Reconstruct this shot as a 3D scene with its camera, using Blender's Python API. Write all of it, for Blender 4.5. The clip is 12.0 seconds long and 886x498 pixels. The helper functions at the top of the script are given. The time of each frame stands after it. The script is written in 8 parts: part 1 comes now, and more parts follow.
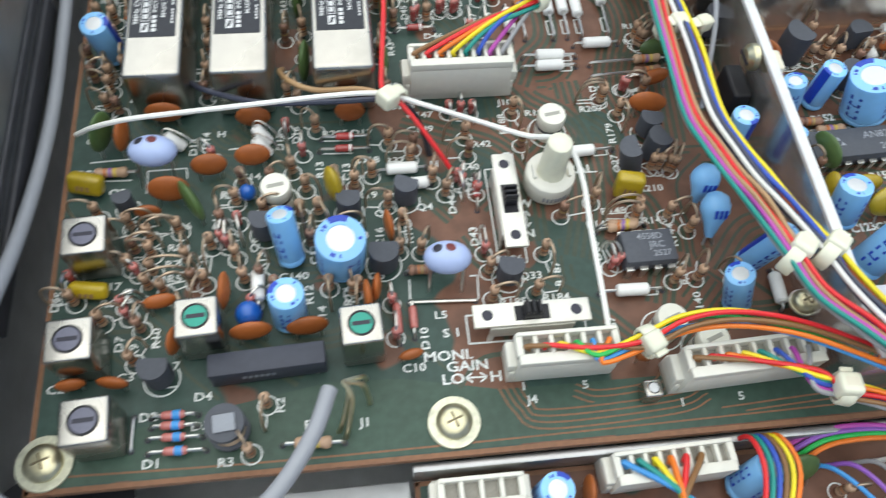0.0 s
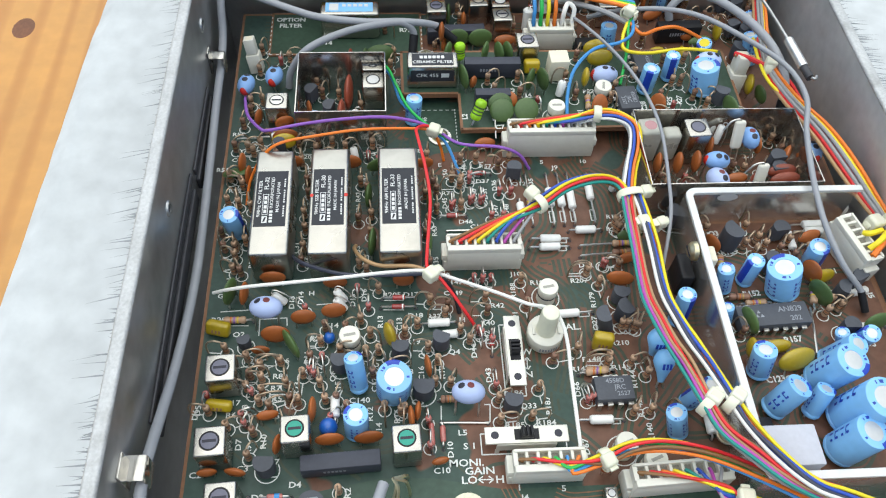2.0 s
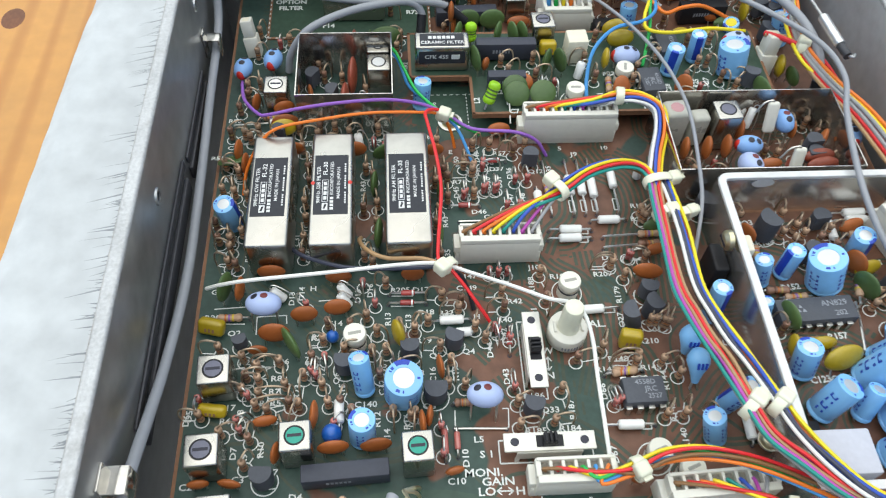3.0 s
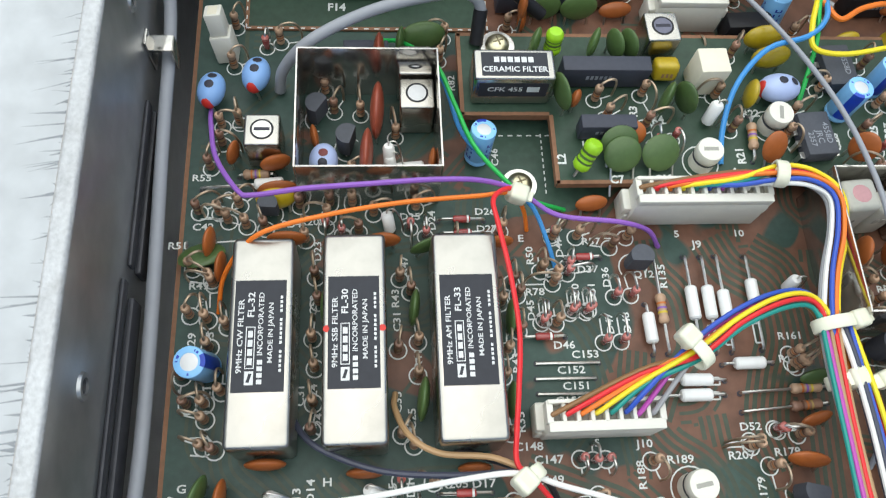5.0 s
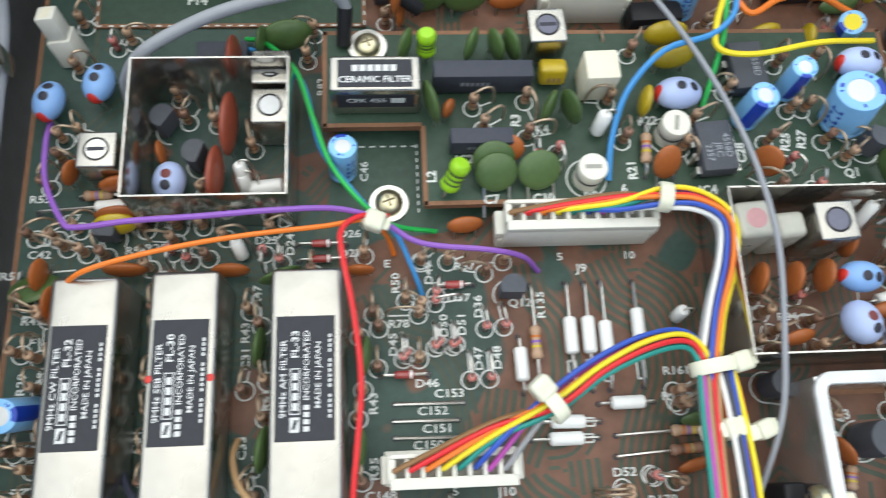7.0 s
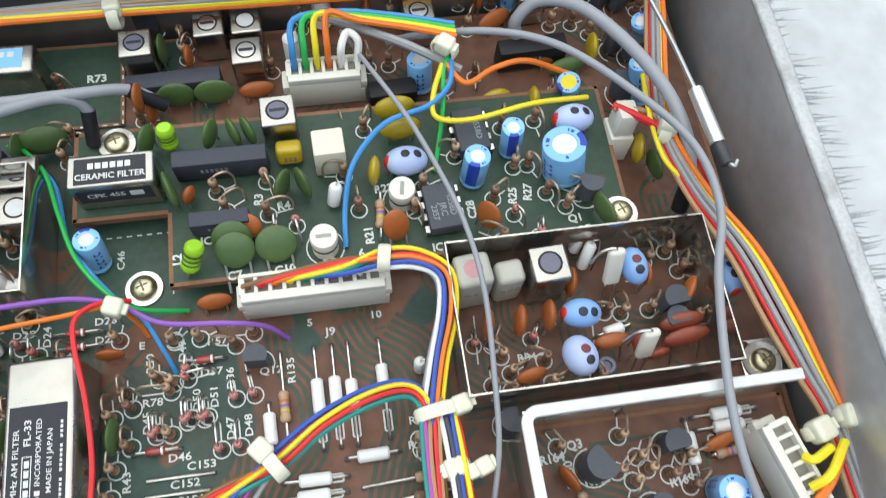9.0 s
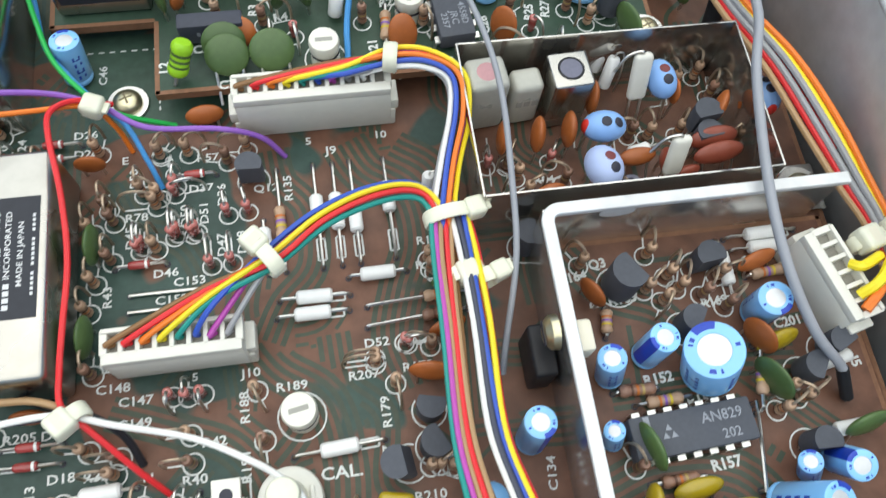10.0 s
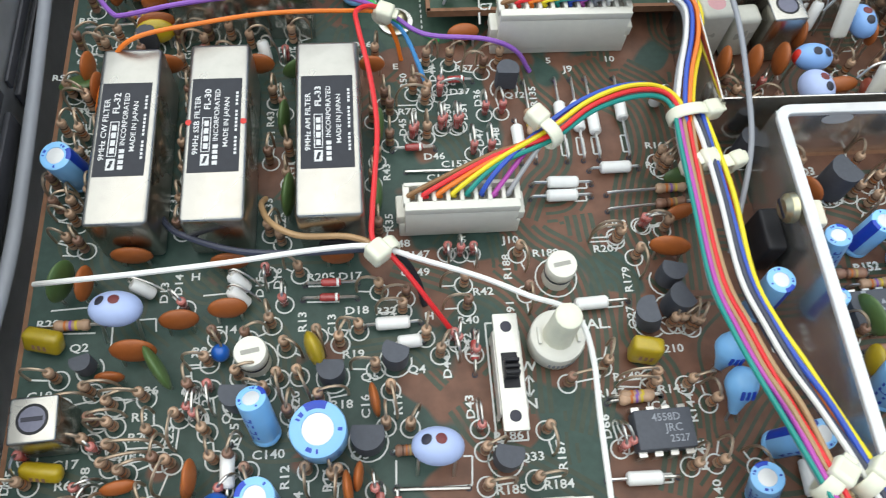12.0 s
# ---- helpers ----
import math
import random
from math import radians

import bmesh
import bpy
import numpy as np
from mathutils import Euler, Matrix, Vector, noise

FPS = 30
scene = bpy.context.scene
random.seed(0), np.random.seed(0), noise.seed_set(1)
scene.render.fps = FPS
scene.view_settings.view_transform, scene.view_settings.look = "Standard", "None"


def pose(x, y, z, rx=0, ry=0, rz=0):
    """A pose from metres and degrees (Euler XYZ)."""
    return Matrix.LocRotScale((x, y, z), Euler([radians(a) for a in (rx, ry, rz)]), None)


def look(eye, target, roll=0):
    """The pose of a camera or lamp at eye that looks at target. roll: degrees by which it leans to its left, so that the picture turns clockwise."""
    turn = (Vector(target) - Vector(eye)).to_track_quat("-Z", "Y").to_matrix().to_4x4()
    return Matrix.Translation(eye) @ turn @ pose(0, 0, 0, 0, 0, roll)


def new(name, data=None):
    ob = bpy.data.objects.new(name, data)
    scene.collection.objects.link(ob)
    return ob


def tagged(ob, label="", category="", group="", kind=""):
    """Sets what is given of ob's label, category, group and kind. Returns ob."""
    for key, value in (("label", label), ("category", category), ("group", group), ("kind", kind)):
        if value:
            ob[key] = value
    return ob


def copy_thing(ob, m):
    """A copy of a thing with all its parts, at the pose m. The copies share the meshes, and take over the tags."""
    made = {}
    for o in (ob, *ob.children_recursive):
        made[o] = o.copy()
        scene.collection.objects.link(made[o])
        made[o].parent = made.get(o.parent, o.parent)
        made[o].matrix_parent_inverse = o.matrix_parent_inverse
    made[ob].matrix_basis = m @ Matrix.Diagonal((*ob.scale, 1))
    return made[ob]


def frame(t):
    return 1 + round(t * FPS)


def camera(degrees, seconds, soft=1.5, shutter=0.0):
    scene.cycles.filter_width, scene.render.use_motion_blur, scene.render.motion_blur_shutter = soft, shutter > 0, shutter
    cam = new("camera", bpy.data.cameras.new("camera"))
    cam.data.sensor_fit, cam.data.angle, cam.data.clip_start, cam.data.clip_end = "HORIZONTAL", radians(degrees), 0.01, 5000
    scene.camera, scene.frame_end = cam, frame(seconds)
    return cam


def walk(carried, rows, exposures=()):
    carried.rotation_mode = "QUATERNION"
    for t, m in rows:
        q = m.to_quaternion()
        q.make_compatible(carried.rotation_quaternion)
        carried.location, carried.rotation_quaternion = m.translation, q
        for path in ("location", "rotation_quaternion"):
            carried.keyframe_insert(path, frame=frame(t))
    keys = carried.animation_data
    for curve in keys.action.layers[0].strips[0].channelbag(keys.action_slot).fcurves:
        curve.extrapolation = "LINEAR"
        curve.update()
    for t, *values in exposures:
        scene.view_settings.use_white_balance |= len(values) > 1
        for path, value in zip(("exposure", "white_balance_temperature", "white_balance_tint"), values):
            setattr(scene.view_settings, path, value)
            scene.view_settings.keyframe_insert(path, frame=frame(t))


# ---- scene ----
MM = 0.001
cam = camera(58.92, 12.0, soft=1.1, shutter=0.35)
# seconds, eye in mm, a point 100 mm ahead, roll
PATH = [
    (0, (2.36, -0.12, 123.31), (13.00, 45.57, 35.00), 7.82),
    (0.5, (-13.79, -4.60, 133.46), (-4.95, 40.56, 44.68), 8.72),
    (1, (-16.12, -4.30, 165.38), (-9.75, 43.79, 77.94), 6.66),
    (1.5, (-5.93, -9.30, 176.08), (0.41, 44.39, 91.95), 5.41),
    (2, (0.03, -17.24, 179.70), (6.30, 38.67, 97.02), 3.99),
    (2.5, (-0.82, -20.03, 177.18), (5.07, 37.55, 95.63), 3.17),
    (2.7, (0.18, -18.52, 172.87), (5.61, 38.92, 91.19), 2.78),
    (4.3, (-12.88, 51.14, 133.25), (-3.96, 97.39, 45.03), 8.41),
    (4.5, (-12.47, 60.74, 134.06), (-3.84, 104.03, 44.33), 8.98),
    (5, (-13.68, 77.92, 136.80), (-4.88, 114.91, 44.30), 11.61),
    (5.5, (-8.24, 85.93, 144.95), (0.68, 119.76, 51.27), 12.99),
    (6, (-6.01, 93.98, 139.19), (2.31, 126.15, 44.87), 13.01),
    (6.5, (-4.52, 96.25, 131.69), (2.94, 126.25, 36.59), 12.47),
    (7, (14.99, 96.28, 132.82), (21.67, 125.55, 37.44), 10.91),
    (7.5, (35.17, 105.13, 145.10), (44.57, 134.89, 50.10), 13.91),
    (7.7, (40.86, 110.43, 145.94), (50.55, 141.05, 51.24), 13.65),
    (9.3, (54.73, 80.48, 142.02), (66.46, 118.21, 50.16), 9.04),
    (9.5, (54.84, 74.64, 134.47), (66.45, 112.59, 42.68), 8.88),
    (10, (50.09, 64.82, 120.80), (61.84, 101.10, 28.35), 10.21),
    (10.5, (40.29, 55.39, 122.63), (52.08, 91.06, 29.96), 10.96),
    (11, (25.97, 41.58, 120.16), (37.93, 77.99, 27.79), 12.18),
    (11.5, (15.80, 37.98, 128.94), (25.92, 77.74, 37.75), 10.01),
    (12, (9.65, 35.56, 125.51), (17.66, 77.78, 35.21), 7.13),
]
walk(cam, [(t, look(Vector(e) * MM, Vector(g) * MM, r)) for t, e, g, r in PATH])

# ---- daylight: a large window's soft light and the sky ----
world = bpy.data.worlds.new("daylight")
scene.world = world
world.use_nodes = True
wn = world.node_tree
sky = wn.nodes.new("ShaderNodeTexSky")
sky.sky_type, sky.sun_disc = "NISHITA", False
sky.sun_elevation, sky.sun_rotation = radians(82), radians(330)
wn.links.new(sky.outputs[0], wn.nodes["Background"].inputs[0])
wn.nodes["Background"].inputs[1].default_value = 0.05
sun = new("sun", bpy.data.lights.new("sun", "SUN"))
sun.data.energy, sun.data.angle, sun.data.color = 1.74, radians(112), (0.935, 0.965, 0.875)
sun.matrix_world = look((-0.04, 0.07, 0.60), (0, 0, 0))
scene.view_settings.exposure = 1.17


# ---- materials ----
def mat(name, color, rough=0.5, metal=0.0, vary=0.12, size=3.0, bump=0.0, shift=0.0, coat=0.0, spec=0.5, alpha=1.0, through_light=0.0, grime=0.0):
    """A surface: colour with two scales of variation (size in mm), fine relief, and a shift from object to object."""
    m = bpy.data.materials.new(name)
    m.use_nodes = True
    nt = m.node_tree
    n, l = nt.nodes, nt.links
    b = n["Principled BSDF"]
    co = n.new("ShaderNodeTexCoord")
    big, fine = n.new("ShaderNodeTexNoise"), n.new("ShaderNodeTexNoise")
    big.inputs["Scale"].default_value, fine.inputs["Scale"].default_value = 1000 / (size * 4), 1000 / (size * 0.35)
    for q in (big, fine):
        l.new(co.outputs["Object"], q.inputs["Vector"])
        q.inputs["Detail"].default_value = 3
    both = n.new("ShaderNodeMath")
    both.operation = "ADD"
    l.new(big.outputs[0], both.inputs[0])
    l.new(fine.outputs[0], both.inputs[1])
    info = n.new("ShaderNodeObjectInfo")
    off = n.new("ShaderNodeMath")
    off.operation, off.inputs[1].default_value = "MULTIPLY_ADD", shift * 2
    off.inputs[2].default_value = 1 - shift
    l.new(info.outputs["Random"], off.inputs[0])
    val = n.new("ShaderNodeMapRange")
    val.inputs["From Min"].default_value, val.inputs["From Max"].default_value = 0.6, 1.4
    val.inputs["To Min"].default_value, val.inputs["To Max"].default_value = 1 - vary, 1 + vary
    l.new(both.outputs[0], val.inputs["Value"])
    k = n.new("ShaderNodeMath")
    k.operation = "MULTIPLY"
    l.new(val.outputs[0], k.inputs[0])
    l.new(off.outputs[0], k.inputs[1])
    col = n.new("ShaderNodeVectorMath")
    col.operation = "SCALE"
    col.inputs[0].default_value = color
    l.new(k.outputs[0], col.inputs["Scale"])
    out = col.outputs[0]
    if grime:
        spot, mx, ramp = n.new("ShaderNodeTexNoise"), n.new("ShaderNodeMix"), n.new("ShaderNodeMapRange")
        spot.inputs["Scale"].default_value, spot.inputs["Detail"].default_value = 1000 / (size * 2.2), 6
        l.new(co.outputs["Object"], spot.inputs["Vector"])
        ramp.inputs["From Min"].default_value, ramp.inputs["From Max"].default_value, ramp.inputs["To Max"].default_value = 0.52, 0.72, grime
        l.new(spot.outputs[0], ramp.inputs["Value"])
        mx.data_type = "RGBA"
        l.new(ramp.outputs[0], mx.inputs["Factor"])
        l.new(out, mx.inputs["A"])
        mx.inputs["B"].default_value = (0.09, 0.065, 0.045, 1)
        out = mx.outputs["Result"]
    l.new(out, b.inputs["Base Color"])
    rr = n.new("ShaderNodeMapRange")
    rr.inputs["To Min"].default_value, rr.inputs["To Max"].default_value = max(0.03, rough - 0.12), min(1, rough + 0.12)
    l.new(big.outputs[0], rr.inputs["Value"])
    l.new(rr.outputs[0], b.inputs["Roughness"])
    b.inputs["Metallic"].default_value = metal
    b.inputs["Coat Weight"].default_value = coat
    b.inputs["Specular IOR Level"].default_value = spec
    b.inputs["Alpha"].default_value = alpha
    b.inputs["Transmission Weight"].default_value = through_light
    if bump:
        bp = n.new("ShaderNodeBump")
        bp.inputs["Strength"].default_value, bp.inputs["Distance"].default_value = 0.6, bump * MM
        l.new(both.outputs[0], bp.inputs["Height"])
        l.new(bp.outputs[0], b.inputs["Normal"])
    return m


def board_mat(name, green, brown, share):
    """Circuit board: green solder mask broken by crisp patches of bare reddish-brown laminate."""
    m = mat(name, green, 0.42, vary=0.28, size=5, bump=0.04, spec=0.32)
    nt = m.node_tree
    n, l = nt.nodes, nt.links
    b = n["Principled BSDF"]
    was = b.inputs["Base Color"].links[0].from_socket
    co = n.new("ShaderNodeTexCoord")
    region, tone = n.new("ShaderNodeTexNoise"), n.new("ShaderNodeTexNoise")
    region.inputs["Scale"].default_value, region.inputs["Detail"].default_value, region.inputs["Roughness"].default_value = 62, 1.5, 0.55
    tone.inputs["Scale"].default_value, tone.inputs["Detail"].default_value = 240, 4
    for q in (region, tone):
        l.new(co.outputs["Object"], q.inputs["Vector"])
    sep = n.new("ShaderNodeSeparateXYZ")
    l.new(co.outputs["Object"], sep.inputs[0])
    lean = n.new("ShaderNodeMath")
    lean.operation, lean.inputs[1].default_value = "MULTIPLY_ADD", 3.4
    l.new(sep.outputs["X"], lean.inputs[0])
    l.new(region.outputs[0], lean.inputs[2])
    f = n.new("ShaderNodeMapRange")
    f.inputs["From Min"].default_value, f.inputs["From Max"].default_value = share - 0.012, share + 0.012
    l.new(lean.outputs[0], f.inputs["Value"])
    shade = n.new("ShaderNodeMapRange")
    shade.inputs["From Min"].default_value, shade.inputs["From Max"].default_value = 0.3, 0.7
    shade.inputs["To Min"].default_value, shade.inputs["To Max"].default_value = 0.72, 1.25
    l.new(tone.outputs[0], shade.inputs["Value"])
    warm = n.new("ShaderNodeVectorMath")
    warm.operation = "SCALE"
    warm.inputs[0].default_value = brown
    l.new(shade.outputs[0], warm.inputs["Scale"])
    mx = n.new("ShaderNodeMix")
    mx.data_type = "RGBA"
    l.new(f.outputs[0], mx.inputs["Factor"])
    l.new(was, mx.inputs["A"])
    l.new(warm.outputs[0], mx.inputs["B"])
    l.new(mx.outputs["Result"], b.inputs["Base Color"])
    return m


M_BOARD = board_mat("board_mask", (0.036, 0.068, 0.056), (0.150, 0.071, 0.045), 0.58)
M_TRACK = mat("masked_track", (0.046, 0.062, 0.040), 0.42, vary=0.25, size=4, bump=0.03, spec=0.4)
M_BOARD2 = board_mat("board_mask_green", (0.035, 0.066, 0.044), (0.12, 0.07, 0.045), 1.05)
M_RIM = mat("worn_rim", (0.68, 0.68, 0.675), 0.5, 0.25, vary=0.1, size=5, bump=0.1, grime=0.12)
M_EDGE = mat("board_edge", (0.22, 0.105, 0.055), 0.7, vary=0.25)
M_SILK = mat("silkscreen", (0.66, 0.68, 0.66), 0.6, vary=0.12, size=1)
M_BRIGHT = mat("bright_tin", (0.76, 0.745, 0.72), 0.25, 0.92, vary=0.08, size=8, bump=0.02, grime=0.2)
M_CAN = mat("can_metal", (0.47, 0.45, 0.41), 0.27, 1.0, vary=0.06, size=5, bump=0.02, grime=0.22)
M_PLATE = mat("tin_plate", (0.68, 0.66, 0.60), 0.4, 0.5, vary=0.1, size=3, bump=0.02, grime=0.2)
M_STEEL = mat("zinc_steel", (0.45, 0.455, 0.46), 0.36, 0.88, vary=0.18, size=14, bump=0.05, grime=0.2)
M_ALU = mat("cast_alu", (0.62, 0.63, 0.64), 0.52, 0.8, vary=0.12, size=10, bump=0.08, grime=0.15)
M_SHIELD = mat("dull_shield", (0.54, 0.52, 0.485), 0.16, 0.95, vary=0.25, size=6, bump=0.03, grime=0.4)
M_DARK = mat("dark_steel", (0.055, 0.055, 0.062), 0.5, 0.4, vary=0.3, size=8)
M_LEAD = mat("tinned_wire", (0.66, 0.64, 0.6), 0.3, 1.0, vary=0.15, size=2, shift=0.1)
M_COPPER = mat("bare_lead", (0.47, 0.36, 0.26), 0.4, 0.75, vary=0.25, size=2, shift=0.15)
M_GOLD = mat("zinc_yellow", (0.66, 0.60, 0.40), 0.32, 0.95, vary=0.2, size=3, grime=0.3)
M_NYLON = mat("white_nylon", (0.70, 0.68, 0.605), 0.42, vary=0.05, size=5, spec=0.4, grime=0.06)
M_TIE = mat("tie_nylon", (0.74, 0.73, 0.58), 0.32, vary=0.08, size=4, shift=0.06)
M_ORANGE = mat("ceramic_orange", (0.36, 0.10, 0.022), 0.45, vary=0.14, size=3, bump=0.06, shift=0.18)
M_DKRED = mat("mica_red", (0.25, 0.055, 0.03), 0.35, vary=0.15, size=3, bump=0.05, shift=0.1)
M_GREEN = mat("film_green", (0.075, 0.13, 0.04), 0.4, vary=0.15, size=3, bump=0.05, shift=0.15)
M_LIME = mat("lime_enamel", (0.32, 0.62, 0.02), 0.35, vary=0.08, size=2)
M_YELLOW = mat("film_yellow", (0.42, 0.30, 0.012), 0.32, vary=0.12, size=3, bump=0.05, shift=0.15, coat=0.3)
M_SLEEVE = mat("sleeve_blue", (0.22, 0.50, 0.84), 0.32, vary=0.06, size=6, shift=0.1, coat=0.2)
M_NAVY = mat("sleeve_navy", (0.01, 0.05, 0.42), 0.35, vary=0.1, size=3, shift=0.1)
M_TOP = mat("cap_alu", (0.60, 0.605, 0.61), 0.42, 0.5, vary=0.05, size=3, bump=0.02)
M_LILAC = mat("choke_lilac", (0.42, 0.51, 0.78), 0.45, vary=0.06, size=5, bump=0.03, shift=0.06)
M_CHOKE = mat("choke_blue", (0.22, 0.40, 0.74), 0.42, vary=0.06, size=5, bump=0.03, shift=0.06)
M_SPOT = mat("spot_dark", (0.02, 0.02, 0.035), 0.5, vary=0.2)
M_SPOTRED = mat("spot_maroon", (0.16, 0.03, 0.03), 0.5, vary=0.2)
M_RED = mat("spot_red", (0.6, 0.03, 0.02), 0.45, vary=0.1)
M_TAN = mat("resistor_tan", (0.42, 0.27, 0.175), 0.45, vary=0.15, size=2, shift=0.2)
M_BROWN = mat("resistor_brown", (0.25, 0.135, 0.09), 0.4, vary=0.2, size=2, shift=0.2)
M_KNOT = mat("wood_knot", (0.17, 0.06, 0.022), 0.5, vary=0.35, size=4)
M_FOAM = mat("pale_foam", (0.52, 0.53, 0.60), 0.8, vary=0.08, size=4, bump=0.1)
M_BANDS = [mat("band_" + k, c, 0.45, vary=0.15) for k, c in (("orange", (0.5, 0.14, 0.02)), ("violet", (0.22, 0.1, 0.4)), ("yellow", (0.6, 0.45, 0.03)), ("brown", (0.1, 0.04, 0.02)), ("gold", (0.42, 0.3, 0.1)))]
M_GLASSRED = mat("diode_red", (0.38, 0.055, 0.05), 0.18, vary=0.2, size=1, shift=0.2, coat=0.6)
M_PINK = mat("diode_glass", (0.45, 0.14, 0.12), 0.12, vary=0.15, size=1, coat=0.6)
M_WHITE = mat("white_enamel", (0.82, 0.82, 0.80), 0.35, vary=0.04, size=3, coat=0.2)
M_EPOXY = mat("epoxy_grey", (0.070, 0.075, 0.090), 0.55, vary=0.12, size=2, bump=0.05, shift=0.12, spec=0.3)
M_BLACK = mat("black_plastic", (0.018, 0.018, 0.021), 0.42, vary=0.2, size=3, bump=0.03, spec=0.25)
M_SIP = mat("sip_grey", (0.048, 0.052, 0.07), 0.45, vary=0.12, size=3, spec=0.3)
M_TEAL = mat("core_teal", (0.02, 0.30, 0.22), 0.45, vary=0.12, size=2)
M_CORE = mat("core_grey", (0.13, 0.13, 0.18), 0.4, vary=0.15, size=2)
M_MARK = mat("ink_pale", (0.27, 0.285, 0.32), 0.6, vary=0.1, size=1)
M_CROSS_SHADE = mat("cross_slot_shade", (0.20, 0.165, 0.10), 0.45, 0.5, vary=0.15, size=1)
M_SLOT = mat("slot_shade", (0.34, 0.33, 0.29), 0.6, vary=0.1, size=1)
M_BOARD3 = board_mat("board_mask_plain", (0.044, 0.080, 0.058), (0.12, 0.07, 0.045), 1.9)
M_WASHER = mat("washer_plating", (0.60, 0.60, 0.47), 0.42, 0.7, vary=0.25, size=2, grime=0.35)
M_RIMROUGH = mat("frayed_rim", (0.52, 0.525, 0.53), 0.6, 0.3, vary=0.22, size=2.2, bump=0.35, grime=0.25)
M_MILKY = mat("milky_plastic", (0.56, 0.55, 0.48), 0.3, vary=0.1, size=3, through_light=0.25)
M_CELL = mat("cell_shade", (0.27, 0.255, 0.22), 0.6, vary=0.2, size=1)
M_CORE_PINK = mat("pink_core", (0.52, 0.27, 0.28), 0.5, vary=0.1, size=2)
M_LABEL = mat("label_black", (0.03, 0.032, 0.04), 0.5, vary=0.15, size=4, spec=0.3)
M_LABELWHITE = mat("label_white", (0.66, 0.66, 0.66), 0.5, vary=0.04)
M_CREAM = mat("cream_box", (0.74, 0.69, 0.55), 0.45, vary=0.06, size=4)
M_CABLE = mat("grey_cable", (0.30, 0.31, 0.34), 0.45, vary=0.06, size=6, shift=0.05)
M_TEALCAP = mat("tantalum_blue", (0.01, 0.10, 0.42), 0.3, vary=0.1, size=2, coat=0.4)
M_CLEAR = mat("milky_trimmer", (0.62, 0.62, 0.62), 0.35, vary=0.08, size=3)
M_CLOTH = mat("white_cloth", (0.565, 0.585, 0.60), 0.9, vary=0.16, size=26, bump=0.5)
M_FIBRE = mat("grey_fibre", (0.27, 0.285, 0.30), 0.9, vary=0.2, size=3)
M_TRIM = mat("trimmer_cream", (0.72, 0.70, 0.61), 0.45, vary=0.05, size=3)
INK = {}
for k, c in dict(brown=(0.24, 0.12, 0.045), red=(0.70, 0.025, 0.03), orange=(0.80, 0.19, 0.02), yellow=(0.82, 0.66, 0.02), green=(0.02, 0.42, 0.08),
                 teal=(0.015, 0.26, 0.22), blue=(0.035, 0.09, 0.46), sky=(0.05, 0.27, 0.62), violet=(0.28, 0.11, 0.48), magenta=(0.46, 0.07, 0.38),
                 grey=(0.32, 0.32, 0.33), white=(0.80, 0.79, 0.75), black=(0.02, 0.02, 0.025), tan=(0.42, 0.26, 0.13), slate=(0.05, 0.055, 0.085)).items():
    INK[k] = mat("wire_" + k, c, 0.38, vary=0.06, size=5, shift=0.05, spec=0.45)


def wood_mat():
    m = mat("pine_table", (0.56, 0.265, 0.06), 0.45, vary=0.12, size=20, bump=0.05, coat=0.2)
    nt = m.node_tree
    n, l = nt.nodes, nt.links
    b = n["Principled BSDF"]
    was = b.inputs["Base Color"].links[0].from_socket
    co, mp, wv = n.new("ShaderNodeTexCoord"), n.new("ShaderNodeMapping"), n.new("ShaderNodeTexWave")
    mp.inputs["Scale"].default_value = (1, 0.07, 1)
    mp.inputs["Rotation"].default_value = (0, 0, radians(-8))
    l.new(co.outputs["Object"], mp.inputs["Vector"])
    l.new(mp.outputs[0], wv.inputs["Vector"])
    wv.inputs["Scale"].default_value, wv.inputs["Distortion"].default_value, wv.inputs["Detail"].default_value = 22, 5, 3
    mx, r = n.new("ShaderNodeMix"), n.new("ShaderNodeMapRange")
    r.inputs["From Min"].default_value, r.inputs["To Max"].default_value = 0.55, 0.55
    l.new(wv.outputs["Fac"], r.inputs["Value"])
    mx.data_type = "RGBA"
    l.new(r.outputs[0], mx.inputs["Factor"])
    l.new(was, mx.inputs["A"])
    mx.inputs["B"].default_value = (0.40, 0.15, 0.025, 1)
    l.new(mx.outputs["Result"], b.inputs["Base Color"])
    return m


M_WOOD = wood_mat()


# ---- mesh helpers (millimetres) ----
def at(x, y, z=0.0, rz=0.0, rx=0.0, ry=0.0):
    return pose(x * MM, y * MM, z * MM, rx, ry, rz)


def lean(x, y, z, rz, tip):
    """Stands at x, y, z, tipped by tip degrees towards the heading rz."""
    return at(x, y, z, rz) @ pose(0, 0, 0, 0, tip, 0) @ pose(0, 0, 0, 0, 0, -rz)


def box(bm, x0, x1, y0, y1, z0, z1, bevel=0.0, seg=2):
    r = bmesh.ops.create_cube(bm, size=1.0)
    for v in r["verts"]:
        v.co = Vector((x0 + (v.co.x + 0.5) * (x1 - x0), y0 + (v.co.y + 0.5) * (y1 - y0), z0 + (v.co.z + 0.5) * (z1 - z0)))
    if bevel:
        es = list({e for v in r["verts"] for e in v.link_edges})
        bmesh.ops.bevel(bm, geom=es, offset=bevel, segments=seg, affect="EDGES", profile=0.5)
    return bm


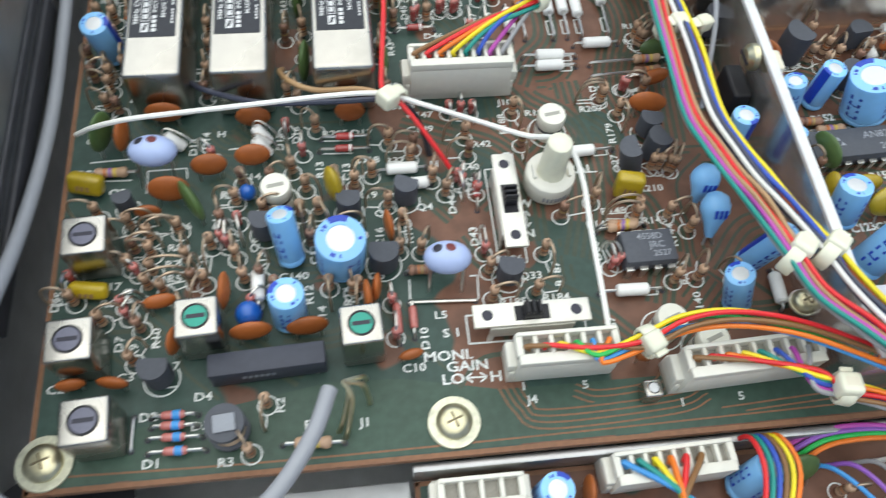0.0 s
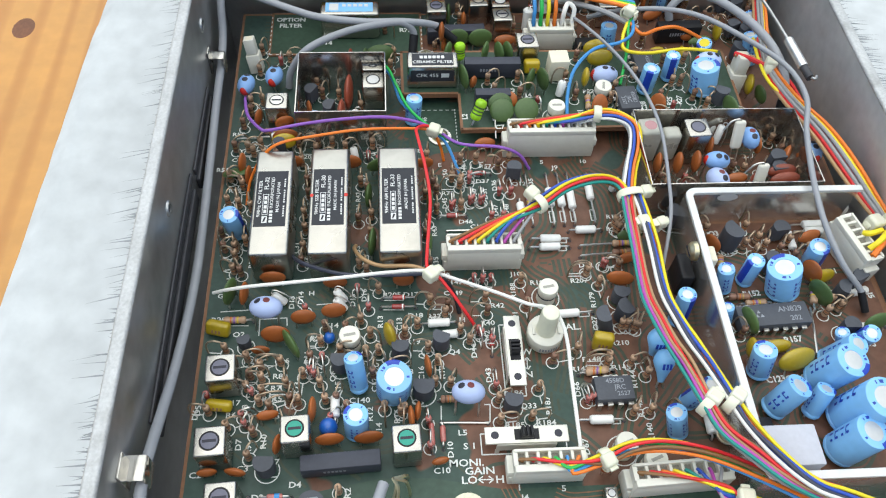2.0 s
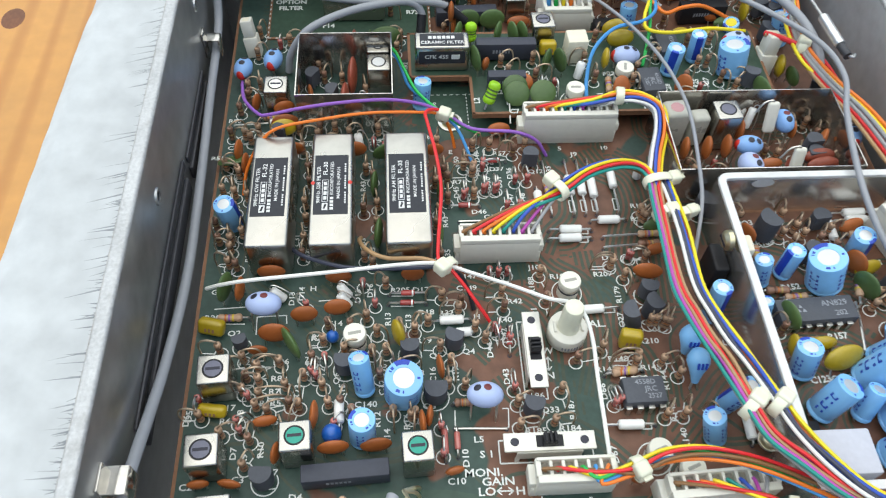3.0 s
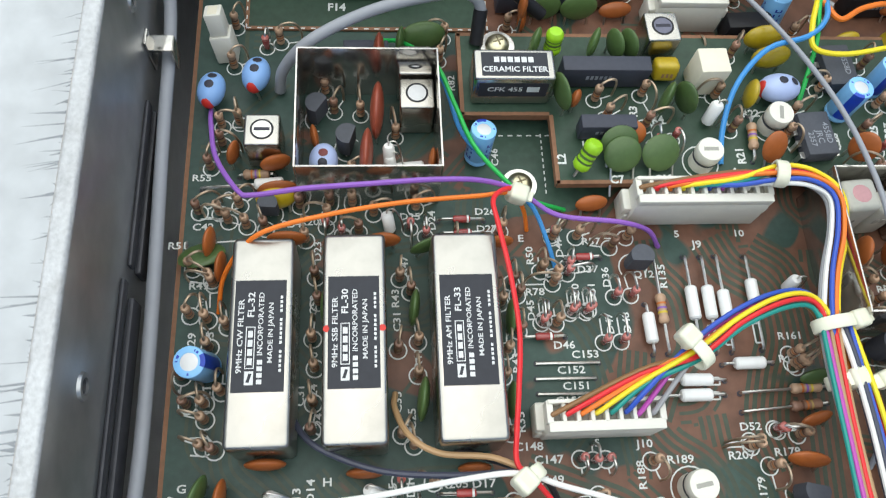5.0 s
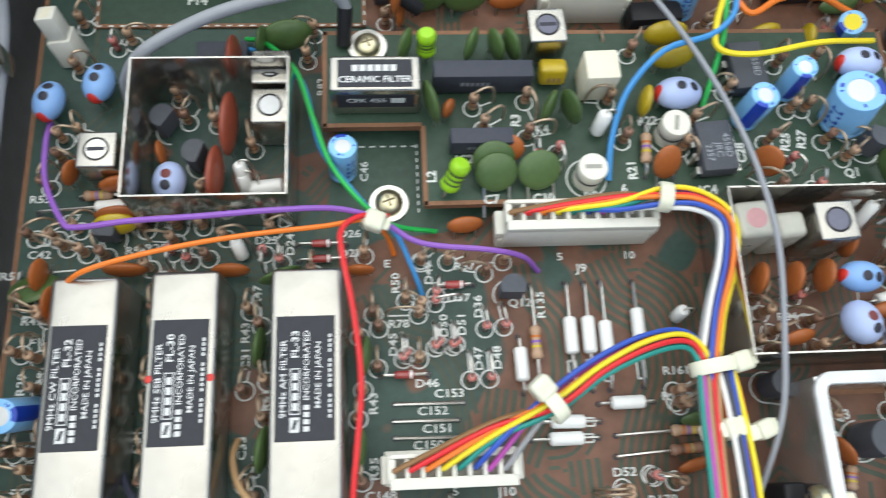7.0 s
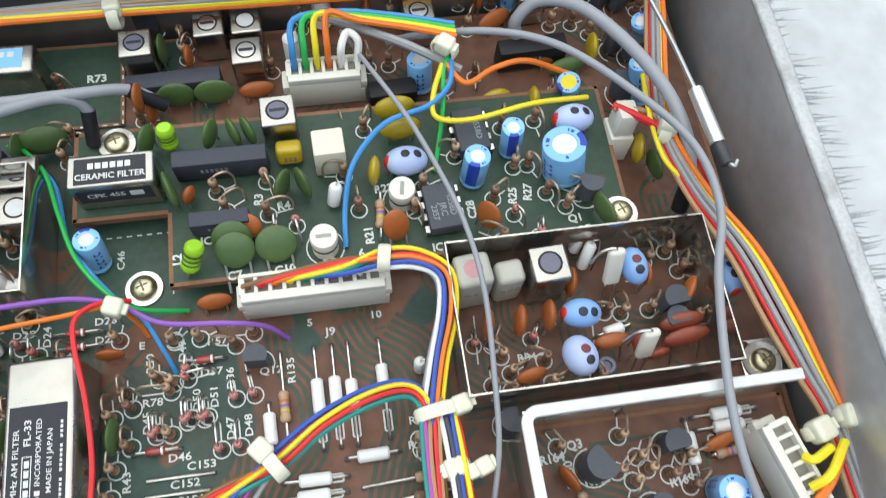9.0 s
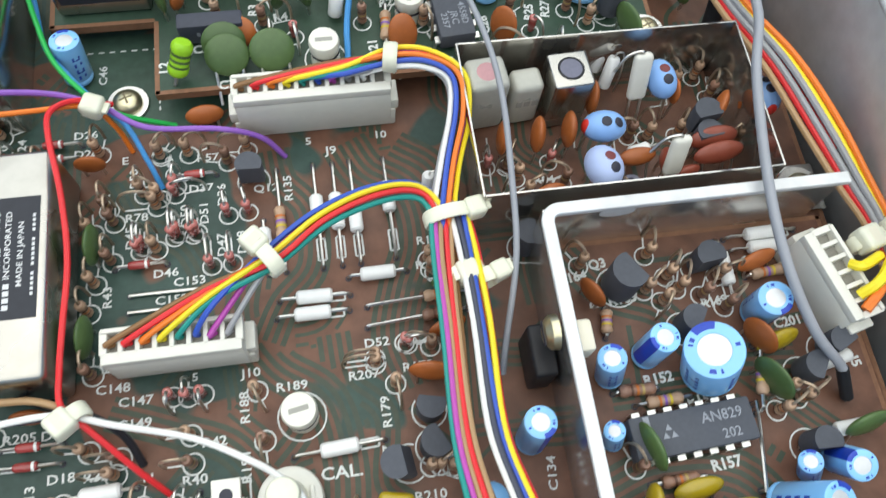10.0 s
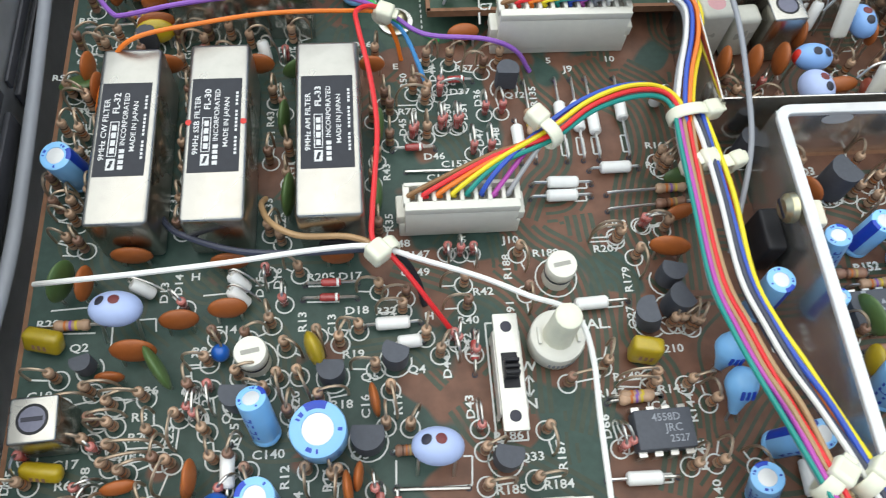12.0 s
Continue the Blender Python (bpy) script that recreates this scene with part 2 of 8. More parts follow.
def lathe(bm, profile, seg=16, m=None):
    """Turns (radius, height) pairs round z."""
    m = m or Matrix()
    rings = []
    for r, z in profile:
        if r < 1e-5:
            rings.append([bm.verts.new(m @ Vector((0, 0, z)))])
        else:
            rings.append([bm.verts.new(m @ Vector((r * math.cos(2 * math.pi * i / seg), r * math.sin(2 * math.pi * i / seg), z))) for i in range(seg)])
    for a, b in zip(rings, rings[1:]):
        for i in range(seg):
            j = (i + 1) % seg
            if len(a) == 1 and len(b) > 1:
                bm.faces.new((a[0], b[j], b[i]))
            elif len(b) == 1 and len(a) > 1:
                bm.faces.new((a[i], a[j], b[0]))
            elif len(a) > 1:
                bm.faces.new((a[i], a[j], b[j], b[i]))
    return bm


def curve_points(pts, step=4):
    """A smooth line through pts."""
    p = [Vector(q) for q in pts]
    if len(p) < 3:
        return p
    ext = [p[0] * 2 - p[1], *p, p[-1] * 2 - p[-2]]
    out = []
    for i in range(1, len(ext) - 2):
        a, b, c, d = ext[i - 1:i + 3]
        for k in range(step):
            t = k / step
            out.append(0.5 * (2 * b + (c - a) * t + (2 * a - 5 * b + 4 * c - d) * t * t + (3 * b - a - 3 * c + d) * t ** 3))
    return out + [p[-1]]


def tube(bm, pts, r, seg=8, step=4, taper=None):
    """A round wire along pts with closed ends."""
    line = curve_points(pts, step)
    rings, side = [], None
    for i, q in enumerate(line):
        way = (line[min(i + 1, len(line) - 1)] - line[max(i - 1, 0)]).normalized()
        if side is None:
            side = way.orthogonal().normalized()
        side = (side - way * side.dot(way)).normalized()
        up = way.cross(side)
        rad = r if taper is None else r * (1 + (taper - 1) * i / (len(line) - 1))
        rings.append([bm.verts.new(q + (side * math.cos(2 * math.pi * k / seg) + up * math.sin(2 * math.pi * k / seg)) * rad) for k in range(seg)])
    for a, b in zip(rings, rings[1:]):
        for k in range(seg):
            bm.faces.new((a[k], a[(k + 1) % seg], b[(k + 1) % seg], b[k]))
    bm.faces.new(list(reversed(rings[0])))
    bm.faces.new(rings[-1])
    return bm


def blob(bm, sx, sy, sz, m=None, u=16, v=10):
    r = bmesh.ops.create_uvsphere(bm, u_segments=u, v_segments=v, radius=1.0)
    m = m or Matrix()
    for q in r["verts"]:
        q.co = m @ Vector((q.co.x * sx, q.co.y * sy, q.co.z * sz))
    return bm


def prism(bm, outline, z0, z1):
    """Raises a flat outline of (x, y) from z0 to z1."""
    lo = [bm.verts.new((x, y, z0)) for x, y in outline]
    hi = [bm.verts.new((x, y, z1)) for x, y in outline]
    n = len(lo)
    for i in range(n):
        bm.faces.new((lo[i], lo[(i + 1) % n], hi[(i + 1) % n], hi[i]))
    bm.faces.new(list(reversed(lo)))
    bm.faces.new(hi)
    return bm


def band(bm, x0, y0, x1, y1, w, z=0.06):
    """A printed line lying flat."""
    d = Vector((x1 - x0, y1 - y0, 0))
    if d.length < 1e-6:
        return bm
    s = Vector((-d.y, d.x, 0)).normalized() * w / 2
    a, b = Vector((x0, y0, z)), Vector((x1, y1, z))
    bm.faces.new([bm.verts.new(q) for q in (a - s, b - s, b + s, a + s)])
    return bm


def hoop(bm, x, y, r, w, z=0.06, seg=20, start=0.0, end=360.0):
    """A printed ring lying flat."""
    n = max(3, int(seg * (end - start) / 360))
    pair = []
    for i in range(n + 1):
        a = radians(start + (end - start) * i / n)
        pair.append((bm.verts.new((x + (r - w / 2) * math.cos(a), y + (r - w / 2) * math.sin(a), z)), bm.verts.new((x + (r + w / 2) * math.cos(a), y + (r + w / 2) * math.sin(a), z))))
    for (a, b), (c, d) in zip(pair, pair[1:]):
        bm.faces.new((a, b, d, c))
    return bm


def finish(bm, material, name, flat=False):
    if not flat:
        bmesh.ops.recalc_face_normals(bm, faces=bm.faces[:])
    bmesh.ops.scale(bm, vec=(MM, MM, MM), verts=bm.verts[:])
    me = bpy.data.meshes.new(name)
    bm.to_mesh(me)
    bm.free()
    me.materials.append(material)
    if not flat:
        me.polygons.foreach_set("use_smooth", [True] * len(me.polygons))
        me.set_sharp_from_angle(angle=radians(38))
    return me


def part(name, bm, material, parent=None, label="", flat=False, m=None):
    """Links a bmesh as one mesh object, under a thing or a part if one is given."""
    ob = new(name, finish(bm, material, name, flat))
    if parent:
        ob.parent = parent
    if m is not None:
        ob.matrix_basis = m
    return tagged(ob, label)


def base(name):
    return new(name)


def mesh():
    return bmesh.new()


LETTERS = {}


def lettering(text, size, x, y, z, rz, parent, material=None, name="printed_text", bold=0.0, tall=1.0, m=None):
    """Flat printed writing, centred at x, y."""
    key = (text, bold, material or M_SILK)
    if key not in LETTERS:
        cu = bpy.data.curves.new("letters", "FONT")
        cu.body, cu.size, cu.align_x, cu.align_y, cu.offset, cu.resolution_u = text, 1.0, "CENTER", "CENTER", bold, 2
        tmp = bpy.data.objects.new("letters", cu)
        me = bpy.data.meshes.new_from_object(tmp)
        bpy.data.objects.remove(tmp)
        me.materials.clear()
        me.materials.append(material or M_SILK)
        LETTERS[key] = me
    ob = new(name, LETTERS[key])
    ob.parent = parent
    ob.matrix_basis = (m if m is not None else at(x, y, z, rz)) @ Matrix.Diagonal((size * MM, size * MM * tall, size * MM, 1))
    return ob


STAMPS = {}


def stamp(key, make, m, label="", category="", group=""):
    """The first of a kind is built, the others are copies of it."""
    if key in STAMPS:
        ob = copy_thing(STAMPS[key], m)
    else:
        ob = make()
        ob.matrix_basis = m
        STAMPS[key] = ob
    return tagged(ob, label, category, group)


# ---- setting: table, cloth, chassis ----
bm = mesh()
box(bm, -900, 900, -700, 1100, -70, -52, 2)
tagged(part("table", bm, M_WOOD), "orange pine table top with dark knots under the radio", "table", kind="structure")
for kx, ky in ((-156.0, 258.6),):
    bm = mesh()
    lathe(bm, [(0, 0.1), (3.2, 0.1), (4.6, 0.02)], 20)
    part("knot", bm, M_KNOT, bpy.data.objects["table"], "dark wood knot", m=at(kx, ky, -52) @ Matrix.Diagonal((1, 1.4, 1, 1)))


def cloth():
    """A thick pale sheet under the chassis, softly uneven, its fibres raised along the chassis."""
    bm = mesh()
    nx, ny = 60, 70
    grid = []
    for j in range(ny + 1):
        row = []
        for i in range(nx + 1):
            y = -260 + 640 * j / ny
            x = (-131 + 0.035 * (y - 100)) + (400 + 0.0 * y) * i / nx
            h = 1.8 * noise.noise(Vector((x * 0.02, y * 0.02, 0))) + 0.7 * noise.noise(Vector((x * 0.09, y * 0.09, 3)))
            row.append(bm.verts.new((x, y, -47 + h - (4 if i in (0, nx) else 0))))
        grid.append(row)
    for j in range(ny):
        for i in range(nx):
            bm.faces.new((grid[j][i], grid[j][i + 1], grid[j + 1][i + 1], grid[j + 1][i]))
    return bm


tagged(part("cloth", cloth(), M_CLOTH), "thick white cloth spread on the table under the radio", "cloth")

# chassis: floor pan and two long walls
WALL_L, WALL_R, RIM = -55.5, 135.5, 34.0
chassis = tagged(base("radio_chassis"), "grey zinc-plated steel radio chassis with its cover removed", "chassis")
bm = mesh()
box(bm, WALL_L - 2, WALL_R + 2, -120, 330, -26, -24)
part("floor_pan", bm, M_ALU, chassis, "pale metal floor pan")


def side_wall(x, out, top):
    bm = mesh()
    a, b = sorted((x, x + out * 1.6))
    box(bm, a, b, -120, 330, -24, top - 1.2, 0.2)
    return bm


def wall_rim(x, out, top):
    bm = mesh()
    a, b = sorted((x - out * 0.2, x + out * 2.9))
    box(bm, a, b, -120, 330, top - 1.6, top, 0.7, 3)
    return bm


wl = part("side_wall", side_wall(WALL_L, -1, RIM), M_STEEL, chassis, "dull grey steel side wall")
wr = part("side_wall", side_wall(WALL_R, 1, 28.5), M_ALU, chassis, "smooth light grey side wall")
part("wall_rim", wall_rim(WALL_L, -1, RIM), M_RIMROUGH, chassis, "worn pale metal rim")
part("wall_rim", wall_rim(WALL_R, 1, 28.5), M_RIMROUGH, chassis, "worn pale metal rim")
bm = mesh()
box(bm, WALL_L, WALL_R, 205, 207, -24, 30)
part("rear_wall", bm, M_STEEL, chassis, "grey steel rear wall")
bm = mesh()
box(bm, WALL_L + 0.5, 8.0, -70, 25.5, -9, -7.5, 0.3)
part("front_shelf", bm, M_ALU, chassis, "pale metal shelf below the board's front edge")
bm = mesh()
lathe(bm, [(0, 0.5), (1.0, 0.45), (1.5, 0.0)], 20)
part("rivet", bm, M_GOLD, chassis, "small brass rivet", m=at(-37.2, 21.7, -7.45))
bm = mesh()
lathe(bm, [(0, 0.04), (7.0, 0.04), (7.1, 0.0)], 28)
part("oval_cutout", bm, M_BLACK, chassis, "dark oval cutout in the shelf", m=at(-45.8, 27.4, -7.47) @ Matrix.Diagonal((1.5, 0.75, 1, 1)))
bm = mesh()
box(bm, 8.5, 130, 25.6, 27.0, -9, -2.2, 0.3)
part("cross_rail", bm, M_STEEL, chassis, "grey rail along the board's front edge")


def side_fringe():
    """Loose grey fibres of the cloth that stand out beside the walls."""
    bm = mesh()
    rnd = random.Random(4)
    for side in (-1, 1):
        for k in range(420):
            y = rnd.uniform(-60, 230)
            x0 = WALL_L - 2.8 if side < 0 else WALL_R + 2.8
            n = rnd.random() ** 3 * 8 + 0.8 if side < 0 else rnd.random() ** 1.5 * 6.5 + 1.2
            z0 = RIM - 1.4 if side < 0 else 28.1
            d = Vector((side * n, rnd.uniform(-0.8, 0.8), -n * (0.25 if side < 0 else 0.06) + rnd.uniform(-0.4, 0.4)))
            a = Vector((x0, y, z0))
            w = Vector((0, rnd.uniform(0.08, 0.28), 0))
            bm.faces.new([bm.verts.new(q) for q in (a - w, a + d, a + w)])
    return bm


# pressed features of the left wall: slot plates, holes, tabs
def wall_plate(y0, y1, z0, z1, h=1.2):
    bm = mesh()
    box(bm, WALL_L, WALL_L + h, y0, y1, z0, z1, 0.4)
    part("slot_plate", bm, M_DARK, chassis, "black slotted plate on the wall")


tagged(part("fringe", side_fringe(), M_FIBRE, chassis, "frayed grey fibres sticking out below the rims", flat=True), kind="stuff")
wall_plate(127, 160, 0, 4.5)
wall_plate(127, 160, 6.0, 8.5, 0.8)
wall_plate(52, 122, 1.5, 6.5)
wall_plate(52, 124, 8.5, 11, 0.8)
for y, z in ((103.5, 21.8), (172, 21.5), (196, 24)):
    bm = mesh()
    lathe(bm, [(1.3, 0), (1.3, 0.5), (2.0, 0.5), (2.2, 0.0)], 20)
    part("wall_hole", bm, M_STEEL, chassis, "round hole with a raised rim", m=at(WALL_L, y, z, 0, 0, 90))
    bm = mesh()
    lathe(bm, [(0, 0.1), (1.3, 0.1)], 20)
    part("hole_shadow", bm, M_BLACK, chassis, m=at(WALL_L, y, z, 0, 0, 90))

# ---- boards ----
def board(name, outline, z, material, label, thick=1.6):
    ob = tagged(base(name), label, "circuit board")
    ob.matrix_basis = at(0, 0, z)
    bm = mesh()
    prism(bm, outline, -thick, 0)
    part("board_panel", bm, material, ob)
    bm = mesh()
    n = len(outline)
    for i in range(n):
        (x0, y0), (x1, y1) = outline[i], outline[(i + 1) % n]
        d = Vector((x1 - x0, y1 - y0, 0))
        s = Vector((d.y, -d.x, 0)).normalized() * 0.12
        a, b = Vector((x0, y0, 0)) + s, Vector((x1, y1, 0)) + s
        lo, hi = Vector((0, 0, -thick)), Vector((0, 0, -0.05))
        bm.faces.new([bm.verts.new(q) for q in (a + lo, b + lo, b + hi, a + hi)])
        s2, top = s.normalized() * -0.8, Vector((0, 0, 0.03))
        e = d.normalized() * 0.0
        bm.faces.new([bm.verts.new(q) for q in (a + top, b + top, b + s2 + top, a + s2 + top)])
    part("board_edge", bm, M_EDGE, ob, "raw reddish-brown laminate edge", flat=True)
    return ob


main_board = board("circuit_board", [(-49.3, 27.2), (133, 27.2), (133, 203), (-49.3, 203)], 0.0, M_BOARD, "green and brown main circuit board crowded with components")
filter_board = board("filter_board", [(21.0, 143.2), (109.6, 143.6), (109.6, 177.4), (3.6, 177.4), (3.6, 158.2), (21.0, 158.2)], 6.0, M_BOARD2, "raised green daughter board with a brown cut edge")
front_board = board("front_board", [(9, -60), (128, -60), (128, 25.4), (9, 25.4)], -9.0, M_BOARD, "lower circuit board in front of the main board")
option_board = board("option_board", [(-39.5, 182.2), (11.2, 182.2), (11.2, 203), (-39.5, 203)], 0.5, M_BOARD2, "plain green board area for the optional filter", 0.45)
box_board = board("shielded_board", [(80, 33), (130, 33), (130, 109.4), (80, 109.4)], 3.0, M_BOARD, "brown circuit board inside the silver shield box")


# ---- copper tracks under the mask ----
def tracks(bm, path, n, pitch, width, taken, z=0.015):
    """A bundle of n flat parallel tracks along path, with rounded bends; a track ends where it meets another."""
    line = curve_points([(x, y, 0) for x, y in path], 6)
    for k in range(n):
        off = (k - (n - 1) / 2) * pitch
        edge = []
        for i, q in enumerate(line):
            way = (line[min(i + 1, len(line) - 1)] - line[max(i - 1, 0)]).normalized()
            side = Vector((-way.y, way.x, 0))
            edge.append((q + side * (off - width / 2), q + side * (off + width / 2)))
        mine = set()
        for (a, b), (c, d) in zip(edge, edge[1:]):
            cells = set()
            for u in range(7):
                for v in range(4):
                    q = a.lerp(c, u / 6).lerp(b.lerp(d, u / 6), v / 3)
                    cells.add((round(q.x / 0.3), round(q.y / 0.3)))
            if cells & taken:
                continue
            mine |= cells
            bm.faces.new([bm.verts.new((q.x, q.y, z)) for q in (a, c, d, b)])
        taken |= mine


def track_layer(parent, bundles, zone, count, seed):
    bm, taken = mesh(), set()
    for n, path in bundles:
        tracks(bm, path, n, 1.5, 0.85, taken)
    rnd = random.Random(seed)
    x0, x1, y0, y1 = zone
    for _ in range(count):
        x, y, a = rnd.uniform(x0, x1), rnd.uniform(y0, y1), rnd.randrange(8) * 45
        n, path = rnd.choice((1, 1, 2, 3, 4)), [(x, y)]
        for _ in range(rnd.randint(2, 4)):
            step = rnd.uniform(5, 11)
            x, y = x + step * math.cos(radians(a)), y + step * math.sin(radians(a))
            if not (x0 + 3 < x < x1 - 3 and y0 + 3 < y < y1 - 3):
                break
            path.append((x, y))
            a += rnd.choice((-45, 0, 45))
        if len(path) > 1:
            tracks(bm, path, n, rnd.choice((1.3, 1.6)), rnd.choice((0.6, 0.85)), taken)
    tagged(part("copper_layer", bm, M_TRACK, parent, "dark green copper tracks under the solder mask", flat=True), kind="stuff")


bm = mesh()
bm.faces.new([bm.verts.new((x, y, 0.007)) for x, y in ((-48.4, 28.1), (132.1, 28.1), (132.1, 33.4), (84, 35.5), (50, 37.2), (24, 37.2), (8, 40.4), (-4, 40.8), (-48.4, 33.5))])
part("front_mask", bm, M_BOARD3, main_board, "plain dark green solder mask along the front edge", flat=True)
bm, used = mesh(), set()
for n, path in ((4, [(25, 38), (27, 34), (31, 31.6), (52, 32.2), (58, 34.0)]), (3, [(36, 36), (40, 34.6), (49, 35.2), (52, 37)]), (1, [(-48, 29.6), (-10, 28.9), (40, 29.2), (100, 30)]), (2, [(60, 30.4), (84, 31.4), (110, 31.0)])):
    tracks(bm, path, n, 1.05, 0.3, used, 0.015)
tagged(part("bare_gap", bm, M_EDGE, main_board, "reddish bare gaps between the copper tracks", flat=True), kind="stuff")
track_layer(main_board, [
    (4, [(39, 134), (40, 128), (44, 122), (44, 112), (39, 106), (36, 100)]),
    (6, [(51, 134), (54, 128), (60, 123), (61, 114), (58, 106), (56, 98), (58, 90)]),
    (4, [(60, 133), (66, 128), (67, 120), (67, 108), (66, 96), (65, 84)]),
    (5, [(34, 112), (33, 104), (37, 96), (44, 90), (46, 80), (45, 70), (42, 60)]),
    (4, [(46, 100), (47, 92), (52, 86), (51, 76), (56, 70), (57, 60), (54, 50)]),
    (3, [(21, 66), (25, 60), (33, 56), (42, 50), (48, 44)]),
    (4, [(12, 92), (22, 88), (30, 84), (34, 76), (34, 64)]),
    (3, [(-46, 60), (-36, 56), (-28, 50), (-20, 50), (-8, 42)]),
    (3, [(-20, 92), (-8, 80), (-6, 70), (2, 60), (10, 50)]),
    (4, [(12, 130), (16, 122), (24, 118), (28, 108), (28, 100)]),
], (-48, 131, 38, 202), 170, 5)
track_layer(box_board, [(4, [(84, 108), (90, 100), (98, 96), (104, 88), (118, 86)]), (5, [(84, 70), (92, 72), (104, 70), (110, 60), (112, 46)])], (81, 129, 35, 108), 26, 8)


# ---- shield boxes ----
def shield(name, x0, x1, y0, y1, z0, z1, t, material, label, rim=0.0, right=True):
    ob = tagged(base(name), label, "shield box")
    for part_name, (a, b, c, d) in (("shield_wall", (x0, x0 + t, y0, y1)), *([("shield_wall", (x1 - t, x1, y0, y1))] if right else []), ("shield_wall", (x0 + t, x1 - t, y0, y0 + t)), ("shield_wall", (x0 + t, x1 - t, y1 - t, y1))):
        bm = mesh()
        box(bm, a, b, c, d, z0, z1 - (0.9 if rim else 0), 0.05)
        part(part_name, bm, material, ob)
    if rim:
        # one bright folded strip round three sides, its corners rounded
        way, r = [], 2.4
        way.append((x1, y0))
        for cx, cy, a0 in ((x0 + r, y0 + r, 270), (x0 + r, y1 - r, 180)):
            way += [(cx + r * math.cos(radians(a0 - 15 * k)), cy + r * math.sin(radians(a0 - 15 * k))) for k in range(7)]
        way.append((x1, y1))
        if not right:
            way[0], way[-1] = (x1 - 0.2, y0), (x1 - 0.2, y1)
        bm = mesh()
        prof = [(-rim * 0.45, z1 - 0.9), (-rim * 0.5, z1 - 0.15), (-rim * 0.4, z1), (rim * 0.9, z1), (rim, z1 - 0.15), (rim, z1 - 0.9)]
        rings = []
        for i, (px, py) in enumerate(way):
            (ax, ay), (bx, by) = way[max(i - 1, 0)], way[min(i + 1, len(way) - 1)]
            d = Vector((bx - ax, by - ay, 0)).normalized()
            inner = Vector((d.y, -d.x, 0))
            rings.append([bm.verts.new((px + inner.x * o, py + inner.y * o, z)) for o, z in prof])
        for a, b in zip(rings, rings[1:]):
            for k in range(len(prof)):
                bm.faces.new((a[k], a[(k + 1) % len(prof)], b[(k + 1) % len(prof)], b[k]))
        bm.faces.new(rings[0])
        bm.faces.new(list(reversed(rings[-1])))
        part("rim", bm, M_RIM, ob, "bright folded rim with rounded corners")
    return ob


silver_box = shield("shield_box", 79, 128, 32, 110.3, 0, 17, 0.8, M_BRIGHT, "shiny silver open shield box with a folded rim", 1.3, False)
mid_box = shield("shield_box", 71.0, 120, 114.2, 142.4, 0, 14.5, 0.34, M_SHIELD, "dull tinned open shield frame around tuned circuits")
left_box = shield("shield_box", -27.4, -1.2, 142.1, 166.9, 0, 15.4, 0.34, M_SHIELD, "small dull tinned open shield frame")
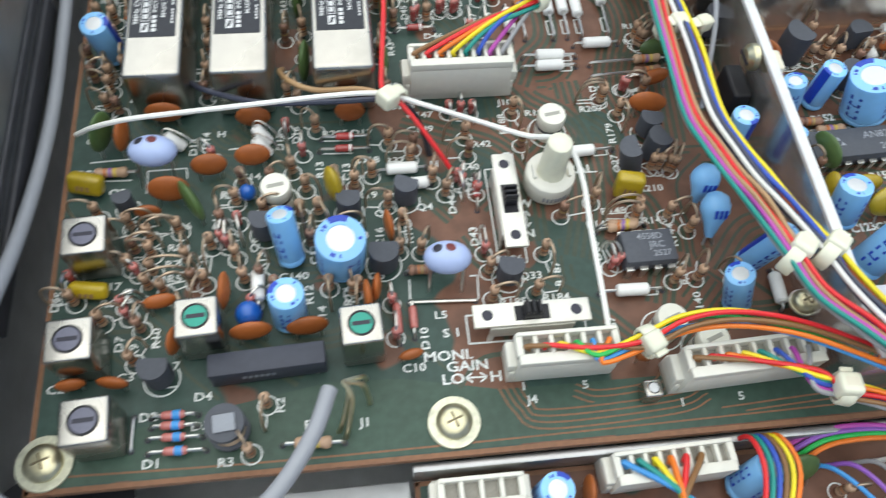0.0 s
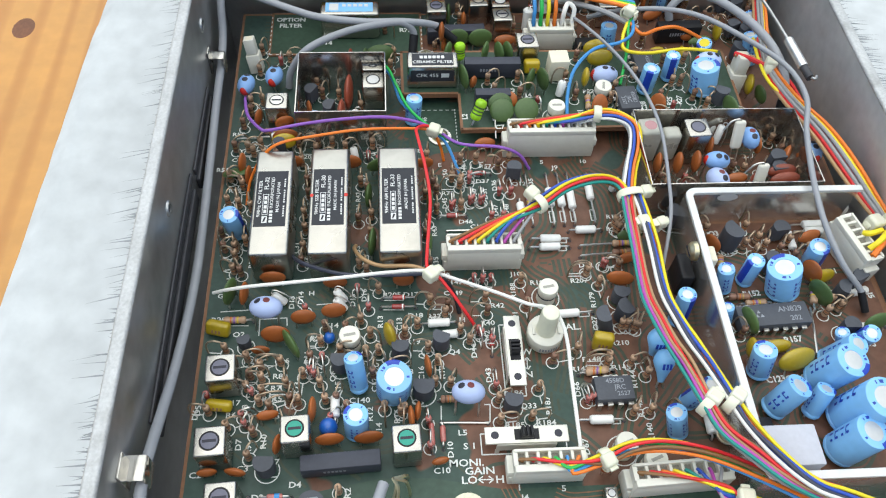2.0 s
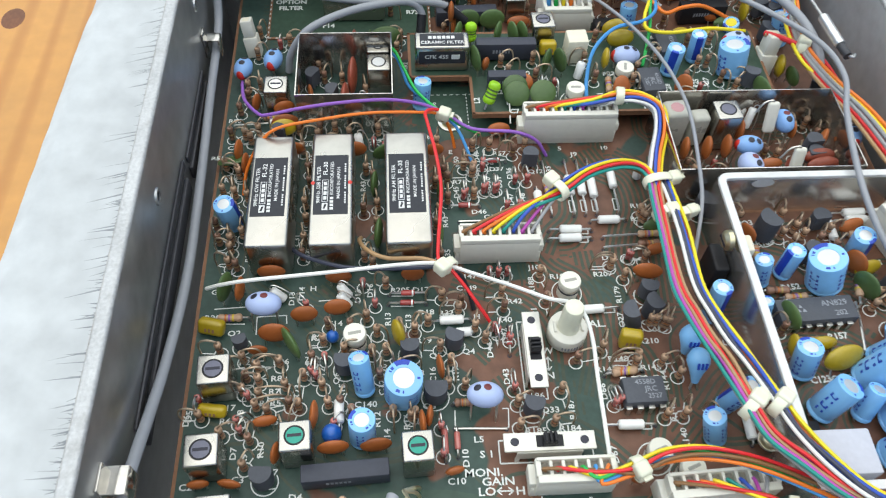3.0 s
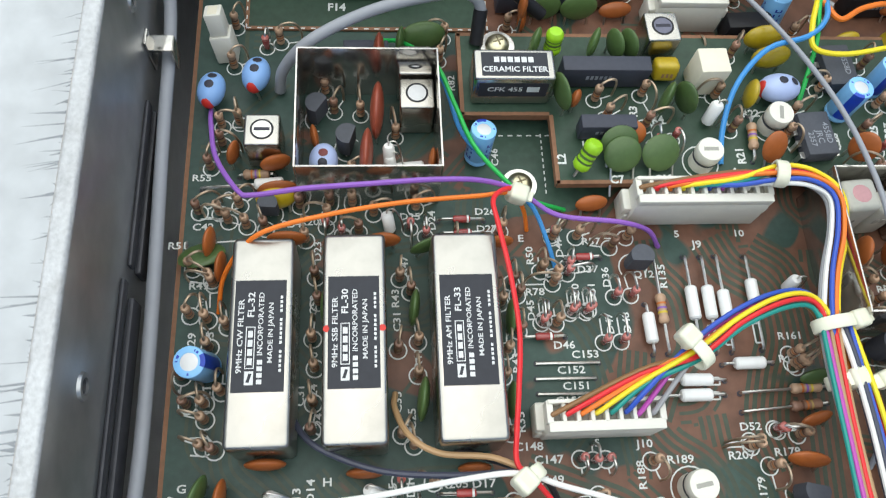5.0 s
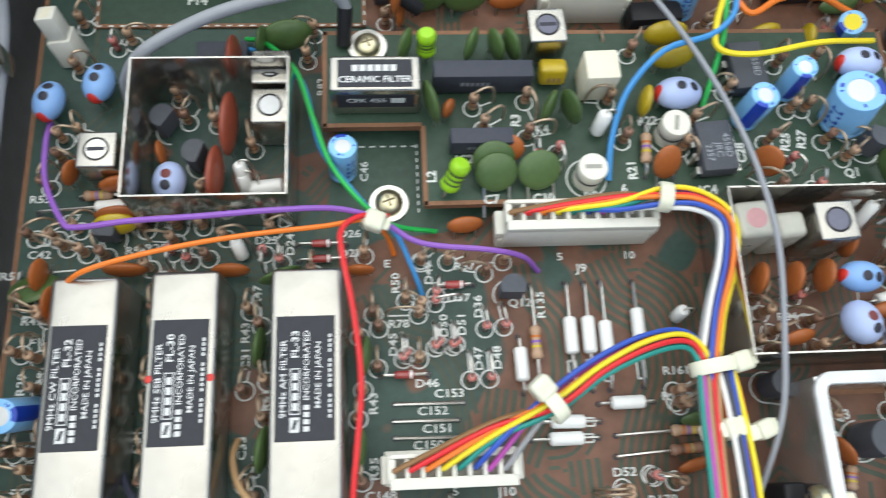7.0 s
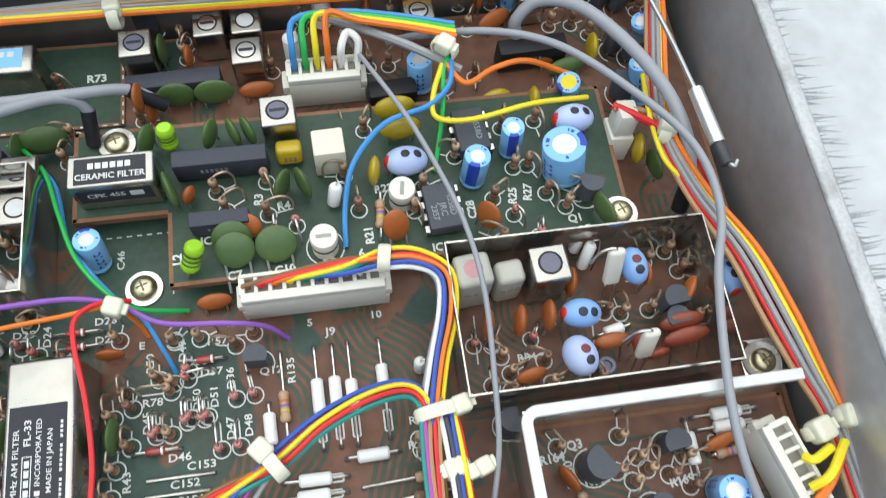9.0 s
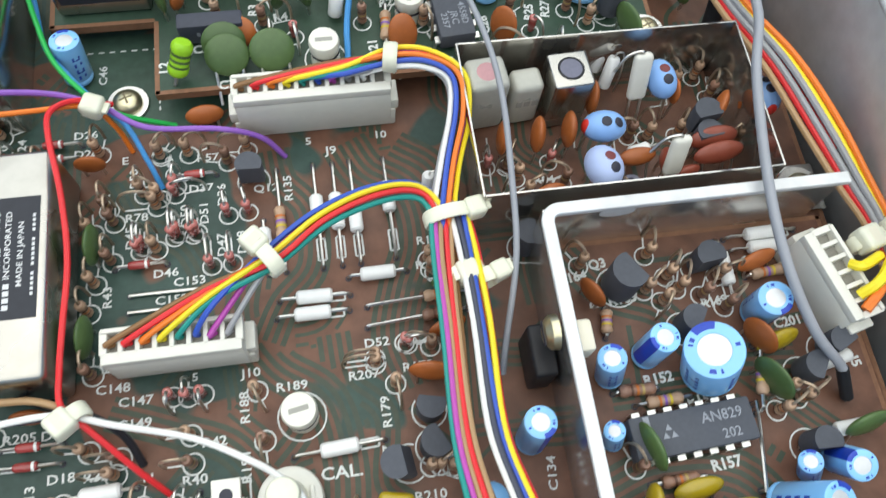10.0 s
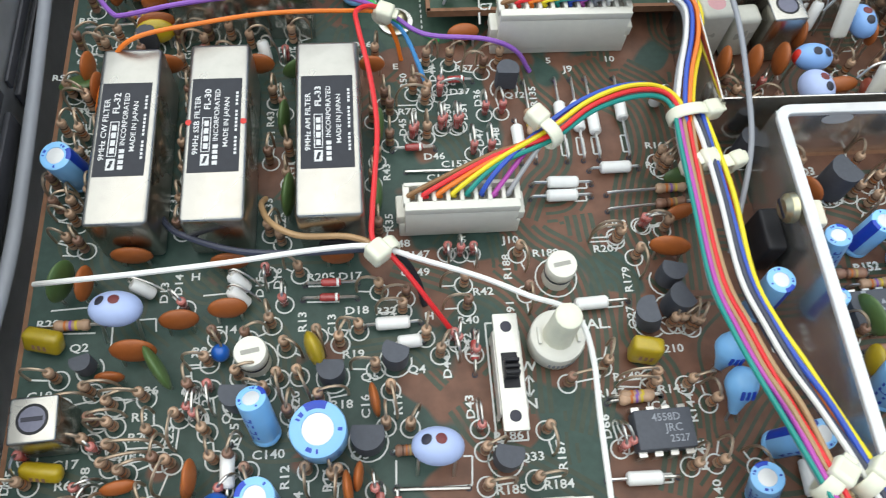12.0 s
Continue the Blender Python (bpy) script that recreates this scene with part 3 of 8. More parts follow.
# ---- kinds of things ----
def filter_can(x0, x1, y0, y1, h, kind, code, dot):
    ob = tagged(base("crystal_filter"), "tall silver crystal filter can with a black label", "filter", "crystal filters in a row")
    cx, cy = (x0 + x1) / 2, (y0 + y1) / 2
    w, l = (x1 - x0) / 2, (y1 - y0) / 2
    ob.matrix_basis = at(cx, cy, 0)
    bm = mesh()
    box(bm, -w, w, -l, l, 0.4, h, 0.9, 3)
    part("can", bm, M_CAN, ob)
    bm = mesh()
    box(bm, -w * 0.82, w * 0.78, -l * 0.50, l * 0.56, h - 0.02, h + 0.05)
    part("label_plate", bm, M_LABEL, ob, "black printed label")
    z = h + 0.09
    row = [-w * 0.60 + i * w * 0.31 for i in range(5)]
    lettering(kind, 1.6, row[0], 0.4, z, 90, ob, M_LABELWHITE, bold=0.012, tall=0.8)
    lettering(code, 1.9, row[1], 5.6, z, 90, ob, M_LABELWHITE, bold=0.02, tall=0.8)
    lettering("INCORPORATED", 1.4, row[2], 2.4, z, 90, ob, M_LABELWHITE, bold=0.012, tall=0.85)
    lettering("MADE IN JAPAN", 1.42, row[3], 0.9, z, 90, ob, M_LABELWHITE, bold=0.012, tall=0.8)
    bm = mesh()
    box(bm, row[1] - 0.7, row[1] + 0.7, -7.6, -5.4, z - 0.02, z)
    part("logo_plate", bm, M_LABELWHITE, ob, "white maker's plate")
    bm = mesh()
    prism(bm, [(row[1] - 0.45, -7.2), (row[1] + 0.05, -7.2), (row[1] + 0.45, -5.8), (row[1] - 0.05, -5.8)], z, z + 0.03)
    part("logo_bar", bm, M_LABEL, ob)
    bm = mesh()
    for x0, x1, y0, y1 in ((-0.75, -0.6, -5.0, 1.9), (0.6, 0.75, -5.0, 1.9), (-0.6, 0.6, -5.0, -4.85), (-0.6, 0.6, 1.75, 1.9), *((-0.38, 0.38, -4.4 + 1.5 * k, -3.3 + 1.5 * k) for k in range(4))):
        box(bm, row[1] + x0, row[1] + x1, y0, y1, z - 0.02, z)
    part("name_plate", bm, M_LABELWHITE, ob, "framed white maker's name as bars")
    bm = mesh()
    for k in range(4):
        box(bm, row[2] - 0.42, row[2] + 0.42, -7.5 + k * 1.05, -6.75 + k * 1.05, z - 0.02, z)
    part("name_bar", bm, M_LABELWHITE, ob)
    bm = mesh()
    for k in range(17):
        if k not in (5, 12):
            box(bm, row[4] - 0.2, row[4] + 0.2, -5.6 + k * 0.76, -5.1 + k * 0.76, z - 0.02, z)
    part("small_print", bm, M_LABELWHITE, ob)
    if dot:
        for sx in (-1, 1):
            bm = mesh()
            lathe(bm, [(0, 0.06), (0.45, 0.05), (0.6, 0)], 10)
            part("paint_dot", bm, M_RED, ob, "red paint dot", m=at(sx * w * 0.86, 1.0, h))
    return ob


def coil_can(s=7.0, h=10.0, core=None, round_core=False):
    def make():
        ob = base("coil_can")
        bm = mesh()
        box(bm, -s / 2, s / 2, -s / 2, s / 2, 0.4, h, 0.5, 3)
        part("can", bm, M_CAN, ob)
        bm = mesh()
        lathe(bm, [(s * 0.22, 0.06), (s * 0.31, 0.04), (s * 0.33, 0.0)], 24)
        part("opening", bm, M_BLACK, ob, m=at(0, 0, h + 0.02))
        bm = mesh()
        lathe(bm, [(0, 0.05), (s * 0.24, 0.05), (s * 0.27, 0.02)], 24)
        c = part("core", bm, core or M_CORE, ob, "slotted tuning core", m=at(0, 0, h + 0.05))
        if not round_core:
            bm = mesh()
            box(bm, -s * 0.22, s * 0.22, -0.34, 0.34, 0.06, 0.1)
            part("slot", bm, M_SPOT, c)
        return ob
    return make


def coil(x, y, rz=0, s=7.0, h=10.0, core="grey", z=0, plain=False):
    s = round(s * 0.94, 2)
    cm = {"grey": M_CORE, "teal": M_TEAL, "pale": M_CLEAR, "pink": M_PINK, "lead": M_LEAD, "core": M_CORE}[core]
    return stamp(("coil", s, h, core, plain), coil_can(s, h, cm, plain), at(x, y, z, rz), "square silver coil can with a %s slotted core" % {"grey": "grey", "teal": "teal green", "pale": "pale", "pink": "pinkish", "lead": "metal", "core": "dull grey"}[core], "tuning coil", "coil cans")


def electro(d, h, strip=70):
    def make():
        ob = base("electrolytic_capacitor")
        r = d / 2
        bm = mesh()
        lathe(bm, [(0, 0.3), (r * 0.9, 0.3), (r, 0.7), (r, 1.3), (r * 0.93, 1.6), (r, 1.9), (r, h - 0.5), (r * 0.97, h - 0.12), (r * 0.86, h), (r * 0.57, h), (r * 0.55, h - 0.12)], 28)
        part("sleeve", bm, M_SLEEVE, ob)
        bm = mesh()
        lathe(bm, [(0, h - 0.1), (r * 0.53, h - 0.1), (r * 0.57, h - 0.12)], 28)
        part("top", bm, M_TOP, ob, "bare aluminium top")
        bm = mesh()
        n = 6
        prof = [(r * 1.005, 1.9), (r * 1.005, h - 0.5), (r * 0.985, h - 0.08), (r * 0.86, h + 0.02), (r * 0.7, h + 0.02)]
        for (ra, za), (rb, zb) in zip(prof, prof[1:]):
            for i in range(n):
                a0, a1 = radians(strip - 26 + 52 * i / n), radians(strip - 26 + 52 * (i + 1) / n)
                bm.faces.new([bm.verts.new((q * math.cos(a), q * math.sin(a), zz)) for q, a, zz in ((ra, a0, za), (ra, a1, za), (rb, a1, zb), (rb, a0, zb))])
        s = part("polarity_strip", bm, M_NAVY, ob, "dark blue polarity strip")
        bm = mesh()
        # two columns of printed characters as small bars, and the ticks round the shoulder
        for g, turn in enumerate((112, 205)):
            for k in range(4):
                z0 = h * (0.24 + 0.15 * k)
                for a, w, dz, hz in ((turn, 0.26, 0.0, 0.028), (turn - 12, 0.07, 0.0, 0.09), (turn + 12, 0.07, 0.03, 0.06))[(k + g) % 2:]:
                    q0, q1 = radians(strip + a) - w, radians(strip + a) + w
                    za, zb = z0 + dz * h, z0 + (dz + hz) * h
                    m = max(1, int(w / 0.1))
                    for i in range(m):
                        e0, e1 = q0 + (q1 - q0) * i / m, q0 + (q1 - q0) * (i + 1) / m
                        bm.faces.new([bm.verts.new((r * 1.008 * math.cos(e), r * 1.008 * math.sin(e), zz)) for e, zz in ((e0, za), (e1, za), (e1, zb), (e0, zb))])
        for t, w in ((44, 0.10), (58, 0.05), (150, 0.14), (172, 0.05), (262, 0.08)):
            a = radians(strip + t)
            bm.faces.new([bm.verts.new((q * math.cos(e), q * math.sin(e), h + 0.02)) for q, e in ((r * 0.68, a - w), (r * 0.84, a - w), (r * 0.84, a + w), (r * 0.68, a + w))])
        tagged(part("printing", bm, M_NAVY, ob), "small dark blue printed marks", kind="stuff")
        for sx in (-1, 1):
            bm = mesh()
            tube(bm, [(sx * r * 0.4, 0, 0.4), (sx * r * 0.4, 0, -1.2)], 0.3, 6)
            part("lead", bm, M_LEAD, ob)
        return ob
    return make


def cap(x, y, d=5.0, h=11.0, heading=0, tip=0, z=0, strip=70, label=""):
    d = round(d * (0.94 if d > 8 else 0.88), 2)
    return stamp(("electro", d, h, strip), electro(d, h, strip), lean(x, y, z + (d / 2 * math.sin(radians(tip)) * 0.8), heading, tip), label or ("light blue electrolytic capacitor with a bright top" + (", leaning over" if tip > 20 else ", standing upright")), "capacitor", "electrolytic capacitors")


def disc(w, h, t, material, name="ceramic_capacitor"):
    """A dipped disc that stands on edge on two legs, face along y."""
    def make():
        ob = base(name)
        bm = mesh()
        blob(bm, w / 2, t / 2, h / 2, Matrix.Translation((0, 0, 1.2 + h / 2)), 20, 12)
        for v in bm.verts:
            f = abs(v.co.y) / (t / 2)
            v.co.y *= 0.78 + 0.22 * f if f < 0.9 else 0.96
        part("body", bm, material, ob)
        for sx in (-1, 1):
            bm = mesh()
            tube(bm, [(sx * w * 0.3, 0, 2.6), (sx * w * 0.3, 0, -3.4)], 0.26, 6)
            part("lead", bm, M_LEAD, ob)
        return ob
    return make


def disc_cap(x, y, rz=0, w=6.0, h=6.0, t=2.2, tip=0, z=0, color="orange"):
    material, words = {"orange": (M_ORANGE, "rust-orange ceramic disc"), "green": (M_GREEN, "dark green dipped film"), "yellow": (M_YELLOW, "mustard yellow dipped film"), "red": (M_DKRED, "dark red dipped mica")}[color]
    k = {"orange": 0.92, "yellow": 0.93}.get(color, 0.95)
    w, h, t = round(w * k, 2), round(h * k, 2), round(t * (0.9 if color == "orange" else 0.82), 2)
    m = at(x, y, z, rz) @ pose(0, 0, 0, tip, 0, 0)
    return stamp(("disc", color, w, h, t), disc(w, h, t, material, "film_capacitor" if color != "orange" else "ceramic_capacitor"), m, words + " capacitor standing on the board", "capacitor", words + " capacitors")


def yellow_box(x, y, rz=0, w=6.0, h=6.5, t=3.4, tip=0, z=0):
    def make():
        ob = base("film_capacitor")
        bm = mesh()
        box(bm, -w / 2, w / 2, -t / 2, t / 2, 0.8, h, 0.9, 3)
        part("body", bm, M_YELLOW, ob)
        bm = mesh()
        for k in range(3):
            box(bm, -w * 0.2 + k * 0.9, -w * 0.2 + k * 0.9 + 0.5, -t / 2 - 0.02, -t / 2 + 0.1, h * 0.4, h * 0.6)
        part("printing", bm, M_BROWN, ob)
        return ob
    return stamp(("ybox", w, h, t), make, at(x, y, z, rz) @ pose(0, 0, 0, tip, 0, 0), "glossy mustard yellow block film capacitor", "capacitor", "yellow film capacitors")


def dumbbell(bm, r, l, m=None):
    return lathe(bm, [(0, 0), (r * 0.7, 0.1), (r, 0.5), (r, l * 0.2), (r * 0.84, l * 0.27), (r * 0.84, l * 0.73), (r, l * 0.8), (r, l - 0.5), (r * 0.7, l - 0.1), (0, l)], 12, m)


def bands(ob, r, l, m, pick):
    for k, b in enumerate(pick):
        bm = mesh()
        z = l * (0.3 + 0.15 * k)
        lathe(bm, [(r * 0.9, z), (r * 0.9, z + l * 0.07)], 12, m)
        part("colour_band", bm, M_BANDS[b], ob)


def resistor_up(x, y, rz=0, reach=3.4, z=0, h=5.4, r=0.86, tone="tan", mark=True):
    """A resistor standing on end, its upper lead looped down beside it."""
    def make():
        ob = base("resistor")
        bm = mesh()
        dumbbell(bm, r, h - 0.6, Matrix.Translation((0, 0, 0.5)))
        part("body", bm, M_TAN if tone == "tan" else M_BROWN, ob)
        bands(ob, r, h - 0.6, Matrix.Translation((0, 0, 0.5)), ((3, 0, 3) if tone == "tan" else (3, 4, 3)))
        bm = mesh()
        tube(bm, [(0, 0, h - 0.2), (reach * 0.12, 0, h + 0.7), (reach * 0.45, 0, h + 1.15), (reach * 0.8, 0, h + 0.4), (reach, 0, h * 0.6), (reach, 0, -0.3)], 0.25, 6, 3)
        part("lead", bm, M_COPPER, ob, "long looped lead")
        return ob
    if mark:
        PRINT.append(("o", x, y, 1.55, z))
        PRINT.append(("l", x + 1.6 * math.cos(radians(rz)), y + 1.6 * math.sin(radians(rz)), x + (reach - 0.2) * math.cos(radians(rz)), y + (reach - 0.2) * math.sin(radians(rz)), z))
    return stamp(("rup", reach, h, r, tone), make, at(x, y, z, rz), "tan carbon resistor standing on end with a looped lead" if tone == "tan" else "brown carbon resistor standing on end with a looped lead", "resistor", "resistors on end")


def diode_up(x, y, rz=90, reach=2.6, z=0, h=4.2, mark=True):
    def make():
        ob = base("diode")
        bm = mesh()
        lathe(bm, [(0, 0.5), (0.55, 0.55), (0.76, 0.9), (0.76, h * 0.82), (0, h * 0.82)], 12)
        part("body", bm, M_GLASSRED, ob)
        bm = mesh()
        lathe(bm, [(0, h * 0.82), (0.76, h * 0.82), (0.76, h - 0.25), (0.5, h), (0, h)], 12)
        part("glass_end", bm, M_PINK, ob, "clear pinkish glass end")
        bm = mesh()
        tube(bm, [(0, 0, h - 0.1), (reach * 0.2, 0, h + 0.6), (reach * 0.7, 0, h + 0.5), (reach, 0, h * 0.5), (reach, 0, -0.3)], 0.25, 6, 3)
        part("lead", bm, M_LEAD, ob)
        return ob
    if mark:
        PRINT.append(("o", x, y, 1.5, z))
        PRINT.append(("l", x + 1.6 * math.cos(radians(rz)), y + 1.6 * math.sin(radians(rz)), x + (reach - 0.1) * math.cos(radians(rz)), y + (reach - 0.1) * math.sin(radians(rz)), z))
    return stamp(("dup", reach, h), make, at(x, y, z, rz), "small red glass diode standing on end", "diode", "red glass diodes")


def axial(x0, y0, x1, y1, kind="white", body=0.0, z=0, mid=0.5, lift=1.3, r=0.0):
    """A part lying flat between two solder holes."""
    L = round(math.hypot(x1 - x0, y1 - y0), 1)
    b = body or {"white": 5.8, "diode": 3.4, "tan": 5.8, "brown": 5.8, "clear": 4.2}[kind]
    b = min(b, L * 0.85)
    rad = r or {"white": 1.15, "diode": 0.72, "tan": 1.0, "brown": 1.0, "clear": 0.7}[kind]

    def make():
        ob = base({"white": "choke", "diode": "diode", "tan": "resistor", "brown": "resistor", "clear": "diode"}[kind])
        c = L * mid
        turn = Matrix.Translation((c - b / 2, 0, lift)) @ Matrix.Rotation(radians(90), 4, "Y")
        bm = mesh()
        if kind in ("tan", "brown"):
            dumbbell(bm, rad, b, turn)
            part("body", bm, M_TAN if kind == "tan" else M_BROWN, ob)
            bands(ob, rad, b, turn, (0, 1, 2) if kind == "tan" else (3, 0, 4))
        else:
            lathe(bm, [(0, 0), (rad * 0.75, 0.05), (rad, 0.4), (rad, b - 0.4), (rad * 0.75, b - 0.05), (0, b)], 14, turn)
            part("body", bm, {"white": M_WHITE, "diode": M_GLASSRED, "clear": M_PINK}[kind], ob)
            if kind == "diode":
                bm = mesh()
                lathe(bm, [(rad * 1.03, b * 0.78), (rad * 1.03, b * 0.9)], 14, turn)
                part("cathode_band", bm, M_WHITE, ob, "white end band")
        for s, e in ((c - b / 2, 0), (c + b / 2, L)):
            bm = mesh()
            k = 0.5 if e else -0.5
            tube(bm, [(s, 0, lift), ((s + e) / 2, 0, lift), (e - k, 0, lift), (e, 0, lift * 0.5), (e, 0, -0.3)], 0.28, 6, 3)
            part("lead", bm, M_LEAD, ob)
        return ob
    words = {"white": "white enamelled axial choke lying flat", "diode": "red glass diode with a white band lying flat", "tan": "tan resistor with colour bands lying flat", "brown": "brown resistor lying flat on the board", "clear": "clear glass diode lying flat"}[kind]
    PRINT.append(("h", x0, y0, 0.5, z))
    PRINT.append(("h", x1, y1, 0.5, z))
    if kind == "white" and L > b + 4:
        g = math.atan2(y1 - y0, x1 - x0)
        for e in (0.82,):
            PRINT.append(("b", x0 + (x1 - x0) * e, y0 + (y1 - y0) * e, L * 0.2, 1.3, math.degrees(g), z))
    return stamp(("axial", kind, L, b, mid, lift, rad), make, at(x0, y0, z, math.degrees(math.atan2(y1 - y0, x1 - x0))), words, {"white": "choke", "diode": "diode", "tan": "resistor", "brown": "resistor", "clear": "diode"}[kind], words + "s")


def jumper(x0, y0, x1, y1, z=0, up=0.5):
    bm = mesh()
    L = math.hypot(x1 - x0, y1 - y0)
    tube(bm, [(0, 0, -0.3), (0, 0, up * 0.6), (0.4, 0, up), (L / 2, 0, up + 0.1), (L - 0.4, 0, up), (L, 0, up * 0.6), (L, 0, -0.3)], 0.3, 6, 3)
    PRINT.append(("h", x0, y0, 0.5, z))
    PRINT.append(("h", x1, y1, 0.5, z))
    return tagged(part("jumper_wire", bm, M_LEAD, m=at(x0, y0, z, math.degrees(math.atan2(y1 - y0, x1 - x0)))), "bare tinned jumper wire lying on the board", "jumper", "bare jumper wires")


def choke_bead(x, y, z, rz=0, w=8.6, d=6.0, h=5.6, tone="lilac", spots="dark", tip=0, up=False):
    """A dipped choke like a small egg with two dark eyelets."""
    w, d, h = round(w * 0.94, 2), round(d * 0.94, 2), round(h * 0.94, 2)
    def make():
        ob = base("dipped_choke")
        c = Matrix.Translation((0, 0, h / 2))
        bm = mesh()
        blob(bm, w / 2, d / 2, h / 2, c, 24, 16)
        for v in bm.verts:
            f = 1.0 - 0.12 * (v.co.x / (w / 2)) ** 2
            v.co.y *= 1 / f ** 0.5
        part("body", bm, M_LILAC if tone == "lilac" else M_CHOKE, ob)
        for k, s in enumerate((-0.06, 0.52) if spots == "red" else (-0.46, 0.10)):
            bm = mesh()
            lathe(bm, [(0, 0.1), (0.72, 0.07), (0.9, -0.05)], 16)
            n = Vector((s * 0.8, -0.12, 0.8)).normalized()
            q = Vector((s * w / 2, -0.18 * d / 2, 0))
            q.z = h / 2 + h / 2 * math.sqrt(max(0.0, 1 - s * s - 0.032)) - 0.03
            part("eyelet", bm, M_SPOT if (k == 0 or spots != "maroon") else M_SPOTRED, ob, m=Matrix.Translation(q * MM) @ n.to_track_quat("Z", "Y").to_matrix().to_4x4())
        if spots == "red":
            bm = mesh()
            blob(bm, w * 0.23, d * 0.30, h * 0.36, Matrix.Translation((-w * 0.295, 0, h / 2 - 0.1)), 14, 10)
            part("red_end", bm, M_RED, ob, "red painted end")
        for sx in (-0.35, 0.35):
            bm = mesh()
            tube(bm, [(sx * w, 0, h * 0.35), (sx * w, 0, -7.0)], 0.28, 6)
            part("lead", bm, M_LEAD, ob)
        return ob
    m = at(x, y, z, rz) @ pose(0, 0, 0, tip, 0, 0)
    if up:
        m = m @ pose(0, 0, 0, 0, -90, 0)
    return stamp(("choke", w, d, h, tone, spots), make, m, ("pale lilac" if tone == "lilac" else "light blue") + " dipped choke with two dark eyelets" + (" and a red end" if spots == "red" else ""), "choke", "dipped chokes")


def transistor(x, y, rz=0, s=4.8, h=5.2, z=0, lift=1.6, tip=0):
    s = round(s * 0.87, 2)
    def make():
        ob = base("transistor")
        bm = mesh()
        r = s / 2
        pts = [(r * math.cos(radians(a)), r * math.sin(radians(a))) for a in range(-32, 213, 14)]
        prism(bm, pts, lift, lift + h)
        part("body", bm, M_EPOXY, ob)
        for k in (-1, 0, 1):
            bm = mesh()
            tube(bm, [(k * 1.27, 0, lift + 0.2), (k * 1.27, 0, -3.8)], 0.27, 6)
            part("lead", bm, M_LEAD, ob)
        return ob
    PRINT.append(("a", x, y, s / 2 + 0.5, z, rz))
    return stamp(("to92", s, h, lift), make, at(x, y, z, rz) @ pose(0, 0, 0, tip, 0, 0), "dark grey plastic transistor with a flat front", "transistor", "small plastic transistors")


def dip(x, y, n, rz=0, z=0, texts=(), long=0.0, wide=6.3, bar=False):
    """A dual in-line chip, n pins, long axis along x."""
    ob = tagged(base("chip"), "dark grey %d-pin dual in-line chip with pale printing" % n, "chip", "dual in-line chips")
    ob.matrix_basis = at(x, y, z, rz)
    L = long or n / 2 * 2.54 - 0.4
    bm = mesh()
    box(bm, -L / 2, L / 2, -wide / 2, wide / 2, 1.0, 4.4, 0.35, 2)
    part("body", bm, M_EPOXY, ob)
    for i in range(n // 2):
        px = (i - (n / 2 - 1) / 2) * 2.54
        for s in (-1, 1):
            bm = mesh()
            y0, y1 = sorted((s * (wide / 2 - 0.3), s * (wide / 2 + 0.85)))
            box(bm, px - 0.7, px + 0.7, y0, y1, 2.4, 2.75, 0.08, 1)
            y0, y1 = sorted((s * (wide / 2 + 0.55), s * (wide / 2 + 0.85)))
            box(bm, px - 0.45, px + 0.45, y0, y1, -0.4, 2.7, 0.05, 1)
            part("pin", bm, M_LEAD, ob)
    if bar:
        bm = mesh()
        box(bm, -L / 2 + 2.2, -L / 2 + 3.1, -wide / 2 + 0.2, wide / 2 - 0.2, 4.4, 4.44)
        part("stripe", bm, M_MARK, ob, "pale grey printed stripe")
        bm = mesh()
        for k in range(3):
            a = radians(90 + 120 * k)
            prism(bm, [(0.75 * math.cos(a) - 5.4 + L * 0.08 + 0.6 * math.cos(b), 0.75 * math.sin(a) + 0.6 * math.sin(b)) for b in (a, a + 2.1, a - 2.1)], 4.4, 4.44)
        part("logo_mark", bm, M_MARK, ob, "pale triangle mark")
    for s, size, tx, ty in texts:
        lettering(s, size, tx, ty, 4.46, 0, ob, M_MARK, bold=0.01)
    return ob


def sip(x, y, rz, L, h=5.5, t=3.6, z=0, tone=None):
    bm = mesh()
    ob = tagged(base("hybrid_module"), "long dark grey single in-line module", "module", "single in-line modules")
    ob.matrix_basis = at(x, y, z, rz)
    box(bm, -L / 2, L / 2, -t / 2, t / 2, 0.6, h, 0.3, 2)
    part("body", bm, tone or M_SIP, ob)
    bm = mesh()
    for k in range(6):
        box(bm, -L * 0.22 + k * 0.9, -L * 0.22 + k * 0.9 + 0.55, -t / 2 - 0.03, -t / 2 + 0.05, h * 0.5, h * 0.68)
    part("printing", bm, M_MARK, ob)
    for i in range(int(L / 2.54)):
        bm = mesh()
        box(bm, -L / 2 + 1.3 + i * 2.54 - 0.25, -L / 2 + 1.3 + i * 2.54 + 0.25, -0.15, 0.15, -0.4, 0.8)
        part("pin", bm, M_LEAD, ob)
    return ob


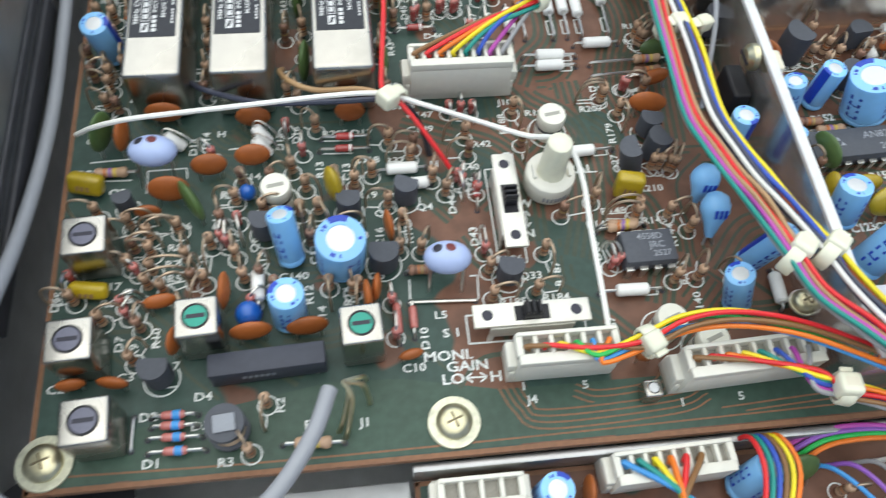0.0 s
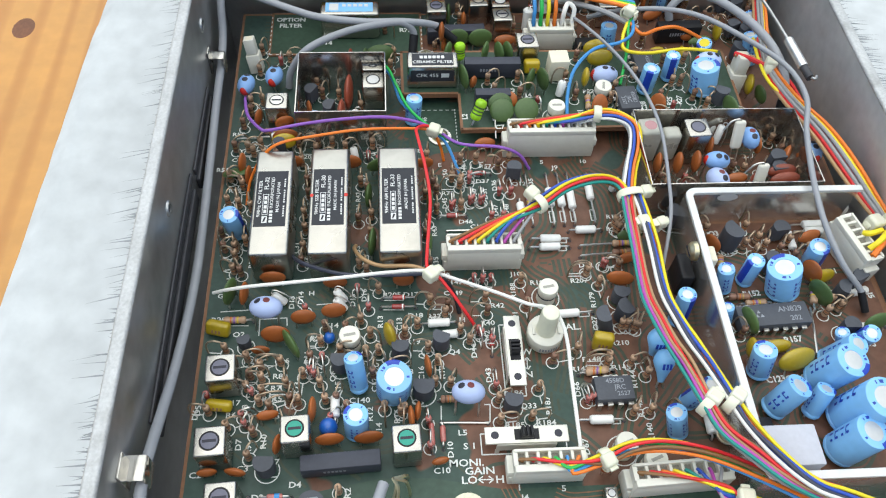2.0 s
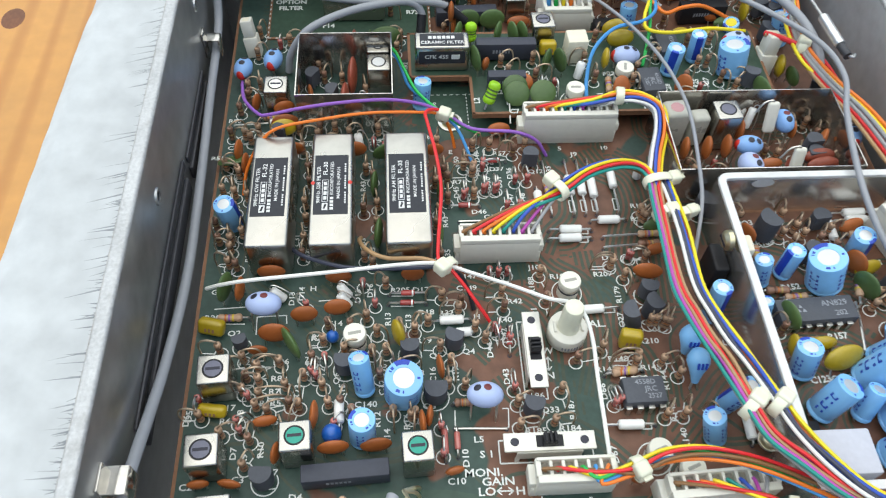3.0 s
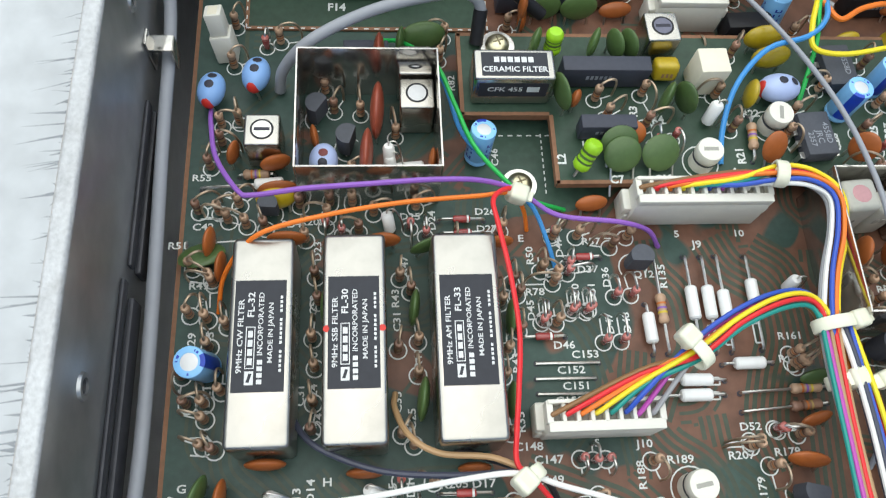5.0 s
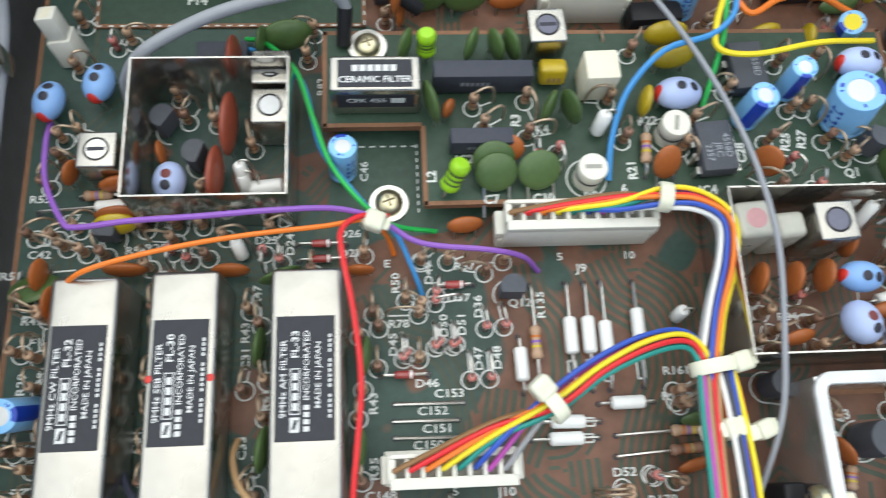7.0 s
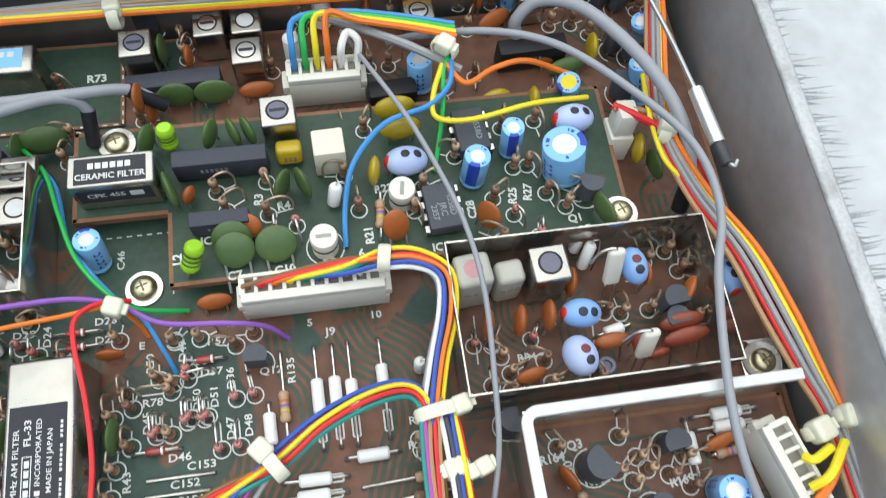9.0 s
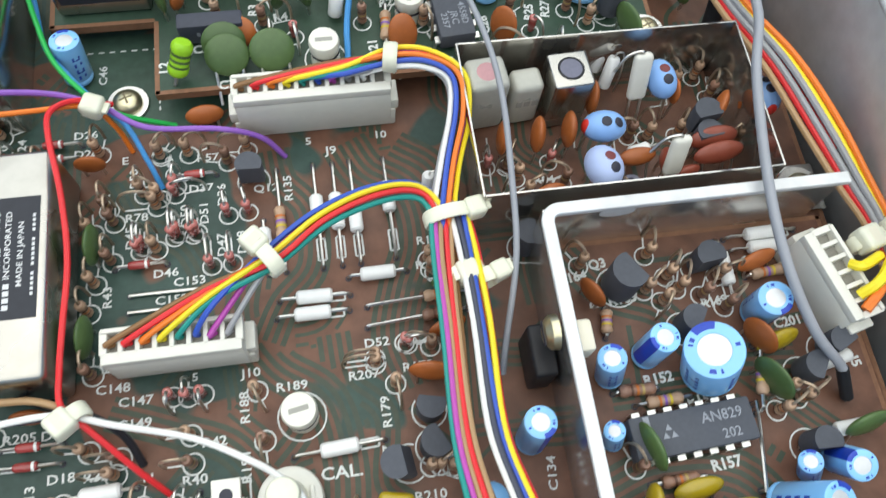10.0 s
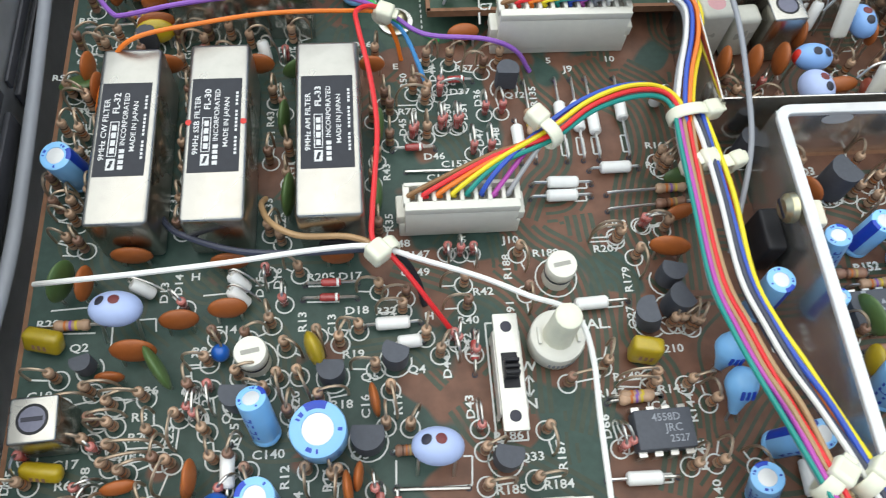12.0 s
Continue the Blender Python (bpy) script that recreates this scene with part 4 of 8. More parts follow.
def connector(x0, x1, y, n, rz=0, z=0, h=11.0, d=5.2, label="white nylon wire connector with coloured wires"):
    """A wafer with its plug: n open cells along the back of the top, ears at the ends."""
    L = x1 - x0
    ob = tagged(base("wire_connector"), label, "connector", "white wire connectors")
    ob.matrix_basis = at(x0, y, z, rz)
    bm = mesh()
    box(bm, 0.9, L - 0.9, 0.0, d, 2.2, h - 1.6, 0.25)
    part("plug", bm, M_NYLON, ob)
    bm = mesh()
    box(bm, 0.0, L, 0.6, d + 0.8, 0.0, 4.6, 0.3)
    box(bm, -0.5, 1.1, 0.9, d, 4.4, 7.0, 0.3)
    box(bm, L - 1.1, L + 0.5, 0.9, d, 4.4, 7.0, 0.3)
    part("wafer", bm, M_NYLON, ob, "square nylon base with ears")
    p = (L - 2.4) / n
    bm = mesh()
    for i in range(n + 1):
        xx = 1.2 + i * p
        w = 0.36 if 0 < i < n else 0.55
        box(bm, xx - w, xx + w, 1.4, d - 0.1, h - 1.8, h - 0.1, 0.1, 1)
    box(bm, 0.9, L - 0.9, d - 0.7, d, h - 1.8, h + 0.2, 0.1, 1)
    box(bm, 0.9, L - 0.9, 0.0, 1.7, h - 1.8, h - 0.1, 0.15, 2)
    part("cell_comb", bm, M_NYLON, ob, "row of open wire cells")
    for i in range(n):
        xx = 1.2 + (i + 0.5) * p
        bm = mesh()
        box(bm, xx - p / 2 + 0.4, xx + p / 2 - 0.4, 1.6, d - 0.7, h - 1.75, h - 1.5)
        part("cell_floor", bm, M_CELL, ob)
    return ob


def wire(points, color, r=0.62, label="", seg=8, step=5, z=None):
    bm = mesh()
    tube(bm, points, r, seg, step)
    return tagged(part("wire", bm, INK[color]), label or "%s plastic insulated hookup wire" % {"sky": "light blue", "tan": "light brown", "slate": "dark slate"}.get(color, color), "wire", "loose hookup wires")


def ribbon(points, colors, width=1.25, rows=2, r=0.6, label="", twist=0.6, close=0.0):
    """A laced bundle: wires side by side in layers, each drifting a little."""
    line = [Vector(q) for q in points]
    n = len(colors)
    per = -(-n // rows)
    for k, c in enumerate(colors):
        a, b = k % per, k // per
        out = []
        for i, q in enumerate(line):
            way = (line[min(i + 1, len(line) - 1)] - line[max(i - 1, 0)]).normalized()
            side = way.cross(Vector((0, 0, 1))).normalized()
            up = side.cross(way)
            w = width * (1 + 0.16 * noise.noise(Vector((i * 0.7, k * 3.1, 0))))
            off = (a - (per - 1) / 2 + 0.5 * (b % 2)) * w + 0.6 * noise.noise(Vector((i * 0.5 + k * 9.7, 2.0, 0)))
            out.append(q + side * off + up * (b * 0.95 + 0.6 * noise.noise(Vector((i * 0.6, k * 5.3, 7.0)))))
        wire(out, c, r)


def tie(x, y, z, rz, w=6.0, h=4.2, head=(1, 1), hs=4.2, tip=0):
    """A nylon cable tie: a narrow strap tight round the bundle, its blocky head and the cut tail."""
    hs *= 0.80
    w *= 0.9
    ob = tagged(base("cable_tie"), "cream nylon cable tie gripping the wires", "cable tie", "nylon cable ties")
    ob.matrix_basis = at(x, y, z, rz) @ pose(0, 0, 0, 0, tip, 0)
    bm = mesh()
    n = 28
    ra = []
    for i in range(n):
        a = 2 * math.pi * i / n
        c, s = math.cos(a), math.sin(a)
        k = (abs(c) ** 2.3 + abs(s) ** 2.3) ** (-1 / 2.3)
        ra.append((c * k, s * k))
    prof = [(w / 2 + e, h / 2 + e, t) for e, t in ((0.0, -1.15), (0.35, -1.15), (0.55, -0.85), (0.55, 0.85), (0.35, 1.15), (0.0, 1.15))]
    m = len(prof)
    rings = [[bm.verts.new((c * A, t, s * B)) for c, s in ra] for A, B, t in prof]
    for q in range(m):
        for i in range(n):
            bm.faces.new((rings[q][i], rings[q][(i + 1) % n], rings[(q + 1) % m][(i + 1) % n], rings[(q + 1) % m][i]))
    part("strap", bm, M_TIE, ob)
    hx, hz = head[0] * (w / 2 + hs * 0.22), head[1] * (h / 2) * 0.7
    bm = mesh()
    box(bm, -hs * 0.5, hs * 0.5, -hs * 0.5, hs * 0.5, -hs * 0.46, hs * 0.46, hs * 0.2, 3)
    hd = part("head", bm, M_TIE, ob, m=at(hx, 0, hz, 6, 0, 8))
    bm = mesh()
    box(bm, -hs * 0.2, hs * 0.2, -hs * 0.3, hs * 0.3, hs * 0.44, hs * 0.47)
    part("ratchet_slot", bm, M_CREAM, hd)
    bm = mesh()
    box(bm, 0, hs * 0.32, -1.0, 1.0, -0.3, 0.3, 0.12, 1)
    part("cut_tail", bm, M_TIE, hd, m=at(hs * 0.46, 0, hs * 0.1, 0, 0, -14))
    return ob


def screw(x, y, z=0, washer=4.2, d=3.0):
    def make():
        ob = base("screw")
        bm = mesh()
        lathe(bm, [(1.6, 0), (washer - 0.1, 0), (washer, 0.25), (washer - 0.1, 0.5), (1.6, 0.5)], 28)
        part("washer", bm, M_WASHER if washer > 4 else M_LEAD, ob, "pale plated washer")
        bm = mesh()
        lathe(bm, [(0, 2.3), (d * 0.45, 2.2), (d * 0.8, 1.8), (d, 1.1), (d, 0.5)], 24)
        part("head", bm, M_GOLD, ob, "yellow zinc screw head")
        # slots are not cut in: dark bars carry their shade as colour
        for a in (0, 90):
            bm = mesh()
            box(bm, -d * 0.46, d * 0.46, -0.2, 0.2, 2.1, 2.32, 0.08, 1)
            part("cross_slot", bm, M_CROSS_SHADE, ob, m=at(0, 0, 0, a + 20))
        return ob
    return stamp(("screw", washer, d), make, at(x, y, z), "cross-head screw with yellow zinc plating and a round washer", "screw", "board screws")


def trimmer(x, y, rz=0, d=6.4, h=6.0, z=0):
    def make():
        ob = base("trimmer")
        r = d * 0.42
        bm = mesh()
        lathe(bm, [(0, 0), (r * 0.95, 0), (r * 0.95, h * 0.45), (r * 0.85, h * 0.5), (r * 0.98, h * 0.6), (r, h - 0.5), (r * 0.93, h), (0, h)], 24)
        part("body", bm, M_TRIM, ob)
        bm = mesh()
        box(bm, -r * 0.55, r * 0.55, -0.38, 0.38, h - 0.02, h + 0.04)
        part("slot", bm, M_SLOT, ob)
        bm = mesh()
        lathe(bm, [(r * 0.97, h * 0.46), (r * 0.9, h * 0.5), (r * 0.97, h * 0.56)], 24)
        part("waist", bm, M_DARK, ob)
        return ob
    PRINT.append(("o", x, y, d / 2 + 0.45, z))
    return stamp(("trim", d, h), make, at(x, y, z, rz), "small round white trimmer with a screwdriver slot", "trimmer", "white trimmers")


def slide_switch(x, y, rz, L=19.8, w=4.1, z=0):
    ob = tagged(base("slide_switch"), "slide switch with a bright metal plate and black knob", "switch", "slide switches")
    ob.matrix_basis = at(x, y, z, rz)
    bm = mesh()
    box(bm, -L * 0.34, L * 0.34, -w / 2 + 0.2, w / 2 - 0.2, 0.3, 5.0, 0.2)
    part("body", bm, M_SHIELD, ob)
    for sy in (-1, 1):
        bm = mesh()
        box(bm, -L * 0.36, L * 0.36, sy * (w / 2 + 0.02) - 0.2, sy * (w / 2 + 0.02) + 0.2, 1.6, 5.0, 0.1, 1)
        for px in (-L * 0.34, L * 0.34):
            box(bm, px - 0.5, px + 0.5, sy * (w / 2 + 0.02) - 0.18, sy * (w / 2 + 0.02) + 0.18, -0.4, 1.7)
        part("side_flange", bm, M_PLATE, ob, "folded side with two legs")
    bm = mesh()
    box(bm, -L / 2, L / 2, -w / 2, w / 2, 5.0, 5.7, 0.2)
    part("plate", bm, M_PLATE, ob, "bright tinned plate with two holes")
    for s in (-1, 1):
        bm = mesh()
        lathe(bm, [(0, 0.04), (0.85, 0.04), (0.95, 0.0)], 18)
        part("hole", bm, M_SPOT, ob, m=at(s * L * 0.38, 0, 5.7))
    bm = mesh()
    box(bm, -2.9, 2.9, -1.3, 1.3, 5.68, 5.78)
    part("slot", bm, M_BLACK, ob)
    bm = mesh()
    for k in range(3):
        box(bm, -1.35 + k * 1.0, -0.8 + k * 1.0, -1.15, 1.15, 7.4, 8.6, 0.1, 1)
    box(bm, -1.5, 1.5, -1.2, 1.2, 5.7, 7.6, 0.2)
    part("knob", bm, M_BLACK, ob, "black ribbed knob")
    PRINT.append(("b", x, y, L + 0.8, w + 1.0, rz, z))
    return ob


def tantalum(x, y, z=0, d=3.6):
    ob = tagged(base("tantalum_capacitor"), "deep blue glossy tantalum bead capacitor", "capacitor", "tantalum beads")
    ob.matrix_basis = at(x, y, z)
    bm = mesh()
    blob(bm, d / 2, d / 2, d * 0.58, Matrix.Translation((0, 0, d * 0.75)))
    part("body", bm, M_TEALCAP, ob)
    for s in (-1, 1):
        bm = mesh()
        tube(bm, [(s * 0.8, 0, d * 0.4), (s * 1.2, 0, -0.4)], 0.25, 6)
        part("lead", bm, M_LEAD, ob)
    return ob


def lime_coil(x, y, rz, z=0, tip=55, L=6.4):
    ob = tagged(base("lime_inductor"), "bright lime green moulded inductor with dark bands", "inductor", "lime green inductors")
    ob.matrix_basis = lean(x, y, z + 2.0, rz, tip)
    bm = mesh()
    lathe(bm, [(0, 0), (1.3, 0.1), (1.75, 0.7), (1.75, 1.6), (1.6, 2.0), (1.6, L - 2.0), (1.75, L - 1.6), (1.75, L - 0.7), (1.3, L - 0.1), (0, L)], 16)
    part("body", bm, M_LIME, ob)
    for k in range(3):
        bm = mesh()
        zz = L * (0.28 + 0.17 * k)
        lathe(bm, [(1.66, zz), (1.66, zz + 0.5)], 16)
        part("colour_band", bm, M_GREEN, ob, "dark green band")
    bm = mesh()
    tube(bm, [(0, 0, 0.2), (0, 0, -2.0)], 0.3, 6)
    part("lead", bm, M_LEAD, ob)
    return ob


def cube_box(x, y, rz=0, w=7.0, d=7.0, h=9.0, z=0):
    ob = tagged(base("relay"), "cream plastic box-shaped component", "component")
    ob.matrix_basis = at(x, y, z, rz)
    bm = mesh()
    box(bm, -w / 2, w / 2, -d / 2, d / 2, 0.3, h, 0.4, 2)
    part("body", bm, M_CREAM, ob)
    return ob


def plug_tower(x, y, rz=0, z=0, w=5, d=6, h=11, tip=0):
    ob = tagged(base("small_connector"), "small white nylon two-pin connector standing up", "connector")
    ob.matrix_basis = lean(x, y, z, rz, tip)
    bm = mesh()
    box(bm, -w / 2, w / 2, -d / 2, d / 2, 0, h * 0.55, 0.3)
    part("wafer", bm, M_NYLON, ob)
    bm = mesh()
    box(bm, -w * 0.4, w * 0.4, -d * 0.4, d * 0.4, h * 0.55, h, 0.3)
    part("plug", bm, M_NYLON, ob)
    bm = mesh()
    box(bm, -w * 0.22, w * 0.22, -d * 0.3, d * 0.3, h - 0.02, h + 0.05)
    part("cell", bm, M_CREAM, ob)
    return ob


# printed marks are gathered while the parts are placed: rings, lines, holes, arcs and frames
PRINT = []


def note(text, x, y, size=2.2, rz=0, z=0, parent=None):
    return lettering(text, size * 1.14, x, y, 0.07, rz, parent or main_board, M_SILK, bold=0.018, tall=0.84)


def frame_line(x0, y0, x1, y1, z=0):
    PRINT.append(("l", x0, y0, x1, y1, z))


# ---- main board: crystal filters, connectors, switches ----
filter_can(-37.2, -26.9, 95.0, 130.0, 13.0, "9MHz CW FILTER", "FL-32", False)
filter_can(-22.2, -11.7, 95.0, 130.6, 13.0, "9MHz SSB FILTER", "FL-30", True)
filter_can(-3.8, 7.4, 95.0, 130.6, 13.0, "9MHz AM FILTER", "FL-33", False)
connector(13.2, 34.4, 96.4, 8, h=11.0)
connector(33.4, 60.6, 136.4, 10, h=12.0)
slide_switch(29.4, 69.9, 90, 19.2)
slide_switch(29.9, 48.0, 0, 19.6)


def cal_knob(x, y):
    ob = tagged(base("calibration_trimmer"), "large round white trimmer with a flat-topped cream knob", "trimmer")
    ob.matrix_basis = at(x, y, 0)
    bm = mesh()
    lathe(bm, [(0, 0.3), (4.2, 0.3), (4.6, 0.8), (4.65, 4.3), (4.5, 4.8), (4.1, 5.05), (3.7, 5.15), (0, 5.3)], 36)
    part("disc", bm, M_NYLON, ob)
    for side in (-1, 1):
        bm = mesh()
        box(bm, side * 3.2 - 0.32, side * 3.2 + 0.32, -1.5, 1.5, 5.0, 5.75, 0.15, 2)
        part("grip", bm, M_NYLON, ob)
    bm = mesh()
    lathe(bm, [(0, 5.1), (2.65, 5.1), (2.55, 5.9), (2.45, 8), (2.3, 13.4), (2.15, 14.0), (1.8, 14.25), (0, 14.35)], 14)
    part("knob", bm, M_TIE, ob, "faceted cream knob with a flat top")
    bm = mesh()
    for k in range(7):
        box(bm, -0.2, 0.2, -0.05, 0.05, 1.6, 2.8)
        for v in bm.verts[-8:]:
            v.co = Matrix.Rotation(radians(-20 + k * 9), 4, "Z") @ (v.co + Vector((0, -4.62, 0)))
    part("printing", bm, M_MARK, ob)
    return ob


cal_knob(38.0, 75.5)
trimmer(40.2, 87.7, 10)
trimmer(-11.4, 75.3, 10, 6.4, 6)
trimmer(53.2, 45.1, 20, 6.4, 6)
trimmer(59.3, 41.0, 200, 6.4, 6)

# coils along the board's left edge and below
coil(-41.3, 65.5, 3, 7.4, 10)
coil(-41.8, 47.6, 3, 7.4, 10)
coil(-38.3, 34.9, 3, 7.4, 10)
coil(-23.1, 49.6, 3, 7.0, 10.5, "teal")
coil(2.0, 46.4, 3, 7.0, 10.5, "teal")
coil(-33.9, 153.3, 0, 7.0, 9, "lead")

# standing capacitors
tantalum(-16.2, 52.4, 0, 4.4)
tantalum(-16.7, 76.5, 0, 3.0)

# ceramic discs and films
disc_cap(-30.0, 76.0, 0, 8.0, 6.2, 2.4, -16)
disc_cap(-33.5, 73.2, 0, 5, 4, 2)
disc_cap(-25.8, 73.8, -58, 8.8, 7.6, 2.6, color="green")
disc_cap(-20.1, 56.3, 82, 6.5, 6.5, 2)
disc_cap(-23.3, 81.0, 4, 7, 5, 2.4, -20)
disc_cap(-15.6, 82.6, 4, 7, 5, 2.4, -20)
disc_cap(-15.5, 91.9, 0, 7, 6, 2.2)
disc_cap(2.4, 92.0, 0, 6.2, 6.4, 2.2)
disc_cap(-31.7, 93.8, 0, 7.5, 6, 2.2)
disc_cap(-38.7, 88.9, 80, 6.5, 7, 2)
disc_cap(-42.1, 89.1, 70, 7.5, 8.5, 2.4, color="green")
disc_cap(-43.0, 132.9, 80, 6, 7, 2)
disc_cap(-45.4, 135.0, 12, 9, 7, 2.2, 60, color="green")
disc_cap(7.8, 66.8, 100, 6, 7, 1.8)
disc_cap(3.3, 53.7, 95, 6, 7, 1.8)
disc_cap(-1.4, 75.2, 112, 6.6, 8.8, 3.4, color="yellow")
disc_cap(-43.3, 42.9, 5, 5, 3.6, 2)
disc_cap(-37.0, 42.7, -10, 5.5, 3.6, 2)
disc_cap(-15.8, 48.8, 5, 7.5, 5, 2.2, -10)
disc_cap(-6.7, 48.9, 5, 7.5, 5.2, 2.2, -10)
disc_cap(-20.0, 56.8, 88, 6, 7, 2)
disc_cap(-27.7, 48.4, 75, 5, 6.5, 2)
disc_cap(-30.6, 55.1, 10, 6, 3, 2, -30)
disc_cap(4.9, 55.4, 82, 5, 6, 1.8)
disc_cap(9.7, 43.6, 12, 4.6, 2.6, 2)
disc_cap(48.3, 39.9, 0, 4, 4, 2)
yellow_box(-45.0, 78.8, -14, 6.2, 4.6, 2.8, -30)
yellow_box(52.4, 72.0, -12, 5.2, 6.2, 3.0, -10)
yellow_box(-42.6, 58.2, -8, 6.4, 3.6, 2.4, -35)
disc_cap(-31.5, 140.5, 5, 8, 5.5, 3.4, -20, color="yellow")
disc_cap(-31.1, 142.6, 5, 8.5, 6, 2.4, -10)
disc_cap(-31.9, 149.2, 15, 6.5, 5.5, 2.4)
disc_cap(-45.4, 134.1, 15, 9, 6, 2.2, 55, color="green")
disc_cap(-40.7, 128.1, 82, 6, 7, 2)
disc_cap(-29.3, 133.5, 0, 8, 6, 2.4)
disc_cap(-11.9, 133.0, 0, 7, 6, 2.4)
disc_cap(9.7, 132.6, 0, 5.5, 5, 2)
disc_cap(-3.6, 131.9, 20, 8, 6, 2, color="green")
disc_cap(28.3, 139.1, 5, 7, 4, 2.2, -30)
disc_cap(-6.7, 119.6, 82, 7, 8, 2.4, color="green")
disc_cap(-5.7, 103.4, 82, 8, 9, 2.6, color="green")
disc_cap(10.5, 117.7, 85, 7, 7, 2.4, color="green")
disc_cap(9.6, 102.9, 85, 7, 7, 2.4, color="green")
disc_cap(-22.2, 120.5, 85, 7, 8, 2.2, color="green")
disc_cap(66.2, 104.3, 5, 8, 4, 2.4, -30, color="green")
disc_cap(-39.8, 151.2, 70, 5, 6, 2)
disc_cap(60.3, 90.2, -10, 8, 5, 2.2, -20)
disc_cap(64.3, 97.0, 15, 7, 3.5, 2, -30)

# resistors on end
resistor_up(24.7, 58.5, 20, 3.6)
resistor_up(24.6, 53.1, 5, 4.4)
resistor_up(32.3, 53.6, 5, 4.4)
resistor_up(34.9, 61.2, -80, 4.0)
resistor_up(39.5, 68.6, 8, 6.0, tone="brown")
resistor_up(53.5, 68.7, 180, 5.6)
resistor_up(33.8, 92.4, -70, 3.4)
resistor_up(34.5, 84.8, -88, 3.6, tone="brown")
resistor_up(52.1, 94.3, 180, 5.0)
resistor_up(54.8, 90.8, -84, 4.0)
resistor_up(24.0, 82.9, 180, 4.0, tone="brown")
resistor_up(23.8, 87.1, 180, 4.0)
resistor_up(13.0, 82.8, 180, 4.4)
resistor_up(13.7, 85.1, 180, 4.0, tone="brown")
resistor_up(-4.2, 90.4, 150, 3.0)
resistor_up(12.7, 123.0, 90, 3.2, tone="brown")
resistor_up(12.4, 116.2, 90, 3.2, tone="brown")
resistor_up(-32.8, 65.9, 180, 3.6)
resistor_up(-32.4, 62.5, 0, 7.0)
resistor_up(-33.0, 59.8, 10, 7.0)
resistor_up(-22.9, 66.7, -95, 5.0)
resistor_up(-23.7, 59.7, -110, 5.0)
resistor_up(-41.4, 69.6, 10, 5.0)
resistor_up(-42.3, 74.0, 175, 4.6)
resistor_up(-18.8, 75.4, 180, 3.6)
resistor_up(-7.5, 72.2, -80, 4.2)
resistor_up(-4.3, 72.4, -65, 4.4)
resistor_up(-1.0, 68.4, 8, 4.6)
resistor_up(-14.5, 60.0, 70, 3.6, tone="brown")
resistor_up(-3.0, 57.3, -88, 4.0)
resistor_up(1.8, 56.7, -95, 4.6)
resistor_up(10.4, 69.2, -80, 4.6)
resistor_up(-13.9, 72.9, 10, 4.0)
resistor_up(8.1, 72.9, 175, 4.0)
resistor_up(-6.4, 77.3, -30, 3.0)
resistor_up(-42.5, 97.5, 160, 3.6)
resistor_up(-42.5, 101.9, 165, 4.0)
resistor_up(-46.8, 109.5, -95, 3.2, tone="brown")
resistor_up(-42.9, 127.0, 150, 4.6)
resistor_up(-43.1, 119.5, 100, 4.0)
resistor_up(-46.0, 140.5, 30, 4.6, tone="brown")
resistor_up(-42.2, 140.3, 20, 4.0)
resistor_up(-17.8, 79.7, -60, 3.0, tone="brown")
resistor_up(-33.2, 69.2, 20, 4.0)
resistor_up(-21.2, 71.2, 100, 3.4, tone="brown")
resistor_up(-17.2, 59.8, 100, 3.2)
resistor_up(-12.0, 57.8, -70, 4.4, tone="brown")
resistor_up(0.9, 56.2, 100, 3.6)
resistor_up(-1.3, 60.7, 60, 3.6)
resistor_up(-34.5, 46.5, 60, 3.2)
resistor_up(-44.8, 57.8, 175, 4.4)
resistor_up(-40.0, 53.8, 20, 4.0)
resistor_up(-16.1, 30.3, 120, 3.2)
resistor_up(68.1, 53.1, 120, 3.4, tone="brown")
resistor_up(62.5, 63.9, 100, 3.4)
resistor_up(57.3, 54.0, 60, 3.6)
resistor_up(61.5, 54.2, 70, 4.0)
resistor_up(59.9, 77.8, 30, 3.6)
resistor_up(62.5, 77.0, 60, 3.6)
resistor_up(17.4, 127.7, 92, 3.2)
resistor_up(19.5, 125.2, 180, 5.4)
resistor_up(19.4, 117.5, 92, 3.2)
resistor_up(34.7, 134.3, 180, 4.4)
resistor_up(31.3, 132.3, 170, 4.0, tone="brown")
resistor_up(20.3, 134.5, 40, 3.2)
resistor_up(24.9, 134.5, 20, 3.4)
resistor_up(-7.1, 124.0, 95, 3.6, tone="brown")
resistor_up(11.8, 125.5, 92, 3.2, tone="brown")
resistor_up(62.6, 110.6, 25, 4.0)
resistor_up(63.4, 108.2, 40, 4.2)
resistor_up(-40.5, 138.6, 165, 4.6)
resistor_up(-37.1, 137.5, 160, 4.4)
resistor_up(-33.7, 137.0, 110, 3.2, tone="brown")
resistor_up(-22.2, 139.3, 175, 4.4)
resistor_up(-21.8, 142.0, 175, 4.4, tone="brown")
resistor_up(-42.5, 126.2, 170, 4.6)
resistor_up(-42.5, 114.5, 100, 3.4)
resistor_up(-42.7, 104.6, 100, 3.4)
resistor_up(-42.8, 158.9, 0, 4.0)
resistor_up(-42.5, 155.0, -20, 4.0, tone="brown")
resistor_up(-41.2, 172.7, 30, 3.2)
resistor_up(-41.2, 182.3, 60, 3.2)
resistor_up(-32.1, 178.7, 10, 4.4)
resistor_up(1.5, 180.2, 175, 4.0)
resistor_up(0.3, 174.6, 60, 3.0)
resistor_up(-7.3, 96.5, 100, 3.4)
resistor_up(9.0, 107.9, 92, 3.2)
resistor_up(-24.2, 110.3, 100, 3.4)
